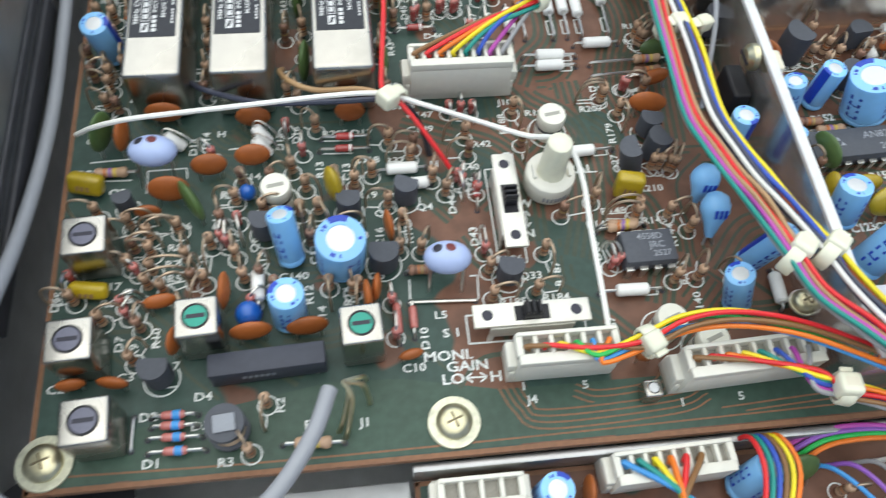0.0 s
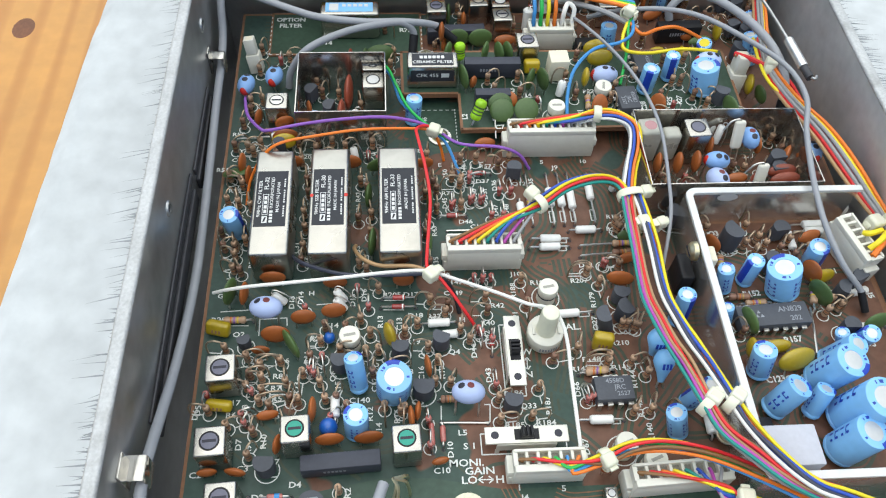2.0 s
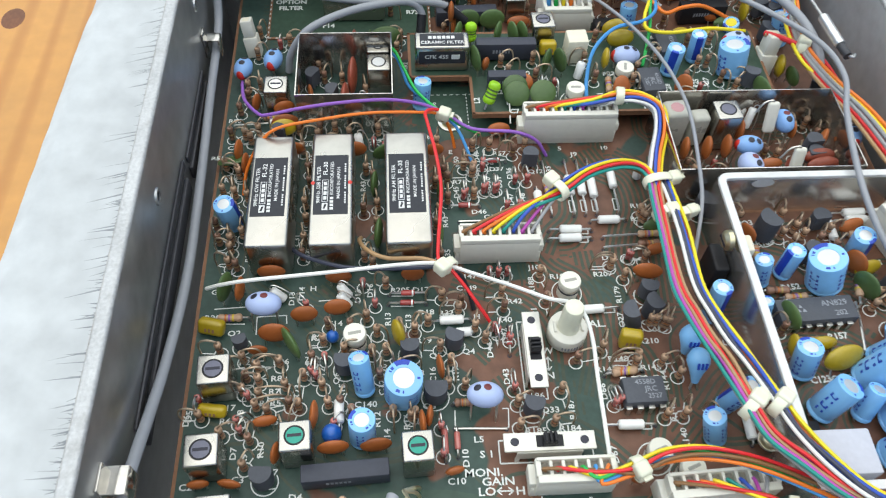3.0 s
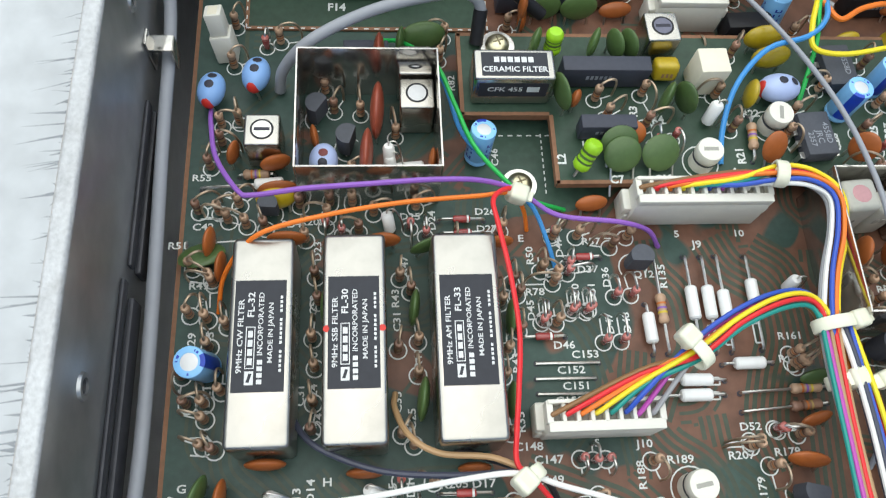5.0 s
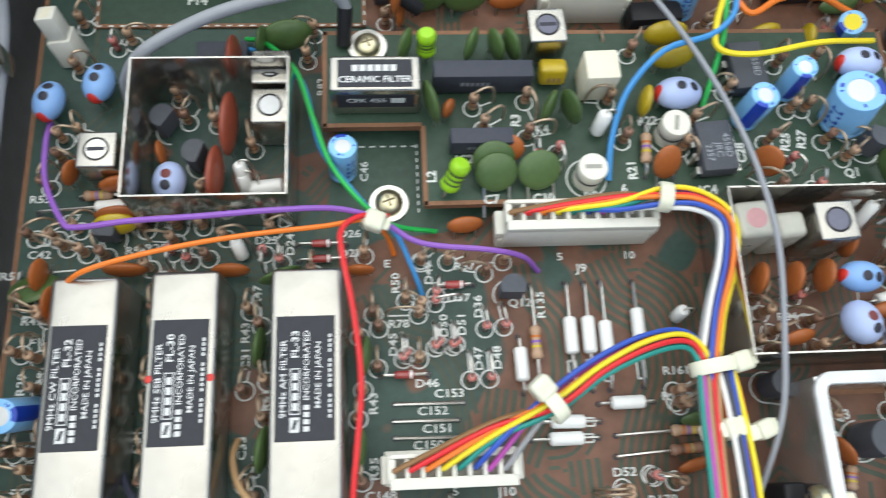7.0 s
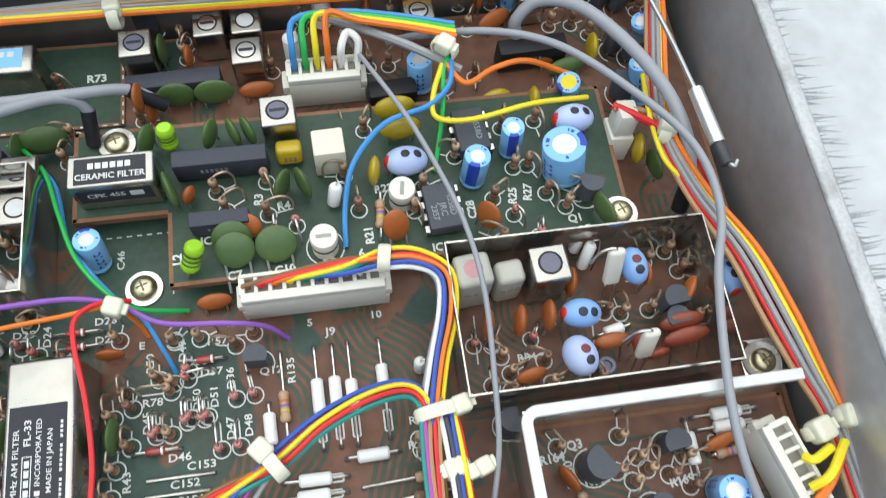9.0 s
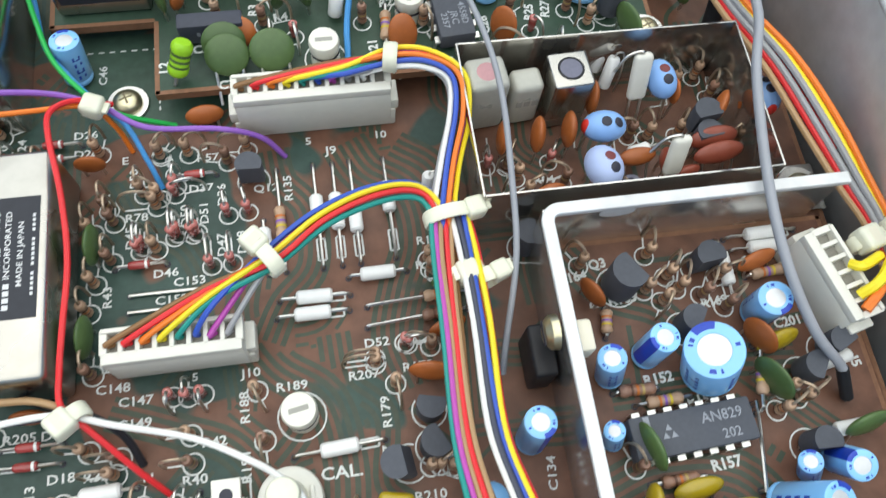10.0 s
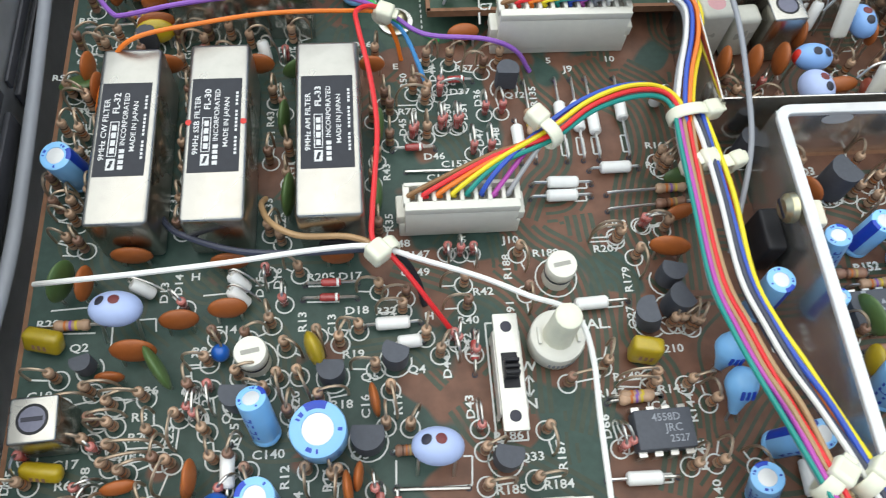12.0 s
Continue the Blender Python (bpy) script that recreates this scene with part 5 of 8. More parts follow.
resistor_up(-23.7, 122.4, 100, 3.4, tone="brown")
resistor_up(18.8, 74.7, 60, 3.4)
resistor_up(58.5, 77.8, 75, 4.0)
resistor_up(61.7, 77.4, 75, 4.0)
resistor_up(52.1, 95.1, 180, 4.6)
resistor_up(61.0, 96.0, 160, 4.0)
resistor_up(45.8, 71.1, 70, 4.0)
resistor_up(53.1, 67.2, 175, 5.4)
resistor_up(59.2, 67.2, 10, 4.0)
resistor_up(20.0, 126.7, 150, 3.6)
resistor_up(62.8, 108.8, 30, 3.4)

for i, (x, y, rz) in enumerate(((-24.6, 99.5, 80), (-24.4, 104.2, 100), (-24.7, 115.6, 85), (-24.3, 127.2, 95), (-9.3, 98.4, 60), (-6.2, 108.6, 95), (-9.6, 113.2, 80), (-6.0, 114.6, 100), (-9.0, 126.6, 85), (9.6, 98.0, 90), (9.9, 112.6, 85),
                                (9.4, 121.6, 95), (-40.6, 96.8, 120), (-40.0, 106.6, 90), (-39.6, 118.2, 100), (-45.6, 104.6, 20), (-46.2, 120.4, 60), (-46.4, 129.2, 30), (-16.4, 136.2, 170), (-13.6, 139.8, 10), (-26.2, 134.6, 100), (-27.4, 141.6, 30),
                                (-17.6, 142.0, 160), (-5.6, 141.0, 20), (1.6, 133.0, 90), (10.4, 136.0, 80), (-38.6, 141.8, 40), (-44.4, 149.8, 70), (-39.4, 159.6, 100))):
    resistor_up(x, y, rz, 3.2 + 0.2 * (i % 4), tone="brown" if i % 3 == 0 else "tan")
for i, (x, y, rz, k) in enumerate(((-35.6, 66.8, 10, 4.4), (-36.2, 63.6, 170, 4.0), (-30.4, 58.6, 20, 4.0), (-26.8, 64.4, 95, 3.6), (-25.6, 60.2, 80, 3.6), (-18.6, 64.2, 100, 3.4), (-36.8, 71.6, 5, 4.6), (-9.6, 70.0, 160, 3.4), (-5.8, 66.2, 80, 3.4),
                                     (-1.2, 79.0, -70, 3.4), (2.4, 77.6, 60, 3.2), (5.6, 79.6, 170, 3.6), (-12.6, 79.2, 20, 3.4), (-8.8, 81.4, 100, 3.2), (9.4, 63.4, 90, 3.4), (13.2, 63.0, 60, 3.2), (-33.8, 52.2, 80, 3.4), (-26.4, 53.6, 110, 3.4), (9.2, 86.6, 175, 3.8), (16.6, 77.8, 80, 3.2))):
    resistor_up(x, y, rz, k, tone="tan" if i % 4 else "brown")
# diodes
diode_up(46.5, 57.5, 98, 4.2)
diode_up(24.3, 62.1, 92, 4.4)
diode_up(21.2, 77.5, -80, 4.2)
axial(24.8, 78.8, 24.3, 71.0, "diode")
diode_up(57.0, 97.1, 0, 4.0)
axial(-3.4, 88.4, 5.6, 88.3, "diode")
axial(-3.8, 85.7, 5.5, 85.5, "diode")
diode_up(-6.8, 85.1, 90, 3.6)
diode_up(-9.7, 90.8, -88, 3.0)
diode_up(-23.1, 85.2, 135, 3.6)
diode_up(-35.0, 62.4, 140, 3.6)
diode_up(-20.2, 66.7, 90, 4.4)
diode_up(-18.3, 71.2, -80, 4.4)
diode_up(-45.5, 61.8, -100, 3.0)
diode_up(21.3, 93.2, -88, 2.6)
diode_up(23.6, 92.9, 90, 2.6)
diode_up(25.8, 93.0, -80, 2.6)
diode_up(20.2, 134.9, 60, 3.0)
diode_up(22.7, 128.6, 80, 3.0)
diode_up(17.3, 118.3, 90, 3.0)
diode_up(22.8, 120.0, 90, 3.0)
diode_up(25.8, 119.9, 90, 3.0)
diode_up(7.3, 53.6, 95, 3.0)
diode_up(-15.8, 55.2, 45, 3.0)
diode_up(-36.8, 56.6, 20, 3.4)
diode_up(22.5, 127.1, 8, 5.0)
diode_up(22.2, 119.4, 92, 4.2)
diode_up(25.2, 119.5, 92, 4.2)
diode_up(16.7, 117.6, 92, 4.2)
diode_up(30.9, 122.4, 96, 3.6)
diode_up(34.2, 122.6, 100, 4.0)
diode_up(27.9, 113.7, 92, 4.8)
diode_up(31.2, 113.8, 92, 4.8)
axial(22.5, 130.1, 29.3, 130.2, "diode")
axial(12.7, 114.8, 20.9, 114.9, "diode")
axial(-1.4, 138.2, 7.4, 138.2, "diode")
axial(-1.1, 135.3, 7.3, 135.5, "diode")
diode_up(-3.9, 135.1, 92, 3.4)
diode_up(-6.8, 136.8, -88, 3.6)
diode_up(-19.5, 135.7, 92, 3.0)
diode_up(-22.5, 137.3, -88, 3.0)
diode_up(-34.9, 177.5, 80, 2.6)
diode_up(57.5, 96.8, 0, 4.0)
diode_up(7.5, 47.4, 88, 4.0)
diode_up(-36.0, 54.5, 60, 3.0)
diode_up(47.8, 58.1, 110, 3.6)
diode_up(-21.2, 67.8, 80, 3.0)
diode_up(21.9, 76.6, 80, 3.4)
diode_up(24.6, 74.5, 80, 3.4)
for x0, y0, x1, y1 in ((-31.5, 37.3, -24.3, 37.2), (-31.4, 35.7, -24.4, 35.5), (-31.8, 33.9, -23.5, 33.6), (-31.7, 31.7, -22.9, 31.5)):
    glass = axial(x0, y0, x1, y1, "clear", body=3.6)
    bm = mesh()
    lathe(bm, [(0.74, 0.0), (0.76, 0.1), (0.76, 1.1), (0.74, 1.2)], 14, Matrix.Translation((math.hypot(x1 - x0, y1 - y0) / 2 - 0.1, 0, 1.3)) @ Matrix.Rotation(radians(90), 4, "Y"))
    part("blue_band", bm, INK["sky"], glass, "light blue band")
axial(8.1, 46.3, 8.0, 54.6, "clear", body=5.6)
axial(10.7, 47.1, 10.7, 53.9, "clear", body=4.0)

# parts that lie flat
axial(46.1, 65.7, 54.7, 65.8, "tan")
axial(43.5, 52.7, 55.0, 52.5, "white")
axial(38.1, 106.3, 49.4, 106.0, "white")
axial(37.5, 103.4, 49.0, 103.4, "white")
axial(49.4, 108.9, 59.0, 109.0, "white")
axial(38.5, 81.8, 52.3, 82.5, "white", mid=0.5)
axial(6.5, 80.3, 16.0, 80.6, "white")
axial(11.5, 76.9, 16.3, 77.2, "white", body=4.5)
axial(51.8, 103.6, 68.5, 104.3, "tan", mid=0.72)
axial(51.5, 100.2, 67.8, 101.3, "brown", mid=0.72)
axial(39.2, 129.8, 39.6, 111.2, "tan", mid=0.55)
axial(36.5, 120.8, 36.8, 111.1, "white")
axial(45.4, 130.1, 45.6, 111.1, "white", mid=0.5, body=6.5)
axial(48.7, 130.1, 48.7, 111.2, "white", mid=0.5, body=6.5)
axial(51.6, 130.2, 51.7, 111.2, "white", mid=0.55, body=6.5)
axial(57.4, 130.1, 57.5, 111.5, "white", mid=0.42, body=5.5)
resistor_up(-28.4, 70.2, 178, 6.4)
axial(-46.6, 82.8, -36.3, 82.9, "tan", mid=0.55)
axial(10.2, 59.3, 14.7, 59.3, "brown", body=4.5)
axial(-11.4, 31.2, -1.8, 30.7, "tan")
resistor_up(-13.6, 37.8, -95, 4.0)
axial(45.5, 64.9, 54.8, 65.7, "tan")
axial(64.8, 40.0, 78.4, 40.9, "white", z=0)
axial(-45.9, 145.1, -28.3, 146.3, "white", mid=0.72, body=5.5)
axial(-39.1, 147.8, -32.3, 148.1, "tan", body=5)
jumper(15.1, 110.1, 26.5, 110.0)
jumper(14.9, 107.3, 25.5, 107.2)
jumper(15.0, 104.6, 25.5, 104.4)
jumper(14.8, 102.0, 25.3, 101.9)
jumper(-34.1, 37.7, -34.2, 32.4)
jumper(10.4, 53.6, 21.7, 53.1)


def capsule(x, y, rz, tip, L=4.2, r=1.15, z=0):
    """A white enamelled choke on end, leaning."""
    ob = tagged(base("choke"), "white enamelled choke standing up and leaning", "choke", "white chokes on end")
    ob.matrix_basis = lean(x, y, z + 0.8, rz, tip)
    bm = mesh()
    lathe(bm, [(0, 0), (r * 0.8, 0.05), (r, 0.4), (r, L - 0.5), (r * 0.75, L), (0, L)], 16)
    part("body", bm, M_WHITE, ob)
    bm = mesh()
    tube(bm, [(0, 0, L - 0.1), (0.3, 0, L + 0.8), (1.6, 0, L + 0.6), (2.4, 0, L * 0.5), (2.4, 0, -0.6)], 0.18, 6)
    part("lead", bm, M_LEAD, ob)
    return ob


axial(-14.9, 62.0, -14.7, 53.6, "white", body=5.6, lift=2.6)
capsule(-12.9, 88.0, 150, 40)
capsule(-12.9, 85.3, 150, 40)
capsule(-28.4, 87.8, 160, 50)
capsule(-9.9, 148.2, 110, 25)
capsule(-10.5, 136.1, 110, 30)
capsule(64.4, 123.2, 90, 5, 4.5)

# plastic transistors, chips, modules
transistor(1.1, 72.0, 180, 5.0, 5.0)
transistor(11.4, 74.1, 160, 5.0, 5.0)
transistor(-13.7, 68.8, 180, 5.2, 5.0)
transistor(6.5, 61.2, 180, 6.0, 5.0)
transistor(27.9, 57.0, 170, 5.2, 4.6)
transistor(-37.7, 75.6, 200, 3.8, 3.4)
transistor(-30.2, 43.6, 180, 5.4, 5.2)
transistor(35.4, 128.3, 0, 5.0, 5.0)
transistor(-32.9, 140.0, 0, 4.2, 4.0)
transistor(59.4, 86.0, 170, 5.0, 4.6)
transistor(55.3, 78.6, 100, 5.4, 6.5, tip=-15)
transistor(59.4, 80.5, 120, 5.4, 6)
dip(53.0, 59.5, 8, 1, texts=(("4558D", 1.7, 0.4, 1.7), ("JRC", 1.8, 1.4, 0.0), ("2527", 1.6, 2.0, -1.7)), long=9.4)
sip(-13.1, 43.7, 3, 18.2, 5.6, 3.8)
choke_bead(16.9, 57.4, 4.2, -5, 8.6, 6.4, 5.9, "lilac", "maroon", tip=-25)
choke_bead(-32.4, 82.0, 4.4, -3, 8.9, 6.4, 5.9, "lilac", "maroon", tip=-25)
choke_bead(-44.1, 164.6, 2, 80, 8.0, 5.6, 5.4, "choke", "red", tip=-10)
choke_bead(-35.7, 168.1, 2, 80, 8.0, 5.8, 5.6, "choke", "red", tip=-10)
plug_tower(-42.4, 175.6, 120, 0, 4.2, 4.2, 11.5, 16)


def ferrite(x, y):
    ob = tagged(base("ferrite_coil"), "dark ferrite drum wound with reddish wire under a pale cap", "coil")
    ob.matrix_basis = at(x, y, 0, 5)
    bm = mesh()
    lathe(bm, [(0, 0.2), (3.1, 0.2), (3.2, 0.5), (3.2, 1.2), (2.2, 1.3), (2.2, 4.4), (3.0, 4.5), (3.1, 4.8), (3.0, 5.6), (0, 5.7)], 24)
    part("core", bm, M_EPOXY, ob)
    for k in range(5):
        bm = mesh()
        z = 1.6 + 0.62 * k
        lathe(bm, [(2.2, z - 0.3), (2.55, z - 0.2), (2.65, z), (2.55, z + 0.2), (2.2, z + 0.3)], 24)
        part("winding", bm, M_COPPER, ob, "bare reddish wire turn")
    bm = mesh()
    box(bm, -1.7, 1.7, -1.5, 1.3, 5.66, 6.0, 0.25)
    part("cap", bm, M_MARK, ob, "pale grey cap")
    return ob


ferrite(-19.4, 34.1)

# screws
screw(-46.7, 31.7, 0, 4.3, 2.9)
screw(15.6, 32.4, 0, 4.3, 2.9)
screw(14.9, 145.7, 0, 3.6, 2.5)
# ---- small shield frame ----
transistor(-24.2, 160.7, 60, 5.0, 5.0)
transistor(-18.4, 153.9, 75, 5.0, 5.0)
disc_cap(-12.2, 171.4, 86, 9, 11, 3.0, color="red")
disc_cap(-12.7, 158.9, 86, 12, 11, 3.4, color="red")
disc_cap(-14.8, 149.5, 86, 11, 10, 3.2, color="red")
coil(-5.1, 160.6, 0, 7.0, 10, "pale", plain=True)
coil(-5.2, 168.1, 0, 7.0, 10, "pale", plain=True)
choke_bead(-22.5, 149.2, 1, 85, 7.6, 5.8, 6.4, "lilac", "maroon", tip=-8)
capsule(-10.3, 149.2, 100, 20, 6.0)
axial(-10.3, 148.5, -3.0, 149.2, "white", body=6.0, r=1.5)
disc_cap(-2.2, 149.4, 84, 5, 6, 1.8)
disc_cap(-24.7, 154.6, 100, 5, 6, 1.8)
resistor_up(-22.9, 166.8, 10, 3.6)
resistor_up(-21.1, 162.2, 60, 3.6, tone="brown")
resistor_up(-9.1, 156.4, 100, 4.6)
resistor_up(-15.9, 161.5, 95, 4.6)
resistor_up(-17.6, 148.3, 20, 3.0)

# ---- tinned frame with tuned circuits ----
bm = mesh()
bm.faces.new([bm.verts.new((x, y, 0.035)) for x, y in ((3.9, 145.8), (10.5, 143.9), (12.9, 139.0), (24.7, 140.1), (33.0, 143.7), (33.7, 149.3), (24.5, 160.4), (5.9, 160.4))])
part("solder_mask", bm, M_BOARD3, main_board, "plain dark green solder mask in the notch", flat=True)
coil(89.8, 136.6, 3, 7.4, 13, "core", plain=True)
for x, y, w, d, h, pink in ((75.6, 137.0, 6.8, 6.4, 13.6, True), (82.6, 136.6, 5.4, 4.6, 11.4, False)):
    ob = tagged(base("milky_trimmer"), "milky translucent plastic trimmer block " + ("with a pink core" if pink else "with faint marks"), "trimmer")
    ob.matrix_basis = at(x, y, 0, 5)
    bm = mesh()
    box(bm, -w / 2, w / 2, -d / 2, d / 2, 0.4, h, 1.1, 4)
    part("body", bm, M_MILKY, ob)
    if pink:
        bm = mesh()
        lathe(bm, [(0, 0.12), (1.5, 0.1), (1.8, 0.0)], 20)
        part("core", bm, M_CORE_PINK, ob, "pale pink core", m=at(0, 0, h))
    else:
        for k in range(3):
            bm = mesh()
            box(bm, -1.9 + 1.4 * k, -0.9 + 1.4 * k, -d / 2 - 0.06, -d / 2, h - 5.2, h - 3.6)
            part("mark", bm, M_SLOT, ob)
disc_cap(77.6, 128.4, 78, 6.2, 7.6, 2.6, 0, 2.0)
disc_cap(83.6, 128.2, 80, 6.4, 8.0, 2.8, 0, 2.0)
disc_cap(89.1, 128.6, 82, 6.4, 8.0, 2.8, 0, 2.0)
disc_cap(94.6, 134.6, 80, 6.0, 7.4, 2.4, 0, 2.0)
choke_bead(94.8, 127.9, 5.4, -6, 8.0, 5.8, 5.6, "choke", "red")
choke_bead(92.6, 119.8, 6.2, 105, 8.0, 6.6, 6.4, "lilac", "maroon")
choke_bead(107.0, 135.4, 6.4, 95, 7.8, 5.4, 6.2, "choke", "maroon", tip=-12)
choke_bead(125.6, 131.6, 4.6, 95, 7.6, 5.6, 5.4, "choke", "red", tip=-10)
disc_cap(109.4, 134.4, 85, 5, 5.5, 2.0, 0, 3.0)
axial(97.6, 124.2, 105.4, 125.8, "white", body=4.0, lift=3.6)
disc_cap(99.8, 121.0, 4, 7.4, 3.6, 3.2, -30, 4.0)
disc_cap(113.6, 122.4, 4, 9.4, 4.6, 3.4, -30, 4.4, "red")
disc_cap(113.8, 119.6, 6, 9.8, 4.4, 3.2, -30, 4.4, "red")
disc_cap(104.6, 121.4, 80, 4.6, 4.4, 2.4, 0, 3.0, "red")
disc_cap(108.2, 119.2, 10, 5.0, 3.6, 2.4, 0, 2.4, "red")
disc_cap(84.6, 116.8, 12, 6.6, 3.4, 2.2, -40, 2.0)
transistor(113.0, 128.2, 10, 5.6, 5.0, 3.2)
transistor(112.6, 124.6, 10, 5.2, 4.0, 3.4)
disc_cap(116.2, 129.8, 60, 6.4, 6.6, 2.4, 0, 3.6)
disc_cap(120.6, 130.2, 84, 5.8, 6.6, 2.2, 0, 3.6)
for x, y, z, h, tilt in ((101.9, 134.6, 8.6, 10.0, 22), (105.0, 120.4, 7.4, 9.4, 16)):
    bm = mesh()
    box(bm, -1.7, 1.7, -0.9, 0.9, 1.0, h, 0.85, 3)
    ob = tagged(base("ceramic_trimmer"), "slim white ceramic trimmer standing on end", "trimmer", "slim white trimmers")
    ob.matrix_basis = lean(x, y - 1.6, z - 2.6, 90, tilt) @ pose(0, 0, 0, 0, 0, 4)
    part("body", bm, M_NYLON, ob)
    bm = mesh()
    tube(bm, [(0, 0, h - 0.4), (-0.6, 0, h + 0.4), (-2.6, 0.6, h - 0.6), (-4.4, 1.0, h - 3.6)], 0.3, 6)
    part("lead", bm, M_LEAD, ob)
    for sx in (-1, 1):
        bm = mesh()
        tube(bm, [(sx, 0, 1.4), (sx, 0, -9.0)], 0.28, 6)
        part("leg", bm, M_LEAD, ob)
for x, y, rz, r, tone in ((104.8, 129.0, 100, 3.6, "tan"), (118.8, 126.2, 30, 3.4, "tan"), (122.6, 126.0, 60, 3.4, "brown"), (80.0, 123.6, 140, 3.8, "tan"), (81.2, 120.2, 20, 3.2, "tan"), (88.0, 121.8, 150, 4.2, "brown"),
                          (78.6, 126.0, 60, 3.2, "brown"), (116.8, 140.6, 80, 3.4, "tan"), (121.0, 139.8, 80, 3.4, "tan"), (125.0, 139.4, 85, 3.2, "brown"), (110.4, 129.0, 60, 3.0, "tan"), (77.4, 118.4, 90, 3.2, "tan"),
                          (80.8, 117.0, 170, 3.4, "brown"), (88.6, 117.4, 20, 3.0, "tan"), (97.6, 117.2, 120, 3.0, "tan"), (118.4, 136.2, 70, 3.2, "brown"), (112.2, 139.0, 100, 3.4, "tan"), (101.6, 129.6, 170, 3.6, "brown")):
    resistor_up(x, y, rz, r, tone=tone)
capsule(97.2, 141.8, 60, 25, 6, z=3)
capsule(98.0, 138.2, 60, 30, 6, z=3)
bm = mesh()
lathe(bm, [(0, 0.5), (1.9, 0.5), (1.9, 4.4), (1.6, 4.8), (1.0, 4.8), (0.9, 4.2), (0, 4.2)], 18)
tagged(part("small_trimmer", bm, M_CORE, m=at(98.4, 118.4, 0)), "small grey round trimmer with a dished top", "trimmer")
diode_up(86.3, 126.2, 60, 3)
diode_up(75.2, 126.4, 90, 2.6)
for a, b in (((99.1, 129.8), (98.1, 121.9)), ((76.2, 132.3), (75.5, 122.8)), ((83.6, 122.8), (89.8, 123.2)), ((107.4, 135.4), (110.7, 135.6)), ((110.7, 135.6), (111.0, 138.1)), ((92.0, 131.1), (91.6, 128.6))):
    frame_line(*a, *b)
screw(129.5, 115.9, 1, 3.9, 2.4)
bm = mesh()
box(bm, -4, 4, -4.5, 4.5, 0.2, 1.0, 0.3)
part("mounting_tab", bm, M_SHIELD, mid_box, "flat mounting tab", m=at(129.5, 115.9, 0))

# ---- silver box ----
BZ = 3.0
transistor(92.0, 101.0, 125, 6.6, 7.5, BZ, 1.0)
transistor(106.2, 102.6, 10, 5.4, 5.0, BZ)
transistor(101.0, 92.8, 60, 5.0, 5.0, BZ)
transistor(122.9, 86.5, 30, 5.0, 5.0, BZ)
transistor(117.8, 83.3, 60, 5.0, 5.0, BZ)
transistor(115.4, 72.3, 0, 5.0, 5.0, BZ)
axial(111.9, 106.9, 124.5, 107.2, "white", z=BZ)
axial(112.0, 104.6, 124.2, 104.7, "white", z=BZ)
axial(110.3, 106.9, 110.2, 96.4, "white", z=BZ)
axial(120.2, 84.0, 126.8, 85.2, "white", z=BZ)
axial(117.7, 73.9, 127.8, 74.3, "white", z=BZ)
axial(111.4, 88.5, 108.8, 78.1, "tan", z=BZ, lift=3.0)
axial(89.9, 70.2, 98.4, 70.2, "brown", z=BZ)
axial(87.3, 84.1, 94.5, 84.0, "brown", z=BZ)
axial(90.3, 81.8, 99.3, 82.1, "tan", z=BZ)
axial(113.7, 100.0, 120.7, 100.5, "tan", z=BZ)
axial(89.2, 97.7, 88.2, 92.8, "tan", z=BZ, body=4)
disc_cap(115.6, 100.5, 15, 8, 4, 2.2, -30, BZ)
disc_cap(110.8, 89.1, -65, 7, 8, 2.2, 0, BZ)
disc_cap(86.7, 99.5, -60, 6, 6, 2.2, 0, BZ)
disc_cap(114.4, 87.2, 12, 8, 5, 3, -20, BZ, "yellow")
disc_cap(110.9, 82.4, -65, 8, 8, 2.4, 0, BZ, "green")
disc_cap(90.1, 75.2, -75, 8, 7, 2.4, 0, BZ, "green")
disc_cap(96.3, 66.7, 5, 8.5, 4, 3.2, -40, BZ, "yellow")
disc_cap(99.7, 62.0, 12, 11, 7, 4, -30, BZ, "yellow")
disc_cap(88.7, 67.6, 80, 6, 6, 3, 0, BZ, "yellow")
disc_cap(124.0, 72.7, 10, 8, 6, 2.4, -20, BZ, "green")
dip(97.0, 76.9, 14, 3, BZ, texts=(("AN829", 2.2, 4.6, 1.1), ("202", 2.0, 5.4, -1.6)), long=19.0, bar=True)
jumper(108.6, 79.6, 106.2, 67.0, BZ, 2.0)
resistor_up(86.5, 105.3, 120, 3.4, BZ)
resistor_up(97.8, 105.7, 80, 3.6, BZ)
resistor_up(96.2, 99.8, 40, 3.8, BZ)
resistor_up(100.3, 101.7, 60, 3.4, BZ)
resistor_up(101.7, 99.4, 70, 3.8, BZ)
resistor_up(105.4, 97.9, 60, 3.8, BZ, tone="brown")
resistor_up(108.8, 100.7, 10, 3.4, BZ)
resistor_up(98.7, 97.7, -120, 3.2, BZ)
resistor_up(114.3, 81.3, -40, 3.6, BZ)
resistor_up(116.2, 79.6, 30, 4.0, BZ)
resistor_up(112.3, 78.2, 30, 4.0, BZ)
resistor_up(88.3, 72.9, 110, 3.6, BZ, tone="brown")
resistor_up(108.7, 95.5, 40, 3.4, BZ, tone="brown")
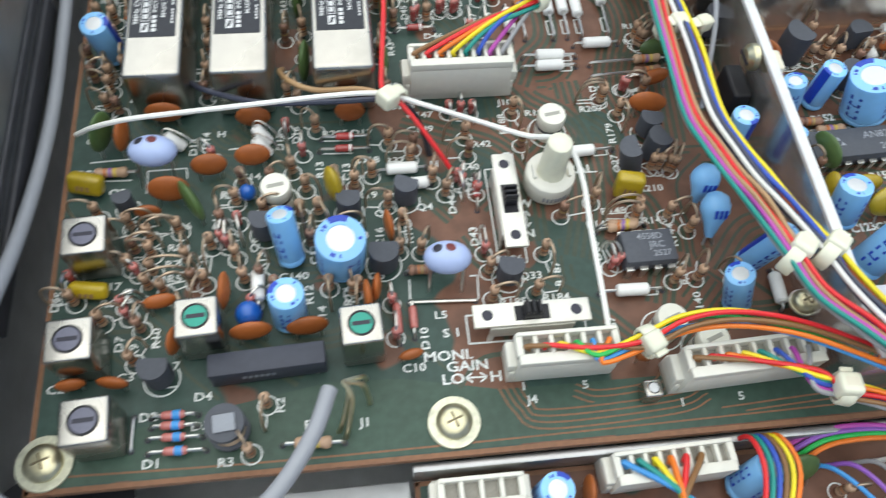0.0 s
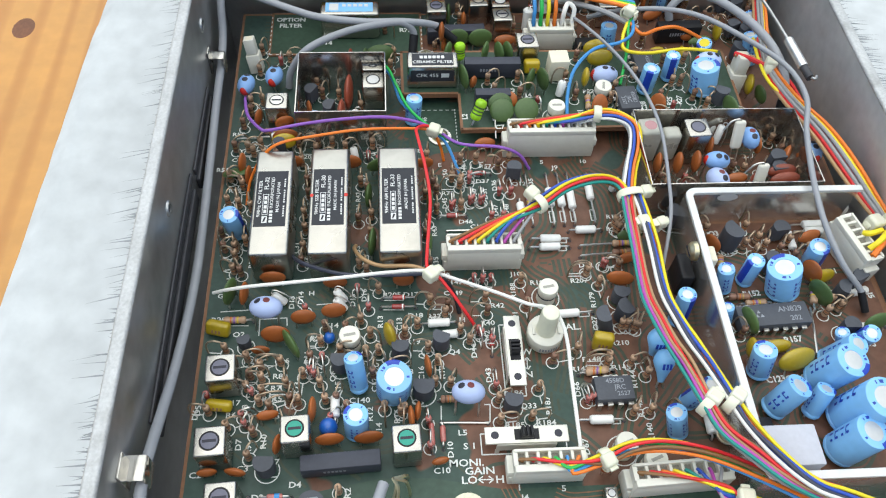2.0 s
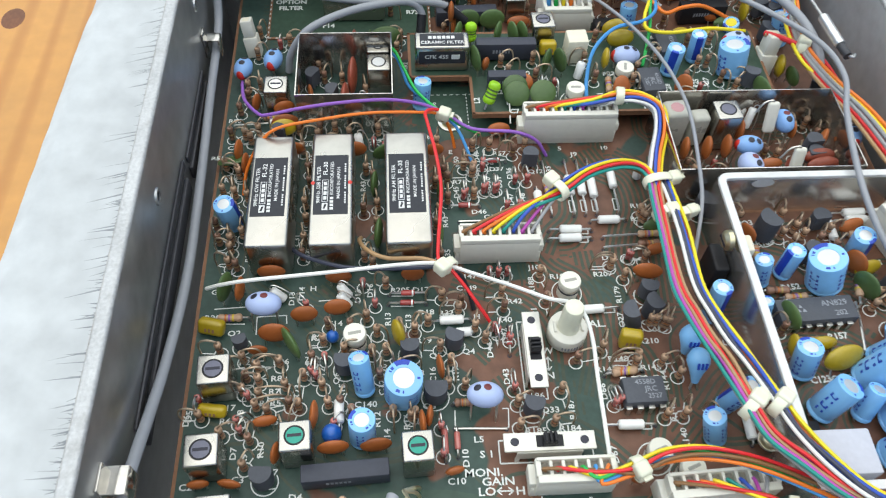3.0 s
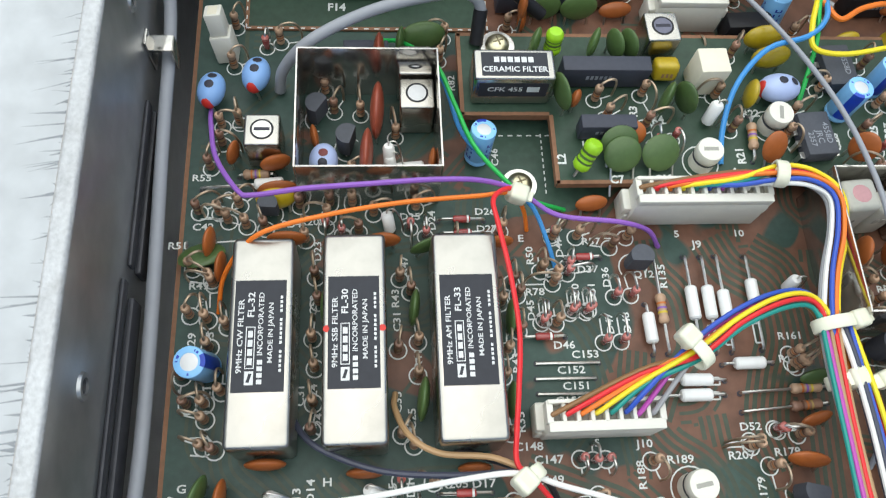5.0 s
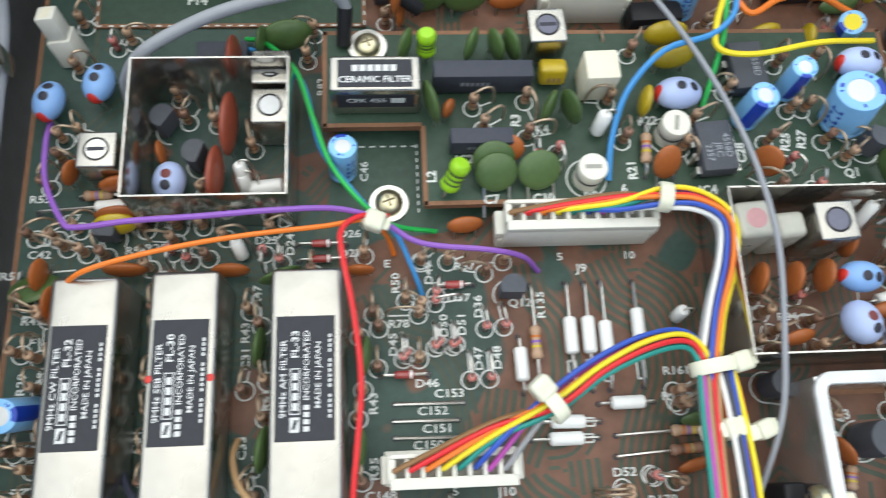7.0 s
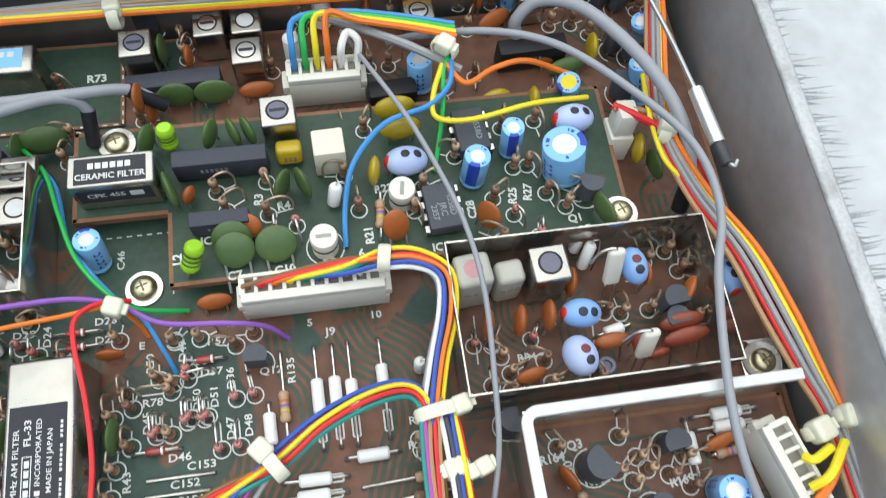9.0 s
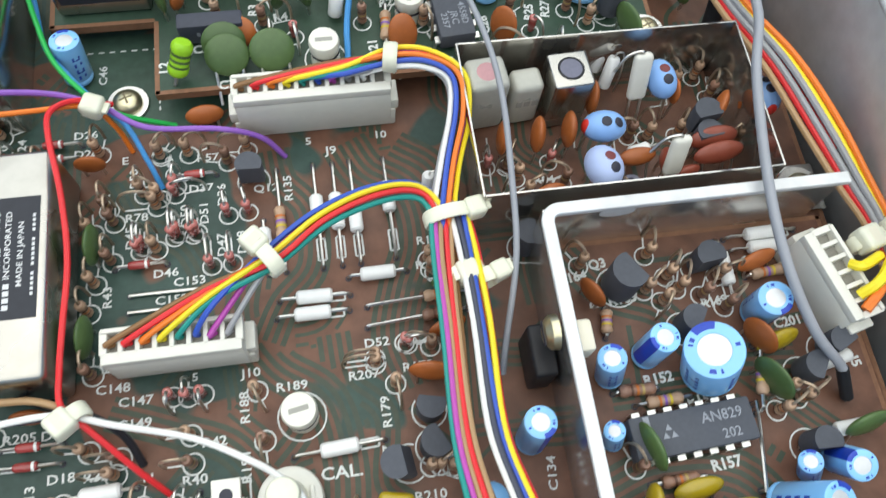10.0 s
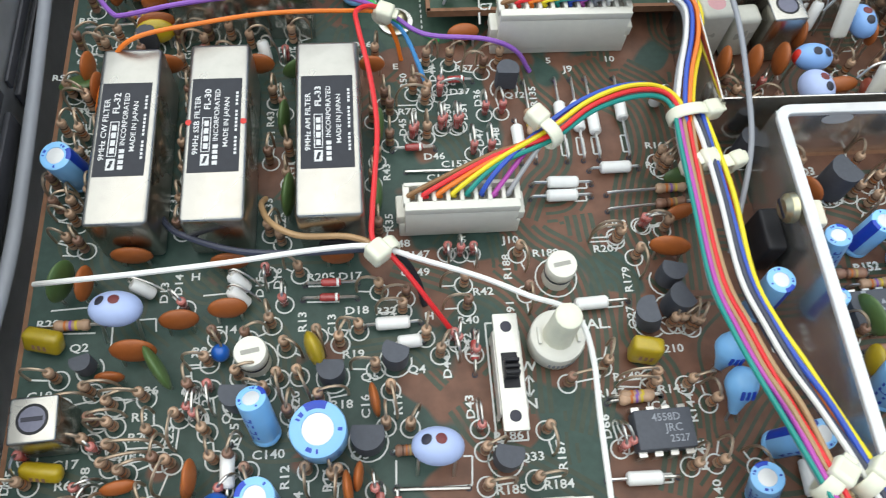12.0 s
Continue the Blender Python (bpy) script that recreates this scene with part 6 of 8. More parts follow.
for s, x, y, rz in (("Q3", 89.7, 105.3, 4), ("R165", 92.5, 98.9, 4), ("R152", 95.1, 85.5, 4), ("R156", 101.1, 81.4, 4), ("R157", 102.2, 71.6, 4), ("C123", 94.4, 60.7, 4), ("C116", 99.4, 60.8, 4), ("C124", 98.9, 58.5, 4), ("R160", 87.9, 100.4, 90), ("C129", 116.4, 102.9, 4), ("J5", 127.5, 84.0, -80)):
    lettering(s, 2.3, x, y, 0.07, rz, box_board, M_SILK, bold=0.035)
bm = mesh()
box(bm, 81.8, 94.2, 35.4, 44.9, 3.2, 14.0, 0.5)
tagged(part("foam_pad", bm, M_FOAM), "plain pale grey foam block in the shield box's corner", "foam block")


def power_transistor(x, y):
    ob = tagged(base("power_transistor"), "black power transistor bolted to the silver box", "transistor")
    ob.matrix_basis = at(x, y, 0)
    bm = mesh()
    box(bm, -4.0, -0.4, -4.0, 4.0, 0.4, 9.4, 0.6, 3)
    part("body", bm, M_BLACK, ob)
    bm = mesh()
    lathe(bm, [(0, 2.4), (1.6, 2.3), (2.5, 1.5), (2.6, 0.4), (0, 0.4)], 20)
    b = part("bolt", bm, M_GOLD, ob, "brass-coloured bolt", m=at(-0.6, 1.0, 14.6, 0, 0, -90))
    bm = mesh()
    box(bm, -0.35, 0.35, -1.8, 1.8, 2.30, 2.44)
    part("slot", bm, M_SPOT, b)
    bm = mesh()
    box(bm, 1.2, 4.2, -2.4, 2.4, 10.5, 15.0, 0.6)
    part("nut", bm, M_CREAM, ob, "cream insulating bush")
    return ob


power_transistor(78.8, 91.0)
transistor(78.8, 110.7, 90, 5.0, 6.0)

# plug on the silver board's edge
plug = connector(0, 16.5, 0, 6, label="white nylon connector standing on the brown board's edge")
plug.matrix_basis = at(119.0, 103.2, BZ, -76)

# ---- raised filter board ----
FZ = 6.0
fc = tagged(base("ceramic_filter"), "silver box ceramic filter with black and white labels", "filter")
fc.matrix_basis = at(13.1, 163.7, FZ)
bm = mesh()
box(bm, -7.7, 7.7, -3.3, 3.4, 0.3, 9.1, 0.6, 3)
part("can", bm, M_CAN, fc)
bm = mesh()
box(bm, -6.3, 6.3, -2.7, 2.5, 9.08, 9.15)
part("top_label", bm, M_LABEL, fc, "black top label")
lettering("CERAMIC FILTER", 1.66, 0, -1.3, 9.2, 0, fc, M_LABELWHITE, bold=0.02)
bm = mesh()
for k in range(6):
    box(bm, -3.9 + k * 1.3, -2.9 + k * 1.3, 0.3, 1.5, 9.12, 9.18)
part("logo_bar", bm, M_LABELWHITE, fc, "white maker's mark")
bm = mesh()
box(bm, -6.6, 6.6, -3.36, -3.28, 3.2, 7.6)
part("front_label", bm, M_LABEL, fc, "black front label")
lettering("CFK 455", 1.9, 0, 0, 0, 0, fc, M_SILK, m=at(-1.6, -3.4, 5.6, 0, 90), bold=0.02)
bm = mesh()
box(bm, 2.6, 5.0, -3.42, -3.36, 4.8, 6.4)
part("code_bar", bm, M_SILK, fc)
screw(11.7, 174.1, FZ, 3.6, 2.4)
sip(31.9, 165.9, 0, 17.5, 6.5, 3.4, FZ)
sip(31.1, 153.8, 0, 10.8, 5.2, 3.0, FZ)
lime_coil(25.0, 145.4, 48, FZ, 32)
lime_coil(22.2, 171.5, 90, FZ, 12, 5.5)
disc_cap(33.6, 144.2, 3, 7.8, 7.4, 2.4, -48, FZ, "green")
disc_cap(33.2, 147.0, 3, 7.8, 7.2, 2.4, -42, FZ, "green")
disc_cap(41.4, 144.4, 8, 8.0, 7.6, 2.4, -50, FZ, "green")
disc_cap(35.0, 149.8, -8, 7, 6, 2.0, -40, FZ)
disc_cap(25.6, 159.9, 60, 4, 4.5, 2.2, 0, FZ)
disc_cap(22.6, 160.4, -72, 8, 8, 2.4, 0, FZ, "green")
disc_cap(43.0, 158.9, 62, 6.5, 8.2, 2.6, 0, FZ, "green")
disc_cap(46.9, 159.0, 116, 6.5, 8.2, 2.6, 0, FZ, "green")
disc_cap(30.2, 171.8, 66, 6, 7.5, 2.4, 0, FZ, "green")
disc_cap(34.6, 171.6, 114, 6, 7.5, 2.4, 0, FZ, "green")
disc_cap(37.4, 171.7, 116, 6, 7.5, 2.4, 0, FZ, "green")
disc_cap(18.4, 171.7, 66, 6, 7.6, 2.4, 0, FZ, "green")
resistor_up(30.2, 161.4, 20, 4.0, FZ)
resistor_up(31.9, 157.3, 30, 4.2, FZ)
resistor_up(39.7, 162.5, -70, 4.2, FZ)
resistor_up(39.6, 155.5, 10, 5.0, FZ, tone="brown")
diode_up(40.9, 151.1, 90, 3.4, FZ)
diode_up(44.8, 152.5, -80, 3.6, FZ)
capsule(52.1, 156.0, 60, 20, 5.0, 1.3, FZ)
trimmer(49.7, 147.5, 0, 6.2, 5.6, FZ)
trimmer(65.2, 155.5, 80, 6.2, 5.6, FZ)
cube_box(52.4, 165.4, 2, 6.0, 5.6, 8.5, FZ)
yellow_box(44.7, 166.4, 0, 5, 5, 3.4, -15, FZ)
resistor_up(54.7, 162.1, 175, 4.0, FZ)
resistor_up(56.8, 154.4, 92, 3.0, FZ, tone="brown")
resistor_up(59.6, 171.8, 60, 3.6, FZ, tone="brown")
axial(61.2, 157.7, 60.2, 147.5, "tan", z=FZ)
choke_bead(66.9, 161.4, 7, 0, 9.0, 6.4, 6.0, "lilac", "red", tip=-15)
choke_bead(101.6, 167.2, 7, 0, 9.0, 6.4, 6.0, "lilac", "red", tip=-15)
disc_cap(60.5, 160.3, 78, 6, 7, 3.0, 0, FZ, "yellow")
disc_cap(66.2, 173.3, 5, 9, 6, 4.0, -15, FZ, "yellow")
disc_cap(66.8, 168.5, 5, 9, 6, 4.0, -15, FZ, "yellow")
disc_cap(63.6, 146.2, 8, 5.6, 7.5, 2.2, -34, FZ)
disc_cap(79.8, 147.6, -52, 6, 7.8, 2.2, -14, FZ)
dip(72.4, 151.7, 8, -86, FZ, texts=(("4558D", 1.7, 0.2, 1.7), ("JRC", 1.8, 1.0, 0.0), ("2357", 1.6, 1.4, -1.7)), long=9.4)
dip(80.5, 167.5, 8, -86, FZ, texts=(("4558D", 1.7, 0.2, 1.2),), long=9.4)
transistor(101.4, 152.3, 160, 5.2, 5.2, FZ)
disc_cap(103.1, 146.9, -70, 8, 7, 2.4, 0, FZ, "green")
for i, (x, y, rz, k) in enumerate(((83.0, 153.7, 30, 3.4), (88.2, 160.0, 80, 3.2), (91.1, 160.2, -60, 3.6), (93.7, 153.7, -70, 3.6), (97.0, 150.3, 40, 3.4), (100.0, 152.7, 150, 3.6), (83.2, 144.7, 150, 5.0), (69.6, 157.8, 20, 4.4), (67.4, 152.9, -70, 3.4), (87.3, 169.3, 80, 3.0), (76.9, 163.8, 160, 3.4), (94.4, 170.2, -80, 4.0))):
    resistor_up(x, y, rz, k, FZ, tone="tan" if i % 3 else "brown")
diode_up(86.5, 149.8, -60, 3.0, FZ)
diode_up(90.5, 144.8, 80, 3.0, FZ)
screw(107.5, 147.7, FZ, 3.6, 2.4)
for s, x, y, rz in (("C7", 32.7, 143.9, 3), ("C10", 41.9, 144.0, 3), ("R6", 50.2, 144.9, 3), ("IC2", 28.4, 151.5, 3), ("L2", 22.5, 148.4, 90), ("R21", 58.2, 149.0, 92), ("R22", 62.0, 158.5, 3), ("IC4", 71.4, 144.9, 3), ("6", 56.3, 145.4, 3), ("C28", 78.5, 152.0, 92), ("R25", 87.1, 154.0, 80), ("R27", 90.2, 154.4, 80), ("Q1", 98.5, 147.7, 5), ("R3", 38.0, 159.0, 85), ("R4", 42.6, 157.0, 5)):
    lettering(s, 2.3, x, y, 0.07, rz, filter_board, M_SILK, bold=0.035)

# ---- rear of the main board ----
coil(15.9, 195.2, 2, 7.0, 10)
coil(30.3, 199.4, 2, 6.8, 9, "lead")
coil(37.9, 200.2, 2, 6.8, 8, "pale", plain=True)
coil(37.8, 191.9, 2, 6.8, 9, "lead")
coil(43.5, 173.6, 2, 7.2, 10, "grey", 4)
coil(74.4, 198.4, 2, 7.0, 9, "lead")
coil(99.7, 202.0, 2, 7.0, 9, "lead")
sip(22.4, 188.8, 2, 19, 6, 3.6)
sip(97.9, 188.8, 3, 15, 7, 4.0, 0, M_BLACK)
sip(66.7, 181.8, 3, 10, 6, 4.0, 0, M_BLACK)
connector(44.9, 61.2, 182.2, 6, h=10.5)
disc_cap(22.7, 184.7, 3, 8, 7, 2.6, -10, color="green")
disc_cap(30.3, 184.7, 3, 8.5, 7, 2.6, -10, color="green")
disc_cap(38.9, 184.9, 5, 8, 4, 2.2, -30)
disc_cap(17.8, 182.7, 84, 6, 7, 2.2)
disc_cap(63.7, 204.2, 85, 6, 7.5, 2.4)
disc_cap(88.9, 204.4, 85, 6, 7.5, 2.4)
disc_cap(92.4, 197.7, 25, 9, 4.5, 2.4, -30)
disc_cap(25.3, 195.3, 85, 5, 6, 2)
disc_cap(20.2, 196.8, 85, 6, 8, 2.2, color="green")
disc_cap(102.6, 187.0, 20, 8, 5, 2.4, -20)
disc_cap(105.8, 183.5, 10, 9, 4, 2.4, -40, color="green")
disc_cap(88.2, 177.0, 15, 8, 5.5, 3.6, -15, color="yellow")
disc_cap(96.0, 176.4, 84, 6, 7, 3.4, color="yellow")
disc_cap(111.3, 188.0, 84, 7, 7.5, 3.2, color="yellow")
disc_cap(115.4, 162.4, 80, 7, 7.5, 3.2, color="yellow")
disc_cap(118.2, 158.5, 100, 7, 6, 2.4, color="green")
disc_cap(-2.9, 176.4, 8, 10, 7, 4.0, -20, color="green")
disc_cap(-7.8, 176.4, 80, 6, 7, 2.2, color="green")
sip(-14.7, 174.2, 0, 9, 5.5, 3.6)
disc_cap(16.9, 181.3, 84, 6, 7.5, 2.2, 0, 6.0)
transistor(121.1, 201.0, 30, 5.2, 5)
transistor(117.5, 202.5, 30, 5.2, 5)
transistor(117.3, 189.8, 30, 5.2, 5)
transistor(121.0, 187.6, 30, 5.2, 5)
transistor(116.7, 178.4, 170, 6.6, 5.6)
transistor(16.7, 205.7, 0, 6, 6)
screw(123.6, 210.1, 0, 4.3, 2.8)
plug_tower(111.0, 165.1, 60, 0, 5, 6, 13, 10)
for i, (x, y, rz) in enumerate(((-1.3, 192.4, -30), (23.7, 202.0, -80), (24.2, 197.3, 60), (42.1, 192.0, 90), (51.9, 206.7, 80), (49.4, 205.3, 80), (59.2, 206.4, 60), (68.8, 203.3, 80), (84.7, 205.7, 80), (92.2, 205.4, 90), (85.6, 198.6, 60), (104.5, 197.9, 20), (109.5, 197.8, 20), (112.9, 194.8, -30), (67.0, 191.0, 30), (85.3, 186.3, -90), (77.4, 181.4, 30), (127.7, 204.4, 100), (125.5, 200.1, 30), (37.4, 207.1, 0), (15.0, 182.8, 0), (55.6, 174.7, 100), (62.8, 191.2, 100))):
    resistor_up(x, y, rz, 3.6, tone="tan" if i % 3 else "brown")
capsule(46.9, 193.8, 90, 5, 8, 1.7)
capsule(53.9, 203.1, 90, 8, 8, 2.0)
diode_up(100.7, 179.1, 80, 3.2)
diode_up(49.2, 202.6, 80, 3.2)
of = tagged(base("optional_filter"), "low silver filter can with a pale blue label", "filter")
of.matrix_basis = at(-12.6, 193.0, 0.5)
bm = mesh()
box(bm, -9.6, 9.6, -3.4, 3.4, 0.2, 10.5, 0.8, 3)
part("can", bm, M_CAN, of)
bm = mesh()
box(bm, -7.8, 7.6, -2.2, 2.3, 10.48, 10.56)
part("label_plate", bm, M_SLEEVE, of, "blue and white paper label")
bm = mesh()
box(bm, -6.6, -3.6, -1.6, 1.8, 10.55, 10.6)
for k in range(5):
    box(bm, -2.4 + k * 1.8, -1.2 + k * 1.8, 0.3, 1.5, 10.55, 10.6)
part("label_print", bm, M_LABELWHITE, of)
for k in range(23):
    frame_line(-39.3 + k * 2.2, 182.4, -38.3 + k * 2.2, 182.4, 0.5)
for k in range(9):
    frame_line(-39.3, 182.4 + k * 2.2, -39.3, 183.4 + k * 2.2, 0.5)
    frame_line(11.0, 182.4 + k * 2.2, 11.0, 183.4 + k * 2.2, 0.5)
for k in range(10):
    frame_line(4.0 + k * 1.9, 157.0, 5.0 + k * 1.9, 157.0)
    frame_line(20.2, 144.0 + k * 1.4, 20.2, 144.8 + k * 1.4)
for s, x, y in (("OPTION", -33.0, 199.5), ("FILTER", -33.0, 196.5), ("F14", -20.8, 187.8), ("R73", 5.7, 194.0)):
    lettering(s, 2.6, x, y, 0.07, 0, option_board, M_SILK, bold=0.035)

# ---- front: connectors at the edge and the lower board ----
connector(24.8, 42.6, 37.6, 6, h=10.5)
connector(51.2, 75.4, 33.2, 8, 2.5, h=10.5)
LZ = -9.0
connector(11.2, 26.2, 18.6, 4, z=LZ, h=9.5, label="white nylon connector on the lower board")
connector(39.5, 60.8, 20.0, 8, 2, z=LZ, h=9.5, label="white nylon connector with coloured wires on the lower board")
cap(30.2, 20.6, 6.4, 9, 0, 2, LZ, 60)
cap(41, 13, 6.4, 9, 0, 2, LZ, 60)
cap(62.5, 19, 6.4, 9, 30, 20, LZ, 60)
disc_cap(72.5, 18.5, 5, 8.5, 7, 3, -30, LZ, "green")
disc_cap(36.6, 20.5, 84, 6, 7, 2.2, 0, LZ)
disc_cap(51, 13, 5, 7, 6, 2.2, 0, LZ)
for k in range(6):
    resistor_up(80 + k * 5.5, 17 - (k % 3) * 4, 40 * k, 3.6, LZ)
for k in range(7):
    bm = mesh()
    box(bm, 76 + k * 4.6, 78.6 + k * 4.6, 10.5, 12.5, LZ + 0.1, LZ + 3.0, 0.3)
    tagged(part("terminal", bm, M_NYLON), "small white terminal on the lower board", "terminal", "white terminals")
coil(47.9, 34.1, 0, 3.2, 4, "pale", plain=True)

# the wires of the front connectors
def drop_cap(x, y, heading, tip, L=9.0, r=2.7):
    ob = tagged(base("dipped_capacitor"), "pale blue teardrop dipped capacitor with dark marks", "capacitor", "teardrop capacitors")
    ob.matrix_basis = lean(x, y, 1.0, heading, tip)
    bm = mesh()
    lathe(bm, [(0, 0), (0.8, 0.3), (1.5, L * 0.3), (r, L * 0.62), (r * 0.96, L * 0.75), (r * 0.7, L * 0.92), (r * 0.3, L * 0.99), (0, L)], 20)
    part("body", bm, M_SLEEVE, ob)
    for k in range(3):
        bm = mesh()
        box(bm, -1.2 + k * 0.9, -0.7 + k * 0.9, -r * 1.02, -r * 0.92, L * 0.55, L * 0.72)
        part("printing", bm, M_NAVY, ob)
    for sx in (-1, 1):
        bm = mesh()
        tube(bm, [(sx * 0.5, 0, 0.6), (sx * 1.0, 0, -1.6)], 0.3, 6)
        part("lead", bm, M_LEAD, ob)
    return ob


drop_cap(65.8, 61.9, 84, 35, 9.0)
drop_cap(65.1, 69.6, 69, 18, 8.5)
axial(75.6, 54.8, 75.4, 47.0, "white")
screw(78.5, 47.3, 2, 2.6, 2.2)
bm = mesh()
box(bm, 0, 6.5, 0, 6, 0.2, 6.5, 0.4)
tagged(part("black_block", bm, M_BLACK, m=at(82.0, 43.8, 0)), "small black plastic block beside the silver box", "component")
def fan(x0, pitch, y, z, colors, path, spread=0.85, r=0.5):
    line = [Vector(q) for q in path]
    n = len(colors)
    for k, c in enumerate(colors):
        pts = [Vector((x0 + pitch * k, y, z - 1)), Vector((x0 + pitch * k, y, z + 0.4))]
        for i, q in enumerate(line):
            way = (line[min(i + 1, len(line) - 1)] - line[max(i - 1, 0)]).normalized()
            side = way.cross(Vector((0, 0, 1))).normalized()
            turn = 2 * math.pi * k / n + 0.35 * i
            flat = 1.0 if i < 1 else 0.0
            off = flat * (k - (n - 1) / 2) * spread + (1 - flat) * math.cos(turn) * spread * n * 0.34
            lift = flat * 0.5 * (k % 2) + (1 - flat) * (0.5 + math.sin(turn) * spread * n * 0.26)
            pts.append(q + side * off + Vector((0, 0, lift + 0.3 * noise.noise(Vector((i, k * 3.3, 2.0))))))
        wire(pts, c, r)


fan(27.5, 2.5, 40.3, 10.5, ["brown", "red", "yellow", "green", "sky", "orange"], [(37.8, 38.0, 11), (45.0, 39.1, 12), (51.0, 40.6, 14), (58.8, 40.5, 15), (68.9, 37.8, 15), (81.0, 32.1, 14), (91.4, 26.2, 13)], 0.62, 0.4)
fan(54.0, 2.5, 36.2, 10.5, ["brown", "red", "orange", "yellow", "teal", "blue", "magenta", "grey"], [(70.0, 31.2, 12), (74.4, 29.2, 11), (80.7, 26.7, 11), (90.8, 21.5, 11)], 0.45, 0.4)
tie(45.7, 39.0, 12.3, -72, 4.6, 3.4, (0.2, 0.9), 4.0)
tie(74.4, 29.2, 11.6, 75, 4.6, 3.6, (0, 1), 4.6)
fan(42.2, 2.35, 23.0, 0.5, ["sky", "teal", "yellow", "orange", "red", "brown"], [(50, 14, 2), (52, 3, 0), (56, -12, -4)], 0.9)
for k, c in enumerate(("red", "teal", "blue", "brown", "yellow", "orange")):
    wire([(62 + k * 0.9, 26.0, -6), (63 + k * 1.1, 25.5, 0.5 - k * 0.2), (63 + k * 1.3, 19, 2.0 - k * 0.3), (59 + k * 0.8, 8, 0.5), (52, -6, -3)], c, 0.42)
for k, c in enumerate(("magenta", "violet", "green", "orange")):
    wire([(71 + k * 0.6, 24.5 - k, -7), (78 + k * 0.6, 26.5 - k * 0.8, -3), (90 + k, 25.0 - k * 0.8, -1), (104 + k, 18 - k, -2), (112, 2 - k, -5)], c, 0.45)
for k, c in enumerate(("sky", "violet", "grey", "white")):
    wire([(75 + k * 4.2, 21.5, -8.5), (78 + k * 4.2, 20, -4), (84 + k * 3.2, 12, -3), (94 + k * 2, -4, -5)], c, 0.42)

# oval openings and small holes in the silver box's rear wall
for x in (91.0,):
    # pale disc on the wall: light through the opening put into its colour
    bm = mesh()
    lathe(bm, [(0, 0.05), (1.4, 0.05), (1.6, 0.0)], 20)
    part("oval_opening", bm, M_RIM, silver_box, "pale oval disc standing for the light seen through an opening", m=at(x, 109.45, 14.2, 0, 90) @ Matrix.Diagonal((1.8, 1, 1, 1)))

# ---- electrolytic capacitors: foot, heading and lean ----
def stand(x, y, heading, tip, d, h, z=0.0, strip=70):
    return cap(x, y, d, h, heading, tip, z, strip)


stand(-9.1, 62.9, 107, 20, 5.2, 11, 0, 40)
stand(-0.8, 62.4, -74, 6, 9.0, 10.5, 0, 95)
stand(-42.6, 110.9, -116, 9, 6.0, 11, 0, 5)
stand(-9.7, 52.3, 50, 2, 6.6, 10, 0, 150)
stand(6.7, 151.7, 64, 8, 5.6, 9.5, 0, 100)
stand(74.0, 79.4, 130, 4, 5.4, 13, 0, -60)
stand(67.4, 48.8, 151, 18, 5.6, 10, 0, 100)
stand(71.2, 56.5, -24, 11, 5.2, 13, 0, 140)
stand(87.3, 86.8, 154, 12, 5.0, 9.5, 3, 60)
stand(93.7, 89.3, 80, 1, 5.2, 10.5, 3, 200)
stand(103.0, 85.6, 163, 17, 9.3, 11, 3, 100)
stand(113.5, 93.9, -156, 10, 6.0, 10.5, 3, -60)
stand(85.6, 77.0, 147, 13, 3.6, 7, 3, 70)
stand(89.8, 62.3, 110, 13, 6.6, 9.5, 3, 100)
stand(90.3, 52.5, 24, 21, 7.3, 11, 3, 0)
stand(99.5, 51.1, 60, 22, 5.2, 9, 3, -30)
stand(104.5, 60.1, -32, 11, 9.0, 14, 3, -40)
stand(107.6, 49.8, -37, 9, 10.6, 16, 3, -60)
stand(103.4, 41.8, -3, 11, 9.0, 13, 3, -50)
stand(108.2, 65.2, -25, 15, 6.4, 12, 3, 60)
stand(114.1, 68.5, 154, 25, 4.0, 7, 3, 70)
stand(118.6, 70.3, -117, 16, 5.2, 9, 3, 130)
stand(79.6, 158.4, 38, 2, 5.8, 9.5, 6, -115)
stand(88.2, 163.9, -160, 4, 5.0, 10, 6, -95)
stand(98.0, 157.7, 146, 11, 9.0, 10, 6, 5)
stand(96.6, 204.6, 119, 1, 5.2, 11, 0, 100)
stand(108.7, 207.9, -116, 3, 5.2, 11, 0, 100)
stand(73.2, 184.8, 114, 7, 6, 9, 0, 60)
topped = stand(104.9, 178.2, -150, 16, 5.6, 9, 0, 200)
bm = mesh()
lathe(bm, [(0, 9.06), (1.5, 9.06), (1.7, 8.98)], 20)
part("painted_top", bm, INK["yellow"], topped, "yellow painted top")
stand(125.3, 191.6, -168, 22, 5, 9, 0, 60)
stand(120.4, 176.2, 131, 18, 5.6, 11, 0, 60)

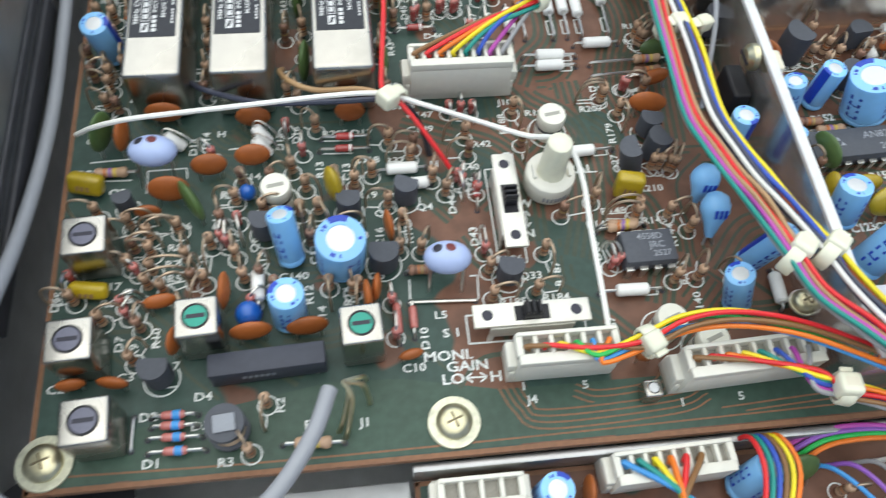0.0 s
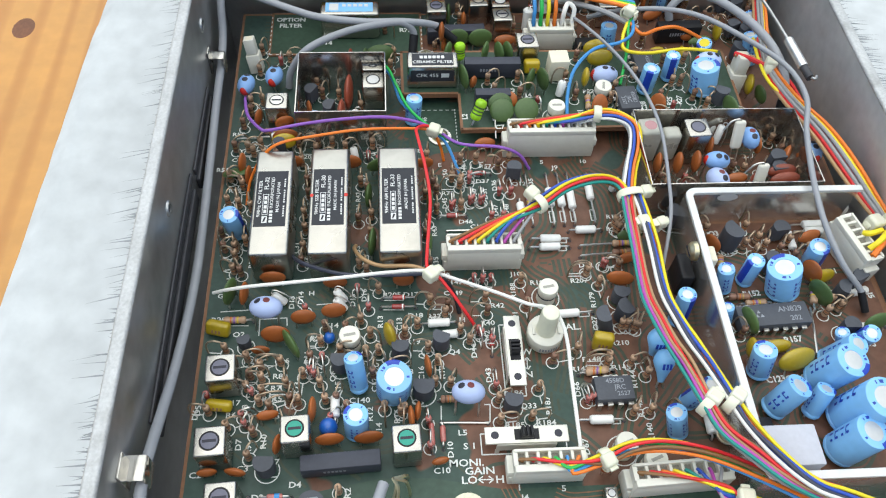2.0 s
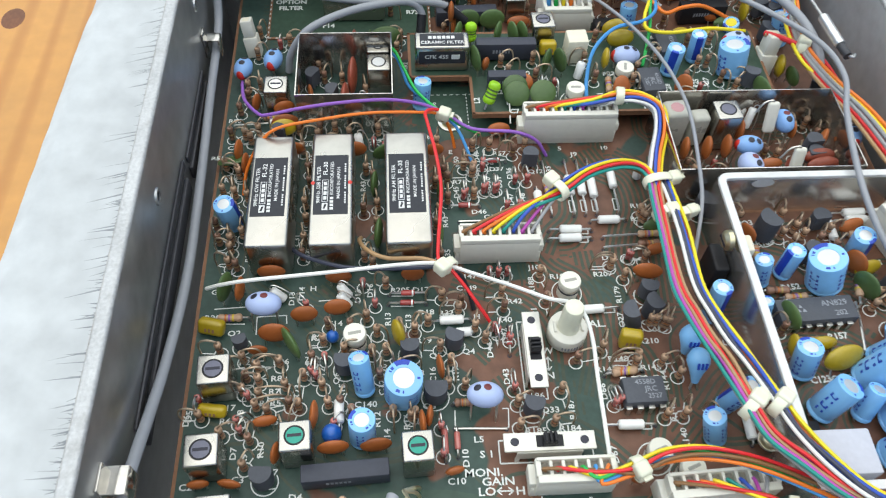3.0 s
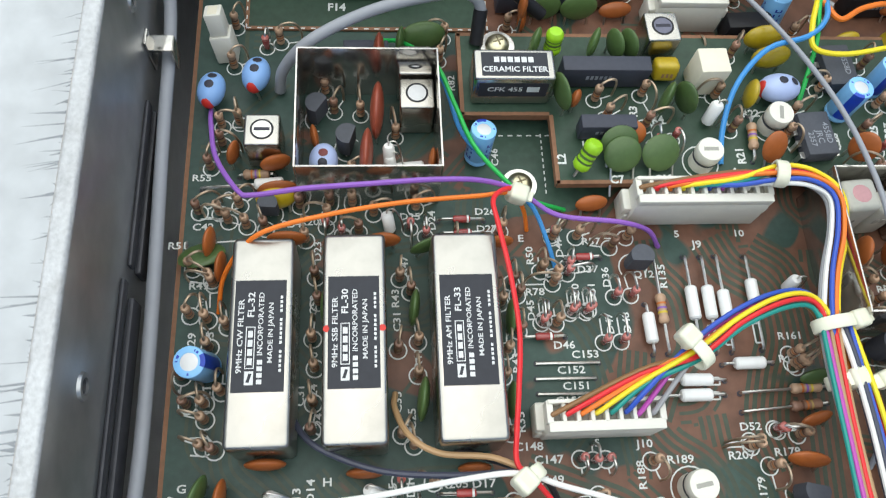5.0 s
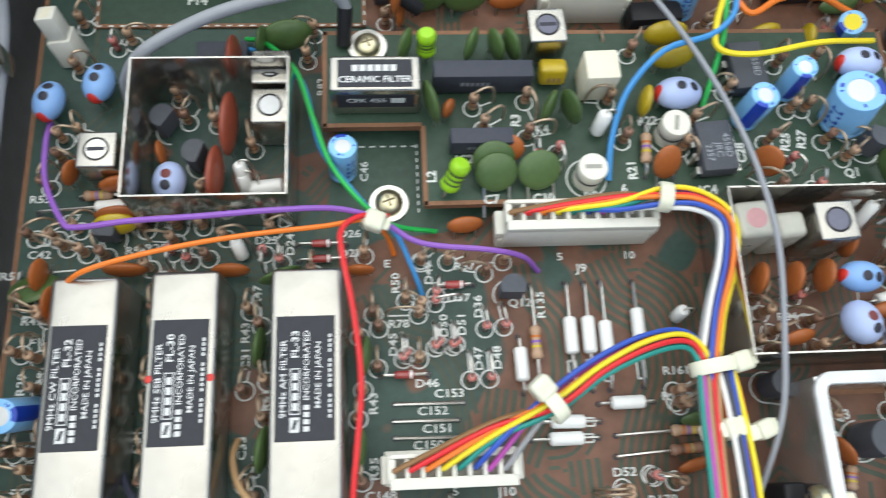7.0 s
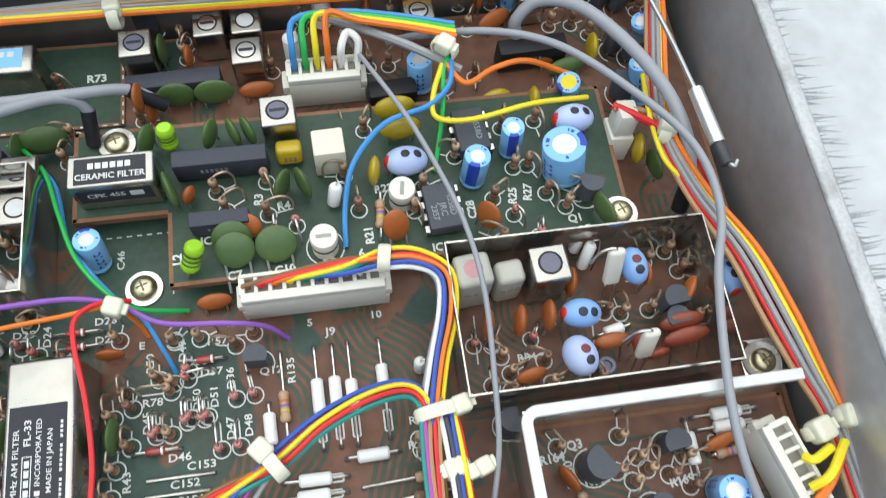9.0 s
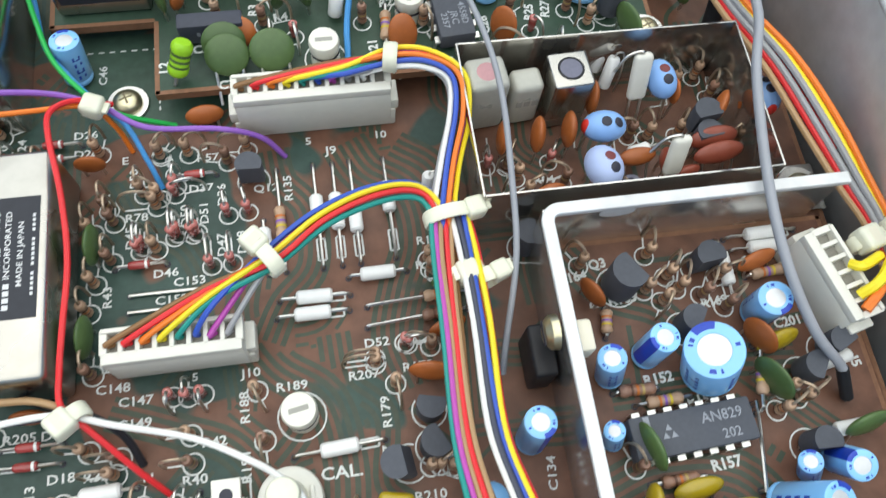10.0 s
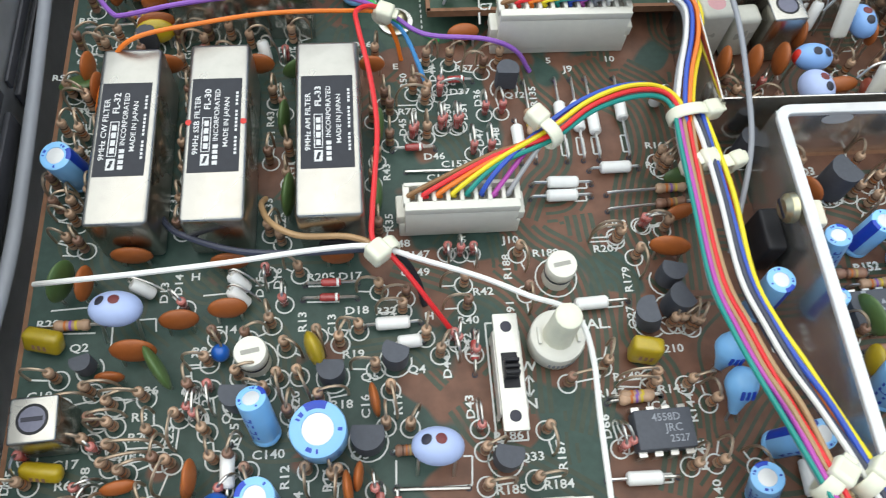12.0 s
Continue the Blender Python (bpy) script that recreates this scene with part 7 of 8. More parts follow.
# ---- wires and cables ----
wire([(-46.3, 88.9, 5), (-41.9, 87.3, 9), (-35.6, 86.3, 12), (-26.9, 86.4, 13), (-14.2, 87.5, 13), (-0.4, 89.5, 12), (8.6, 90.2, 11), (15.7, 88.1, 10), (25.8, 85.2, 8), (33.6, 80.9, 9), (37.6, 77.9, 12), (40.4, 74.8, 12), (41.8, 69.3, 10), (41.8, 61.0, 8.5), (41.8, 51.0, 7.5), (41.9, 42.4, 6)], "white", 0.48, step=8)
wire([(14.6, 140.7, 8), (10.2, 139.3, 12), (7.3, 136.3, 14), (7.6, 131.3, 15), (9.2, 122.4, 14), (10.1, 112.2, 13), (9.3, 102.3, 12), (8.7, 96.7, 11), (8.6, 91.8, 10), (11.2, 89.1, 10), (14.3, 85.8, 8), (17.4, 82.4, 5), (20.8, 79.0, 1)], "red", 0.46, step=8)
wire([(-44.9, 161.8, 2), (-44.0, 156.5, 5), (-42.0, 147.9, 8), (-37.3, 139.8, 11), (-34.4, 138.4, 12), (-25.7, 138.6, 14), (-15.0, 138.4, 16), (-2.7, 139.2, 16), (6.5, 140.3, 13), (13.3, 139.3, 10), (20.0, 135.8, 8), (31.4, 134.3, 8), (37.6, 133.8, 5), (41.0, 132.5, 0)], "violet", 0.48, step=8)
wire([(-41.4, 120.9, 0), (-40.0, 125.5, 5), (-36.2, 128.6, 11), (-31.1, 130.5, 15), (-20.2, 133.4, 15), (-8.0, 135.4, 15), (4.6, 137.4, 13), (11.4, 139.3, 10), (14.3, 138.2, 5), (15.6, 136.2, 0)], "orange", 0.43, step=8)
wire([(-11.2, 179.2, 1), (-7.1, 176.4, 4), (-1.1, 168.4, 8), (2.1, 158.7, 9), (5.3, 149.7, 9), (10.7, 142.4, 9), (15.6, 139.3, 7), (23.1, 140.0, 1)], "green", 0.45, step=8)
wire([(-10.4, 177.0, 1), (-6.1, 172.8, 5), (-0.1, 167.0, 6), (3.1, 154.3, 7), (7.2, 147.5, 8), (12.6, 140.7, 8), (16.1, 137.9, 6), (18.7, 132.7, 3), (20.4, 128.6, 0)], "sky", 0.45, step=8)
wire([(-28.7, 104.6, 1), (-27.1, 100.4, 4), (-23.1, 95.8, 7), (-13.5, 91.8, 8), (-2.5, 90.5, 9), (9.4, 90.7, 9)], "slate", 0.55, step=8)
wire([(-10.3, 105.3, 1), (-10.5, 102.2, 4), (-8.3, 97.2, 7), (-3.5, 94.1, 8), (4.9, 93.0, 9), (11.3, 90.1, 9)], "tan", 0.55, step=8)
wire([(-1.3, 95.8, 2), (4.7, 93.2, 6), (12.2, 90.0, 8), (15.4, 87.5, 4), (16.9, 83.8, 0)], "black", 0.6, step=8)


def harness(cells, y, z, path, colors, order, turn_at, spread=0.9, r=0.62, back=3.1):
    """Wires that rise from a connector's cells and gather into one flat laced bundle; past the tie they lie in another order."""
    line = [Vector(q) for q in path]
    n = len(colors)
    for k, (x, c) in enumerate(zip(cells, colors)):
        pts = [Vector((x, y + back, z - 1.2)), Vector((x, y + back, z + 0.3))]
        for i, q in enumerate(line):
            if i < turn_at and x > q.x - 2.0:
                continue
            way = (line[min(i + 1, len(line) - 1)] - line[max(i - 1, 0)]).normalized()
            side = way.cross(Vector((0, 0, 1))).normalized()
            up = side.cross(way)
            near = i < turn_at
            a = k if near else order.index(c)
            if near:
                off, lift = (a - (n - 1) / 2) * spread, 0.5 * math.cos(math.pi * (a / (n - 1) - 0.5)) + 0.3 * (a % 2)
            else:
                # past the fan the wires lie in an oval pack that turns slowly along its way
                ring = 2 * math.pi * a / n + 0.14 * (i - turn_at)
                big = 0.35 if a % 4 == 3 else 1.0
                off, lift = math.cos(ring) * spread * n * 0.30 * big, 0.6 + math.sin(ring) * spread * n * 0.20 * big
            off += 0.28 * noise.noise(Vector((i * 0.8, k * 2.7, 1.0)))
            pts.append(q + side * off + up * (lift + 0.25 * noise.noise(Vector((i * 0.9, k * 4.1, 5.0)))))
        wire(pts, c, r)


harness([34.6 + 2.47 * (i + 0.5) for i in range(9)], 136.4, 12.0,
        [(52.6, 139.5, 13), (60.0, 140.5, 14), (65.7, 139.8, 14), (70.1, 136.7, 13), (69.9, 130.2, 12), (67.1, 121.9, 11), (64.7, 112.7, 11), (65.2, 108.6, 10), (65.3, 102.7, 10)],
        ["brown", "red", "orange", "yellow", "teal", "blue", "magenta", "grey", "white"],
        ["white", "blue", "orange", "red", "yellow", "magenta", "teal", "brown", "grey"], 1, 0.6, 0.44)
harness([13.2 + 1.2 + 2.35 * (i + 0.5) for i in range(8)], 96.4, 11.0,
        [(30.0, 103.5, 13), (38.9, 108.2, 14), (46.5, 113.0, 15), (54.4, 116.4, 14), (60.8, 117.3, 12), (63.9, 114.0, 11), (64.3, 107.4, 10)],
        ["brown", "red", "orange", "yellow", "teal", "blue", "magenta", "grey"],
        ["teal", "red", "yellow", "orange", "blue", "magenta", "brown", "grey"], 1, 0.6, 0.44)
# the trunk: two bundles that run down the board beside the silver box and join the front ones
ribbon([(64.9, 115.2, 11), (63.9, 105.6, 12), (63.4, 94.0, 12.5), (62.6, 79.6, 14), (63.3, 70.6, 16.5), (64.2, 63.8, 18.5), (65.7, 57.2, 20), (67.8, 48.3, 21), (70.4, 41.8, 20.5), (76.0, 36.7, 19.5), (81.5, 31.8, 18.5), (87.4, 28.3, 17.5), (99.6, 22.8, 16.5), (113.6, 15.5, 16)],
       ["brown", "blue", "red", "violet", "grey", "tan", "red", "tan", "magenta", "teal"], 0.68, 2, 0.41)
ribbon([(67.4, 113.8, 11), (67.8, 106.9, 12), (67.9, 95.1, 13), (67.4, 80.3, 14), (68.7, 71.6, 15), (70.4, 64.9, 16), (72.2, 57.9, 17.5), (73.7, 48.3, 21), (76.2, 42.1, 21), (81.3, 35.5, 20), (87.3, 29.8, 19), (94.9, 26.6, 18), (114.1, 18.0, 17)],
       ["red", "orange", "blue", "slate", "yellow", "blue", "slate", "white"], 0.78, 2, 0.44)
tie(10.8, 89.9, 10.5, 35, 3.4, 2.8, (-0.8, 1), 4.4)
tie(12.1, 139.0, 10, -25, 3.0, 2.6, (0.2, 0.8), 4.2)
tie(38.6, 107.5, 15.8, -55, 5.0, 3.6, (-1, 1), 4.2)
tie(65.6, 113.0, 11.5, 8, 7.6, 4.0, (1, 0.6), 4.0)
tie(66.1, 103.3, 10.8, 8, 7.4, 4.0, (0.2, 1), 4.2)
tie(60.0, 140.5, 14.8, 80, 4.4, 3.2, (0, 1), 2.6)
tie(68.2, 47.8, 20.4, 40, 5.6, 4.2, (0.4, 1), 4.4)
tie(73.4, 47.7, 21.2, 40, 5.0, 4.0, (0.4, 1), 4.0)
tie(69.7, 102.5, 11, 15, 4.0, 3.4, (0.9, 1), 3.6)
# ---- grey cables ----
def cable(points, r=1.5, label="grey plastic coaxial cable", black=0):
    bm = mesh()
    tube(bm, points, r, 12, 8)
    ob = tagged(base("cable"), label, "cable", "grey cables")
    part("jacket", bm, M_CABLE, ob)
    if black:
        bm = mesh()
        ends = [Vector(q) for q in points]
        tip = ends[-2:] if black > 0 else ends[:2]
        tube(bm, tip, r * 1.25, 12, 1)
        part("end_sleeve", bm, M_BLACK, ob, "black shrink sleeve")
    return ob


cable([(-52.5, 205.0, 30.3), (-52.5, 189.0, 17.2), (-52.5, 178.7, 8.0), (-52.3, 151.3, 5.9), (-52.0, 121.0, 3.7), (-52.0, 93.7, 2.8), (-52.5, 67.3, 7.1), (-52.0, 39.7, 18.6), (-51.5, 30.0, 19.5), (-52.0, 28.5, 12), (-48.8, 24.8, 11), (-43.1, 20.5, 10), (-37.3, 17.6, 10), (-31.0, 16.2, 10), (-24.6, 16.0, 10), (-19.0, 17.1, 10), (-14.1, 19.6, 10.5), (-9.8, 23.7, 11), (-5.7, 30.0, 11), (-3.3, 36.5, 10)], 1.25, "grey cable clipped along the wall, looping to the board")
for k, q in enumerate(((2.1, 40.4, 1), (2.5, 36.7, 0), (-1.6, 31.5, 0), (-2.6, 32.6, 0))):
    bm = mesh()
    top = Vector((-1.2, 37.6, 9.5))
    tube(bm, [top, top.lerp(Vector(q), 0.4) + Vector((1.2, 0.4 * k, 1.5)), top.lerp(Vector(q), 0.8) + Vector((0.6, 0, 1.0)), Vector(q)], 0.42, 6)
    tagged(part("braid_strand", bm, M_GOLD), "twisted bare tinned braid of the grey cable", "braid", "bare cable braid")
cable([(-31.9, 166.9, 1), (-30.5, 167.9, 7), (-24.7, 168.7, 15), (-14.0, 173.7, 17), (-3.2, 177.3, 17), (4.6, 179.1, 16), (8.0, 178.6, 12), (7.4, 174.5, 6.5)], 1.12, black=1)
cable([(-43.2, 190.6, 18), (-29.0, 183.0, 18), (-20.4, 179.5, 18), (-7.5, 178.6, 17), (5.7, 179.7, 16), (15.4, 182.5, 12), (21.3, 181.5, 7)], 1.12, black=1)
cable([(94.7, 191.1, 7), (94.2, 192.2, 11), (98.7, 193.4, 15), (106.4, 189.3, 17), (113.9, 178.0, 18), (119.2, 166.5, 17), (121.5, 157.3, 14), (121.5, 151.1, 9), (121.1, 148.4, 3)], 1.35, black=1)
cable([(66.8, 192.3, 7), (74.0, 190.3, 11), (87.4, 186.8, 15), (99.3, 180.9, 17), (110.0, 169.9, 18), (119.5, 155.5, 19), (120.8, 141.3, 20), (116.5, 127.5, 20), (113.5, 110.8, 19), (113.3, 98.2, 17), (116.5, 87.8, 13), (121.9, 82.4, 8), (123.6, 78.6, 4)], 0.8, "long thin grey cable arching over the boards", black=1)
cable([(57.5, 195.3, 8), (61.8, 182.8, 13), (67.5, 168.7, 16), (71.8, 155.1, 18), (74.9, 143.6, 18), (76.1, 130.8, 18), (75.5, 116.3, 16), (74.5, 104.6, 13), (71.8, 93.5, 7), (71.2, 89.6, 3)], 0.5, "thin grey wire arching over the boards")
# wires along the right wall
for k, (c, dx, dz) in enumerate((("orange", 0, 1.0), ("grey", -1.5, 0.6), ("grey", -2.5, 0), ("yellow", -0.8, 0.4), ("tan", -3.9, -1.2), ("red", -2.9, -0.8), ("slate", -2.0, -1.2))):
    wire([Vector(q) + Vector((dx * w, 0, dz)) for q, w in (((135.2, 228.0, 10), 0.7), ((129.1, 205.3, 11), 0.6), ((125.1, 188.6, 12), 0.8), ((121.3, 172.3, 12), 0.8), ((119.2, 160.1, 13), 0.6), ((122.6, 147.2, 13), 0.8), ((128.6, 134.4, 13), 1.2), ((131.8, 121.4, 13), 1.3), ((133.9, 110.8, 12), 1.0), ((135.6, 102.7, 11), 0.7), ((138.1, 87.2, 9), 1.0), ((140.7, 72.5, 8), 1.2))], c, 0.56)
wire([(116.9, 174.6, 13), (115.9, 164.8, 13), (116.2, 155.9, 13), (119.0, 151.1, 12), (122.8, 147.0, 11), (125.5, 143.2, 9)], "yellow", 0.5)
wire([(118.8, 162.8, 13), (123.2, 155.5, 12.5), (125.4, 141.8, 12), (129.2, 129.0, 11), (132.9, 118.6, 9)], "red", 0.62)
wire([(109.6, 168.6, 12), (113.5, 165.0, 13), (118.3, 160.7, 13), (121.9, 154.6, 12)], "red", 0.8)
wire([(109.5, 168.0, 12), (115.5, 166.6, 12), (119.2, 162.8, 12)], "tan", 0.7)
tie(118.4, 161.3, 13, 60, 5.4, 4.0, (0, 1), 4.6)
tie(136.0, 102.3, 12, -10, 4.6, 3.6, (0, 1), 5.0)
tie(129.7, 100.7, 12, 10, 4.6, 3.6, (0, 1), 5.0)
wire([(124.9, 96.9, 14), (126.0, 96.0, 15), (130.1, 97.6, 14)], "yellow", 0.8)
wire([(124.5, 91.8, 14), (127.4, 93.3, 16), (132.8, 98.2, 14)], "yellow", 0.8)
wire([(124.7, 89.5, 14), (127.5, 92.1, 15), (131.6, 96.4, 14)], "orange", 0.8)
# wires over the raised board
wire([(53.5, 146.9, 6.5), (54.2, 153.8, 9), (56.7, 161.0, 13), (63.4, 167.7, 15), (72.2, 170.7, 15), (77.0, 175.1, 15), (78.3, 181.0, 15)], "sky", 0.55)
wire([(72.4, 161.0, 6.5), (73.7, 165.1, 9), (75.3, 171.5, 13), (76.4, 178.7, 15), (78.4, 182.2, 15)], "green", 0.5)
wire([(105.9, 173.0, 9), (93.7, 170.9, 12), (80.9, 168.0, 13), (73.7, 168.5, 14), (73.5, 172.9, 15), (76.3, 179.9, 15)], "yellow", 0.55)
wire([(103.5, 179.8, 8), (94.2, 181.1, 12), (86.9, 179.3, 13), (80.6, 175.7, 14), (77.0, 179.9, 15)], "orange", 0.6)
for k, (c, a) in enumerate((("sky", 685), ("green", 705), ("yellow", 725), ("orange", 748))):
    wire([(47.4 + 2.3 * k, 186, 9), (47.4 + 2.3 * k, 187, 14), (48.5 + 2.2 * k, 192, 17 + 0.4 * k), (58 + k, 193 - 0.8 * k, 17), (70 + k * 0.5, 191 - k, 16.5), (80, 188.5 - k, 16)], c, 0.66)
wire([(56.8, 186, 9), (57, 186.5, 14), (58.5, 189.5, 15), (60.5, 188, 14), (60.0, 186, 10)], "white", 0.8)
tie(77.2, 182.9, 16, -40, 5.0, 3.8, (0, 1), 4.2)
wire([(53.5, 199.3, 8), (59.4, 192.7, 13), (69.5, 185.6, 15), (80.2, 179.6, 13)], "grey", 0.9)
# wires along the rear wall
for k, c in enumerate(("orange", "yellow", "grey", "tan", "grey")):
    wire([(-52, 197.0 + 0.9 * k, 15 - 0.5 * k), (-30, 198.6 + 0.9 * k, 14.5 - 0.5 * k), (10, 201.0 + 0.5 * k, 12 + 0.4 * k), (50, 202.2 + 0.3 * k, 10 + 0.8 * k), (100, 202.6 + 0.2 * k, 9 + k)], c, 0.7)
tie(12.5, 202.0, 11, 90, 6, 5, (0, 1), 4.4)


# ---- wall clips ----
def wall_clip(y, z, w=9.0):
    ob = tagged(base("cable_clip"), "bent grey metal clip on the wall holding the cable", "clip", "metal cable clips")
    ob.matrix_basis = at(WALL_L, y, z)
    bm = mesh()
    box(bm, 0.0, 0.6, -w / 2, w / 2, -2.5, 6, 0.2)
    box(bm, 0.5, 4.8, -w / 2, w / 2, 3.4, 4.0, 0.2)
    box(bm, 4.3, 4.9, -w / 2, w / 2, -2.0, 3.8, 0.2)
    part("bracket", bm, M_SHIELD, ob)
    return ob


wall_clip(37.6, 19.0, 5.4)
wall_clip(170.5, 7.4, 3.6)
spring = tagged(base("spring_clip"), "bright metal pin with a dark end on the wall", "clip")
bm = mesh()
tube(bm, [(123.0, 165.5, 20), (124.0, 153.5, 20)], 1.5, 12, 1)
part("sleeve", bm, M_BRIGHT, spring)
bm = mesh()
tube(bm, [(124.0, 153.5, 20), (124.5, 149.0, 20)], 1.2, 12, 1)
part("end_cap", bm, M_DARK, spring)
bm = mesh()
tube(bm, [(118.5, 190, 21), (121, 178, 20.5), (123.0, 165, 20)], 0.5, 8, 4)
part("rod", bm, M_STEEL, spring)
bm = mesh()
tube(bm, [(124.3, 150.5, 20), (125.6, 148.6, 20), (126.6, 149.6, 20)], 0.5, 8, 4)
part("stud", bm, M_STEEL, spring)
# ---- writing on the main board ----
for s, x, y, rz, k in (
        ("R28", -45.4, 83.7, 0, 1), ("Q2", -39.9, 79.3, 0, 1), ("R25", -36.2, 71.6, 0, 1), ("R26", -28.5, 71.5, 0, 1), ("R8", -29.3, 67.3, 0, 1), ("R7", -29.6, 64.1, 0, 1),
        ("R5", -29.1, 61.3, 0, 1), ("C17", -39.8, 60.6, 0, 1), ("R6", -39.8, 57.5, 0, 1), ("C5", -29.5, 56.9, 0, 1), ("D8", -36.6, 58.7, 90, 1), ("C18", -45.1, 71.6, 0, 1),
        ("R24", -19.9, 77.6, 0, 1), ("C14", -16.6, 81.1, 0, 1), ("R22", -11.6, 73.6, 0, 1)):
    note(s, x, y, 2.05 * k, rz)
for s, x, y, rz, k in (
        ("R13", -3.8, 81.9, 90, 1), ("C13", 1.1, 81.1, 90, 1), ("Q4", 14.8, 72.5, 0, 1), ("Q5", 7.1, 71.7, 0, 1), ("R17", 11.5, 67.0, 90, 1), ("R18", 2.4, 67.4, 0, 1),
        ("Q3", 5.1, 59.2, 0, 1), ("C140", -9.1, 60.2, 0, 1), ("R15", -14.4, 63.7, 90, 1), ("R16", 0.0, 55.8, 90, 1), ("R12", -6.5, 56.6, 90, 1), ("D18", 5.3, 83.4, 0, 1),
        ("D17", 4.3, 89.8, 0, 1), ("R205", -0.7, 89.9, 0, 1), ("R32", 10.2, 83.0, 0, 1)):
    note(s, x, y, 2.05 * k, rz)
for s, x, y, rz, k in (
        ("D44", 19.9, 72.7, 90, 1), ("D43", 23.1, 65.8, 90, 1), ("R186", 28.8, 60.7, 0, 1), ("R187", 37.0, 57.2, 90, 1), ("R185", 28.3, 52.4, 0, 1), ("R184", 35.9, 52.7, 0, 1),
        ("W", 33.3, 71.9, 0, 1.2), ("N", 33.2, 65.6, 0, 1.2), ("D66", 44.9, 61.2, 90, 1), ("R147", 46.4, 66.6, 0, 1), ("R148", 49.7, 69.2, 0, 1), ("IC4", 53.9, 64.1, 0, 1),
        ("R145", 57.0, 66.7, 0, 1), ("R210", 57.9, 73.6, 0, 1), ("CAL.", 45.3, 78.7, 0, 1.3)):
    note(s, x, y, 2.05 * k, rz)
for s, x, y, rz, k in (
        ("R188", 31.8, 90.2, 90, 1), ("R191", 31.6, 81.5, 90, 1), ("R207", 50.1, 92.8, 0, 1), ("R179", 52.9, 86.7, 90, 1), ("Q27", 52.4, 79.6, 90, 1), ("J10", 33.0, 95.4, 0, 1),
        ("R42", 27.1, 85.7, 0, 1), ("D52", 52.7, 97.7, 0, 1), ("C147", 15.8, 93.3, 0, 1), ("C149", 15.6, 89.9, 0, 1), ("R35", 11.6, 99.9, 90, 1), ("R43", 11.6, 110.4, 90, 1),
        ("R189", 39.0, 92.5, 0, 1), ("5", 24.6, 95.8, 0, 0.9), ("H", 17.5, 81.7, 0, 1)):
    note(s, x, y, 2.05 * k, rz)
for s, x, y, rz, k in (
        ("C153", 24.3, 111.6, 0, 1), ("C152", 21.4, 108.8, 0, 1), ("C151", 22.1, 105.9, 0, 1), ("C150", 20.5, 103.3, 0, 1), ("D46", 20.6, 113.4, 0, 1), ("D45", 15.1, 120.2, 90, 1),
        ("R78", 16.1, 123.7, 0, 1), ("R50", 15.8, 131.0, 90, 1), ("D36", 30.0, 126.4, 90, 1), ("Q12", 37.3, 126.8, 0, 1), ("R135", 41.0, 126.4, 90, 1), ("D47", 29.6, 117.3, 90, 1),
        ("D48", 32.8, 117.4, 90, 1), ("J9", 48.8, 132.8, 0, 1.1), ("10", 57.6, 135.0, 0, 1), ("5", 45.1, 135.0, 0, 1)):
    note(s, x, y, 2.05 * k, rz)
for s, x, y, rz, k in (
        ("D26", 7.8, 140.2, 0, 1), ("D27", 7.9, 136.6, 0, 1), ("E", 14.3, 134.5, 0, 1), ("R47", -8.0, 129.4, 90, 1), ("D24", -2.5, 138.5, 90, 1), ("D25", -6.7, 139.3, 0, 1),
        ("R55", -46.1, 147.8, 0, 1), ("C42", -45.2, 137.6, 0, 1), ("R54", -29.0, 138.0, 0, 1), ("R202", -25.1, 138.4, 0, 1), ("R29", -45.7, 115.5, 90, 1),
        ("R82", 2.8, 169.4, 90, 1), ("R161", 63.6, 114.1, 0, 1), ("C46", 10.6, 152.1, 90, 1)):
    note(s, x, y, 2.05 * k, rz)
for s, x, y, rz, k in (
        ("MONI.", 15.9, 43.6, 0, 1.25), ("GAIN", 18.9, 41.6, 0, 1.25), ("LO", 16.3, 39.5, 0, 1.25), ("H", 23.4, 39.4, 0, 1.25), ("S 1", 17.0, 47.6, 0, 1.1), ("L5", 15.5, 51.0, 0, 1),
        ("C10", 10.1, 42.0, 0, 1), ("J4", 28.8, 35.0, 0, 1), ("J1", 1.6, 33.7, 0, 1), ("R3", -20.0, 29.4, 0, 1), ("D1", -31.1, 30.2, 0, 1), ("D4", -23.7, 40.1, 0, 1),
        ("R2", -11.6, 37.7, 90, 1), ("C2", -46.5, 43.2, 0, 1), ("C3", -35.9, 44.3, 0, 1), ("D10", 12.4, 47.0, 90, 1)):
    note(s, x, y, 2.05 * k, rz)
for s, x, y, rz, k in (("R14", -4.4, 52.5, 90, 1), ("R11", -30.9, 61.4, 0, 1), ("D5", -47.7, 59.0, 90, 1), ("Q6", -15.7, 66.9, 90, 1), ("R23", -24.4, 63.9, 90, 1), ("C1", -20.9, 56.4, 90, 1), ("R19", 4.5, 75.7, 0, 1), ("C16", 6.3, 66.9, 90, 1)):
    note(s, x, y, 2.05 * k, rz)
for s, x, y in (("C58", -24.6, 122.0), ("C24", -23.4, 100.6), ("C33", -9.8, 104.0), ("C25", -7.4, 101.0), ("R41", -6.0, 111.6), ("C31", -9.6, 118.6), ("R43", -9.8, 123.0), ("R21", -38.4, 101.2), ("C30", -24.4, 111.4)):
    note(s, x, y, 2.0, 90)
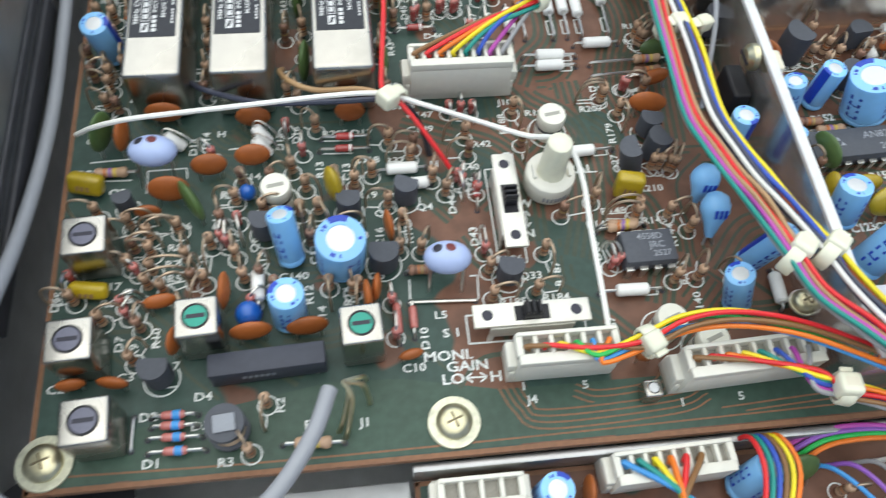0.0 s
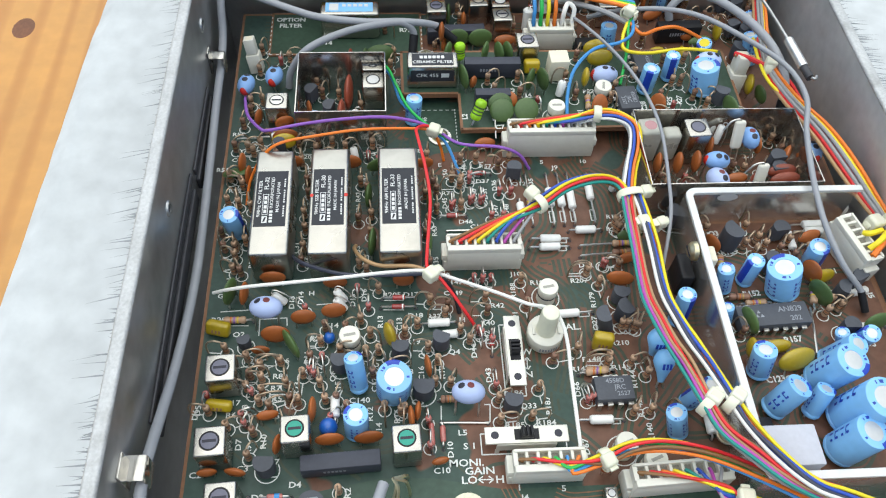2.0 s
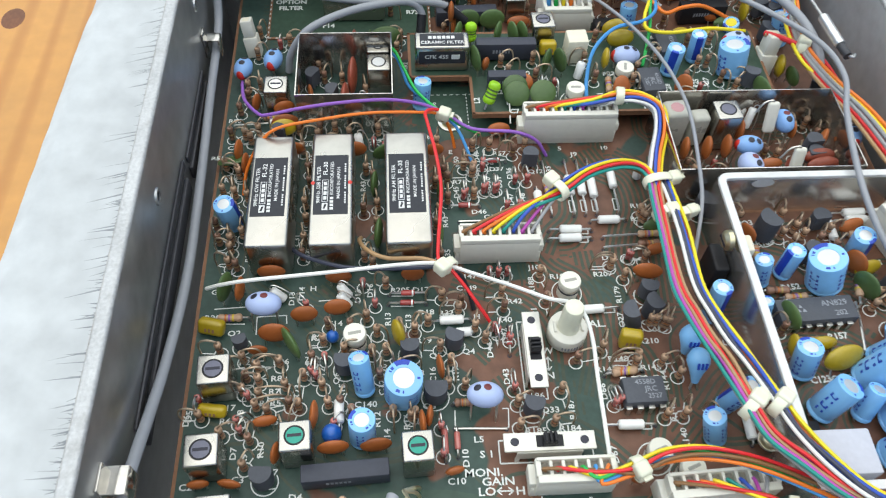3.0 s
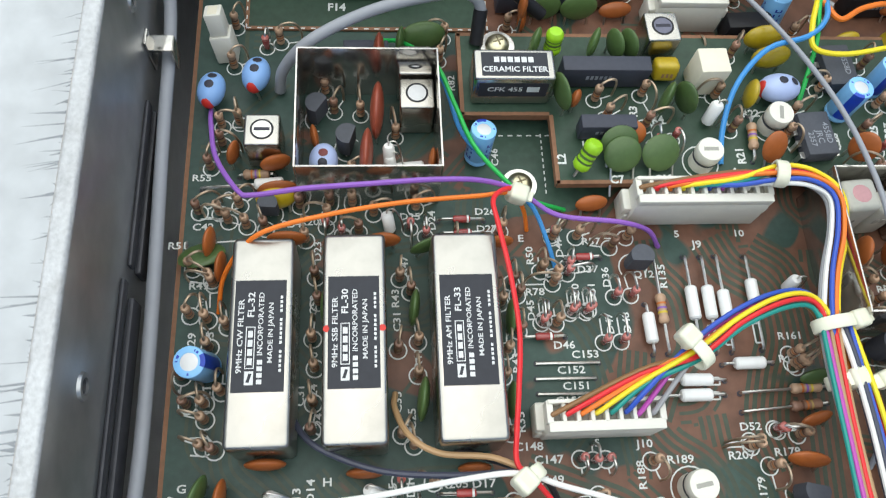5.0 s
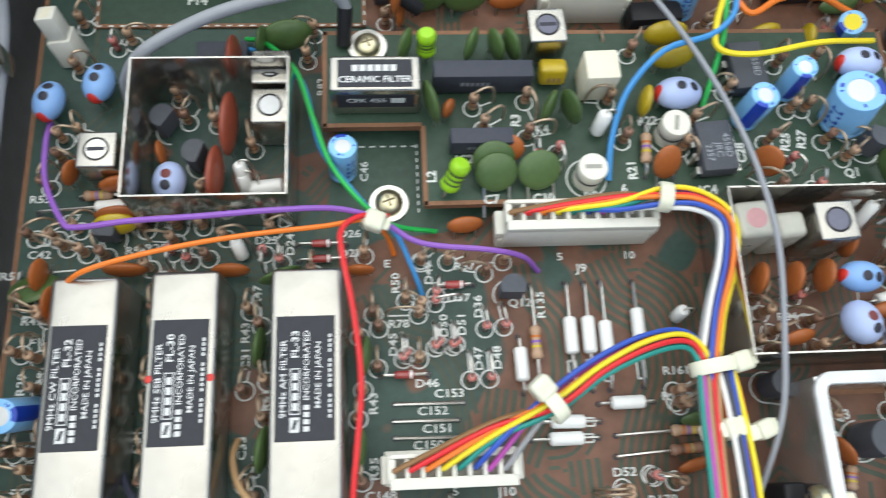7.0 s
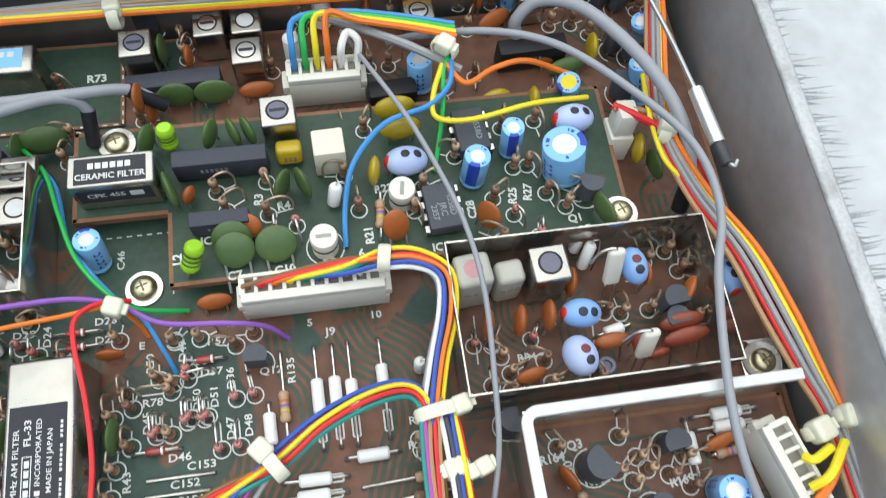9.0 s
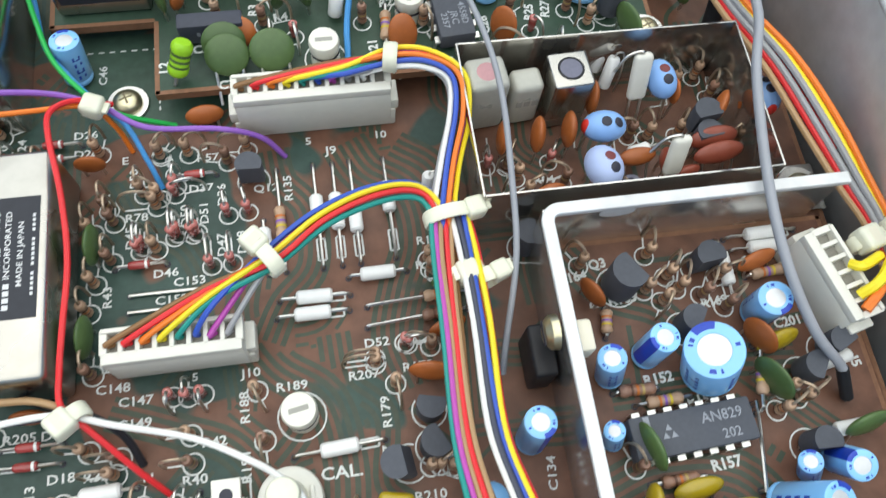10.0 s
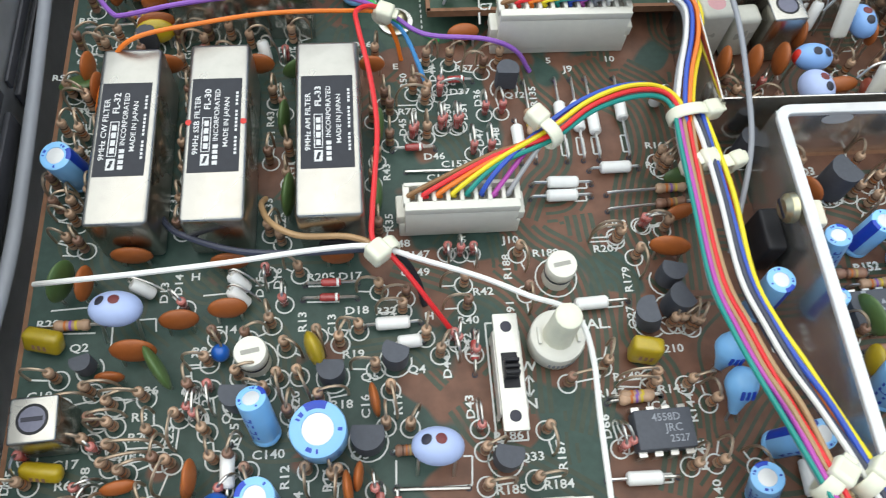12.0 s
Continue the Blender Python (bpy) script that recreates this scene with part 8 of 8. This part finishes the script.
# double arrows between the legends
for (ax, ay), (bx, by) in (((18.4, 39.6), (21.9, 39.5)), ((33.0, 66.9), (33.2, 70.4))):
    d = Vector((bx - ax, by - ay, 0)).normalized()
    s = Vector((-d.y, d.x, 0))
    frame_line(ax, ay, bx, by)
    for q, w in ((Vector((ax, ay, 0)), d), (Vector((bx, by, 0)), -d)):
        for e in (-1, 1):
            p = q + w * 1.1 + s * e * 0.8
            frame_line(q.x, q.y, p.x, p.y)
for a, b in (((10.7, 58.1), (10.5, 53.6)), ((10.5, 53.6), (22.3, 53.5)), ((22.3, 53.5), (22.7, 58.0)), ((22.7, 58.0), (21.3, 58.0))):
    frame_line(*a, *b)
for s, x, y, rz, k in (
        ("D49", 21.6, 132.6, 90, 1), ("R57", 27.9, 133.7, 0, 1), ("D38", 24.0, 130.2, 0, 1), ("D37", 26.6, 128.0, 0, 1), ("D50", 23.9, 123.2, 90, 1), ("D51", 27.0, 123.4, 90, 1),
        ("R178", 58.6, 93.1, 0, 1), ("C148", 12.5, 95.6, 0, 1), ("R162", 62.9, 109.8, 0, 1), ("R142", 59.8, 55.7, 90, 1), ("R144", 59.6, 63.4, 90, 1), ("R140", 61.1, 49.4, 90, 1),
        ("D67", 44.8, 46.4, 90, 1), ("5", 38.0, 36.7, 0, 1), ("1", 27.7, 37.3, 0, 1), ("1", 53.6, 32.3, 0, 1), ("5", 63.8, 32.5, 0, 1), ("Q33", 32.1, 57.2, 0, 1)):
    note(s, x, y, 2.05 * k, rz)
for s, x, y, rz, k in (
        ("R40", 24.1, 80.6, 0, 1), ("D42", 23.7, 76.4, 90, 1), ("R84", 84.9, 122.9, 0, 1), ("C134", 76.5, 74.2, 85, 1), ("R1", -6.7, 34.1, 0, 1), ("L7", -28.7, 45.6, 0, 1), ("D2", -32.0, 37.5, 0, 1), ("D3", -24.0, 35.4, 0, 1)):
    note(s, x, y, 2.05 * k, rz)
for s, x, y, rz in (("R164", 85.2, 103.5, 4), ("R169", 107.5, 96.6, 4), ("C201", 118.6, 91.8, 4), ("C15", 121.8, 69.8, -10)):
    lettering(s, 2.2, x, y, 0.07, rz, box_board, M_SILK, bold=0.035)
for s, x, y, rz, k in (
        ("D13", -26.9, 88.4, 90, 1), ("D14", -24.6, 89.7, 90, 1), ("H", -21.9, 91.0, 0, 1), ("D15", -11.0, 88.6, 90, 1), ("D16", -8.0, 90.0, 90, 1), ("R2", -20.7, 77.3, 0, 1), ("D12", -19.0, 67.7, 90, 1), ("R11", -22.3, 72.3, 90, 1),
        ("D7", -37.3, 50.1, 90, 1), ("D6", -48.2, 58.0, 90, 1), ("R9", -34.9, 48.8, 90, 1), ("R10", -31.5, 50.7, 90, 1), ("G", -45.6, 90.8, 0, 1), ("C12", -5.4, 64.2, 90, 1), ("R20", -4.9, 68.3, 90, 1)):
    note(s, x, y, 2.0 * k, rz)
for a, b in (((-45.2, 86.1), (-37.3, 86.5)), ((-44.1, 82.0), (-37.6, 81.8)), ((-34.9, 83.6), (-28.0, 83.8)), ((-28.0, 83.8), (-27.8, 81.5)), ((-34.9, 83.6), (-34.8, 78.8)), ((-22.2, 74.8), (-18.0, 75.0)),
             ((-20.9, 42.3), (-5.3, 42.6)), ((-5.3, 42.6), (-4.9, 44.5)), ((-30.5, 42.1), (-27.7, 42.2)), ((-20.5, 87.5), (-14.7, 87.8)), ((-3.1, 88.3), (2.4, 88.1)), ((-3.1, 85.4), (2.4, 85.2)), ((-31.9, 48.9), (-31.2, 51.7))):
    frame_line(*a, *b)
for s, x, y, rz, k in (
        ("Q7", -40.4, 144.2, 0, 1), ("R51", -49.5, 133.9, 0, 1), ("R49", -45.2, 126.0, 0, 1), ("E", -44.7, 122.9, 0, 1), ("D23", -24.0, 132.5, 90, 1), ("R45", -42.6, 115.7, 90, 1), ("D21", -42.5, 106.0, 90, 1), ("C31", -26.6, 105.7, 90, 1), ("C24", -24.4, 105.7, 90, 1)):
    note(s, x, y, 2.0 * k, rz)
for a, b in (((-45.8, 139.3), (-41.7, 139.3)), ((-43.4, 134.5), (-38.8, 134.8)), ((-45.4, 99.0), (-42.4, 99.1)), ((-44.6, 96.2), (-43.2, 96.1)), ((-47.3, 107.3), (-47.3, 105.6)), ((-43.1, 124.6), (-43.0, 121.9)), ((-43.1, 124.6), (-41.1, 124.8))):
    frame_line(*a, *b)


# ---- printing on the boards ----
def printing(z, parent, name):
    white, holes = mesh(), mesh()
    for p in PRINT:
        if p[0] == "o" and p[4] == z:
            hoop(white, p[1], p[2], p[3], 0.28, 0.06)
        elif p[0] == "l" and p[5] == z:
            band(white, p[1], p[2], p[3], p[4], 0.29, 0.065)
        elif p[0] == "h" and p[4] == z:
            hoop(holes, p[1], p[2], 0.28, 0.5, 0.07, 10)
        elif p[0] == "a" and p[4] == z:
            hoop(white, p[1], p[2], p[3], 0.28, 0.06, 20, p[5] - 32, p[5] + 212)
        elif p[0] == "b" and p[6] == z:
            c, s = math.cos(radians(p[5])), math.sin(radians(p[5]))
            q = [(p[1] + a * p[3] / 2 * c - b * p[4] / 2 * s, p[2] + a * p[3] / 2 * s + b * p[4] / 2 * c) for a, b in ((-1, -1), (1, -1), (1, 1), (-1, 1))]
            for i in range(4):
                band(white, *q[i], *q[(i + 1) % 4], 0.32, 0.065)
    if len(white.faces):
        tagged(part("silkscreen", white, M_SILK, parent, "white printed component outlines", flat=True), kind="stuff")
    if len(holes.faces):
        tagged(part("hole_marking", holes, M_SPOT, parent, "dark solder holes", flat=True), kind="stuff")


printing(0, main_board, "main")
printing(6.0, filter_board, "filter")
printing(3.0, box_board, "box")
printing(0.5, option_board, "option")
printing(-9.0, front_board, "front")
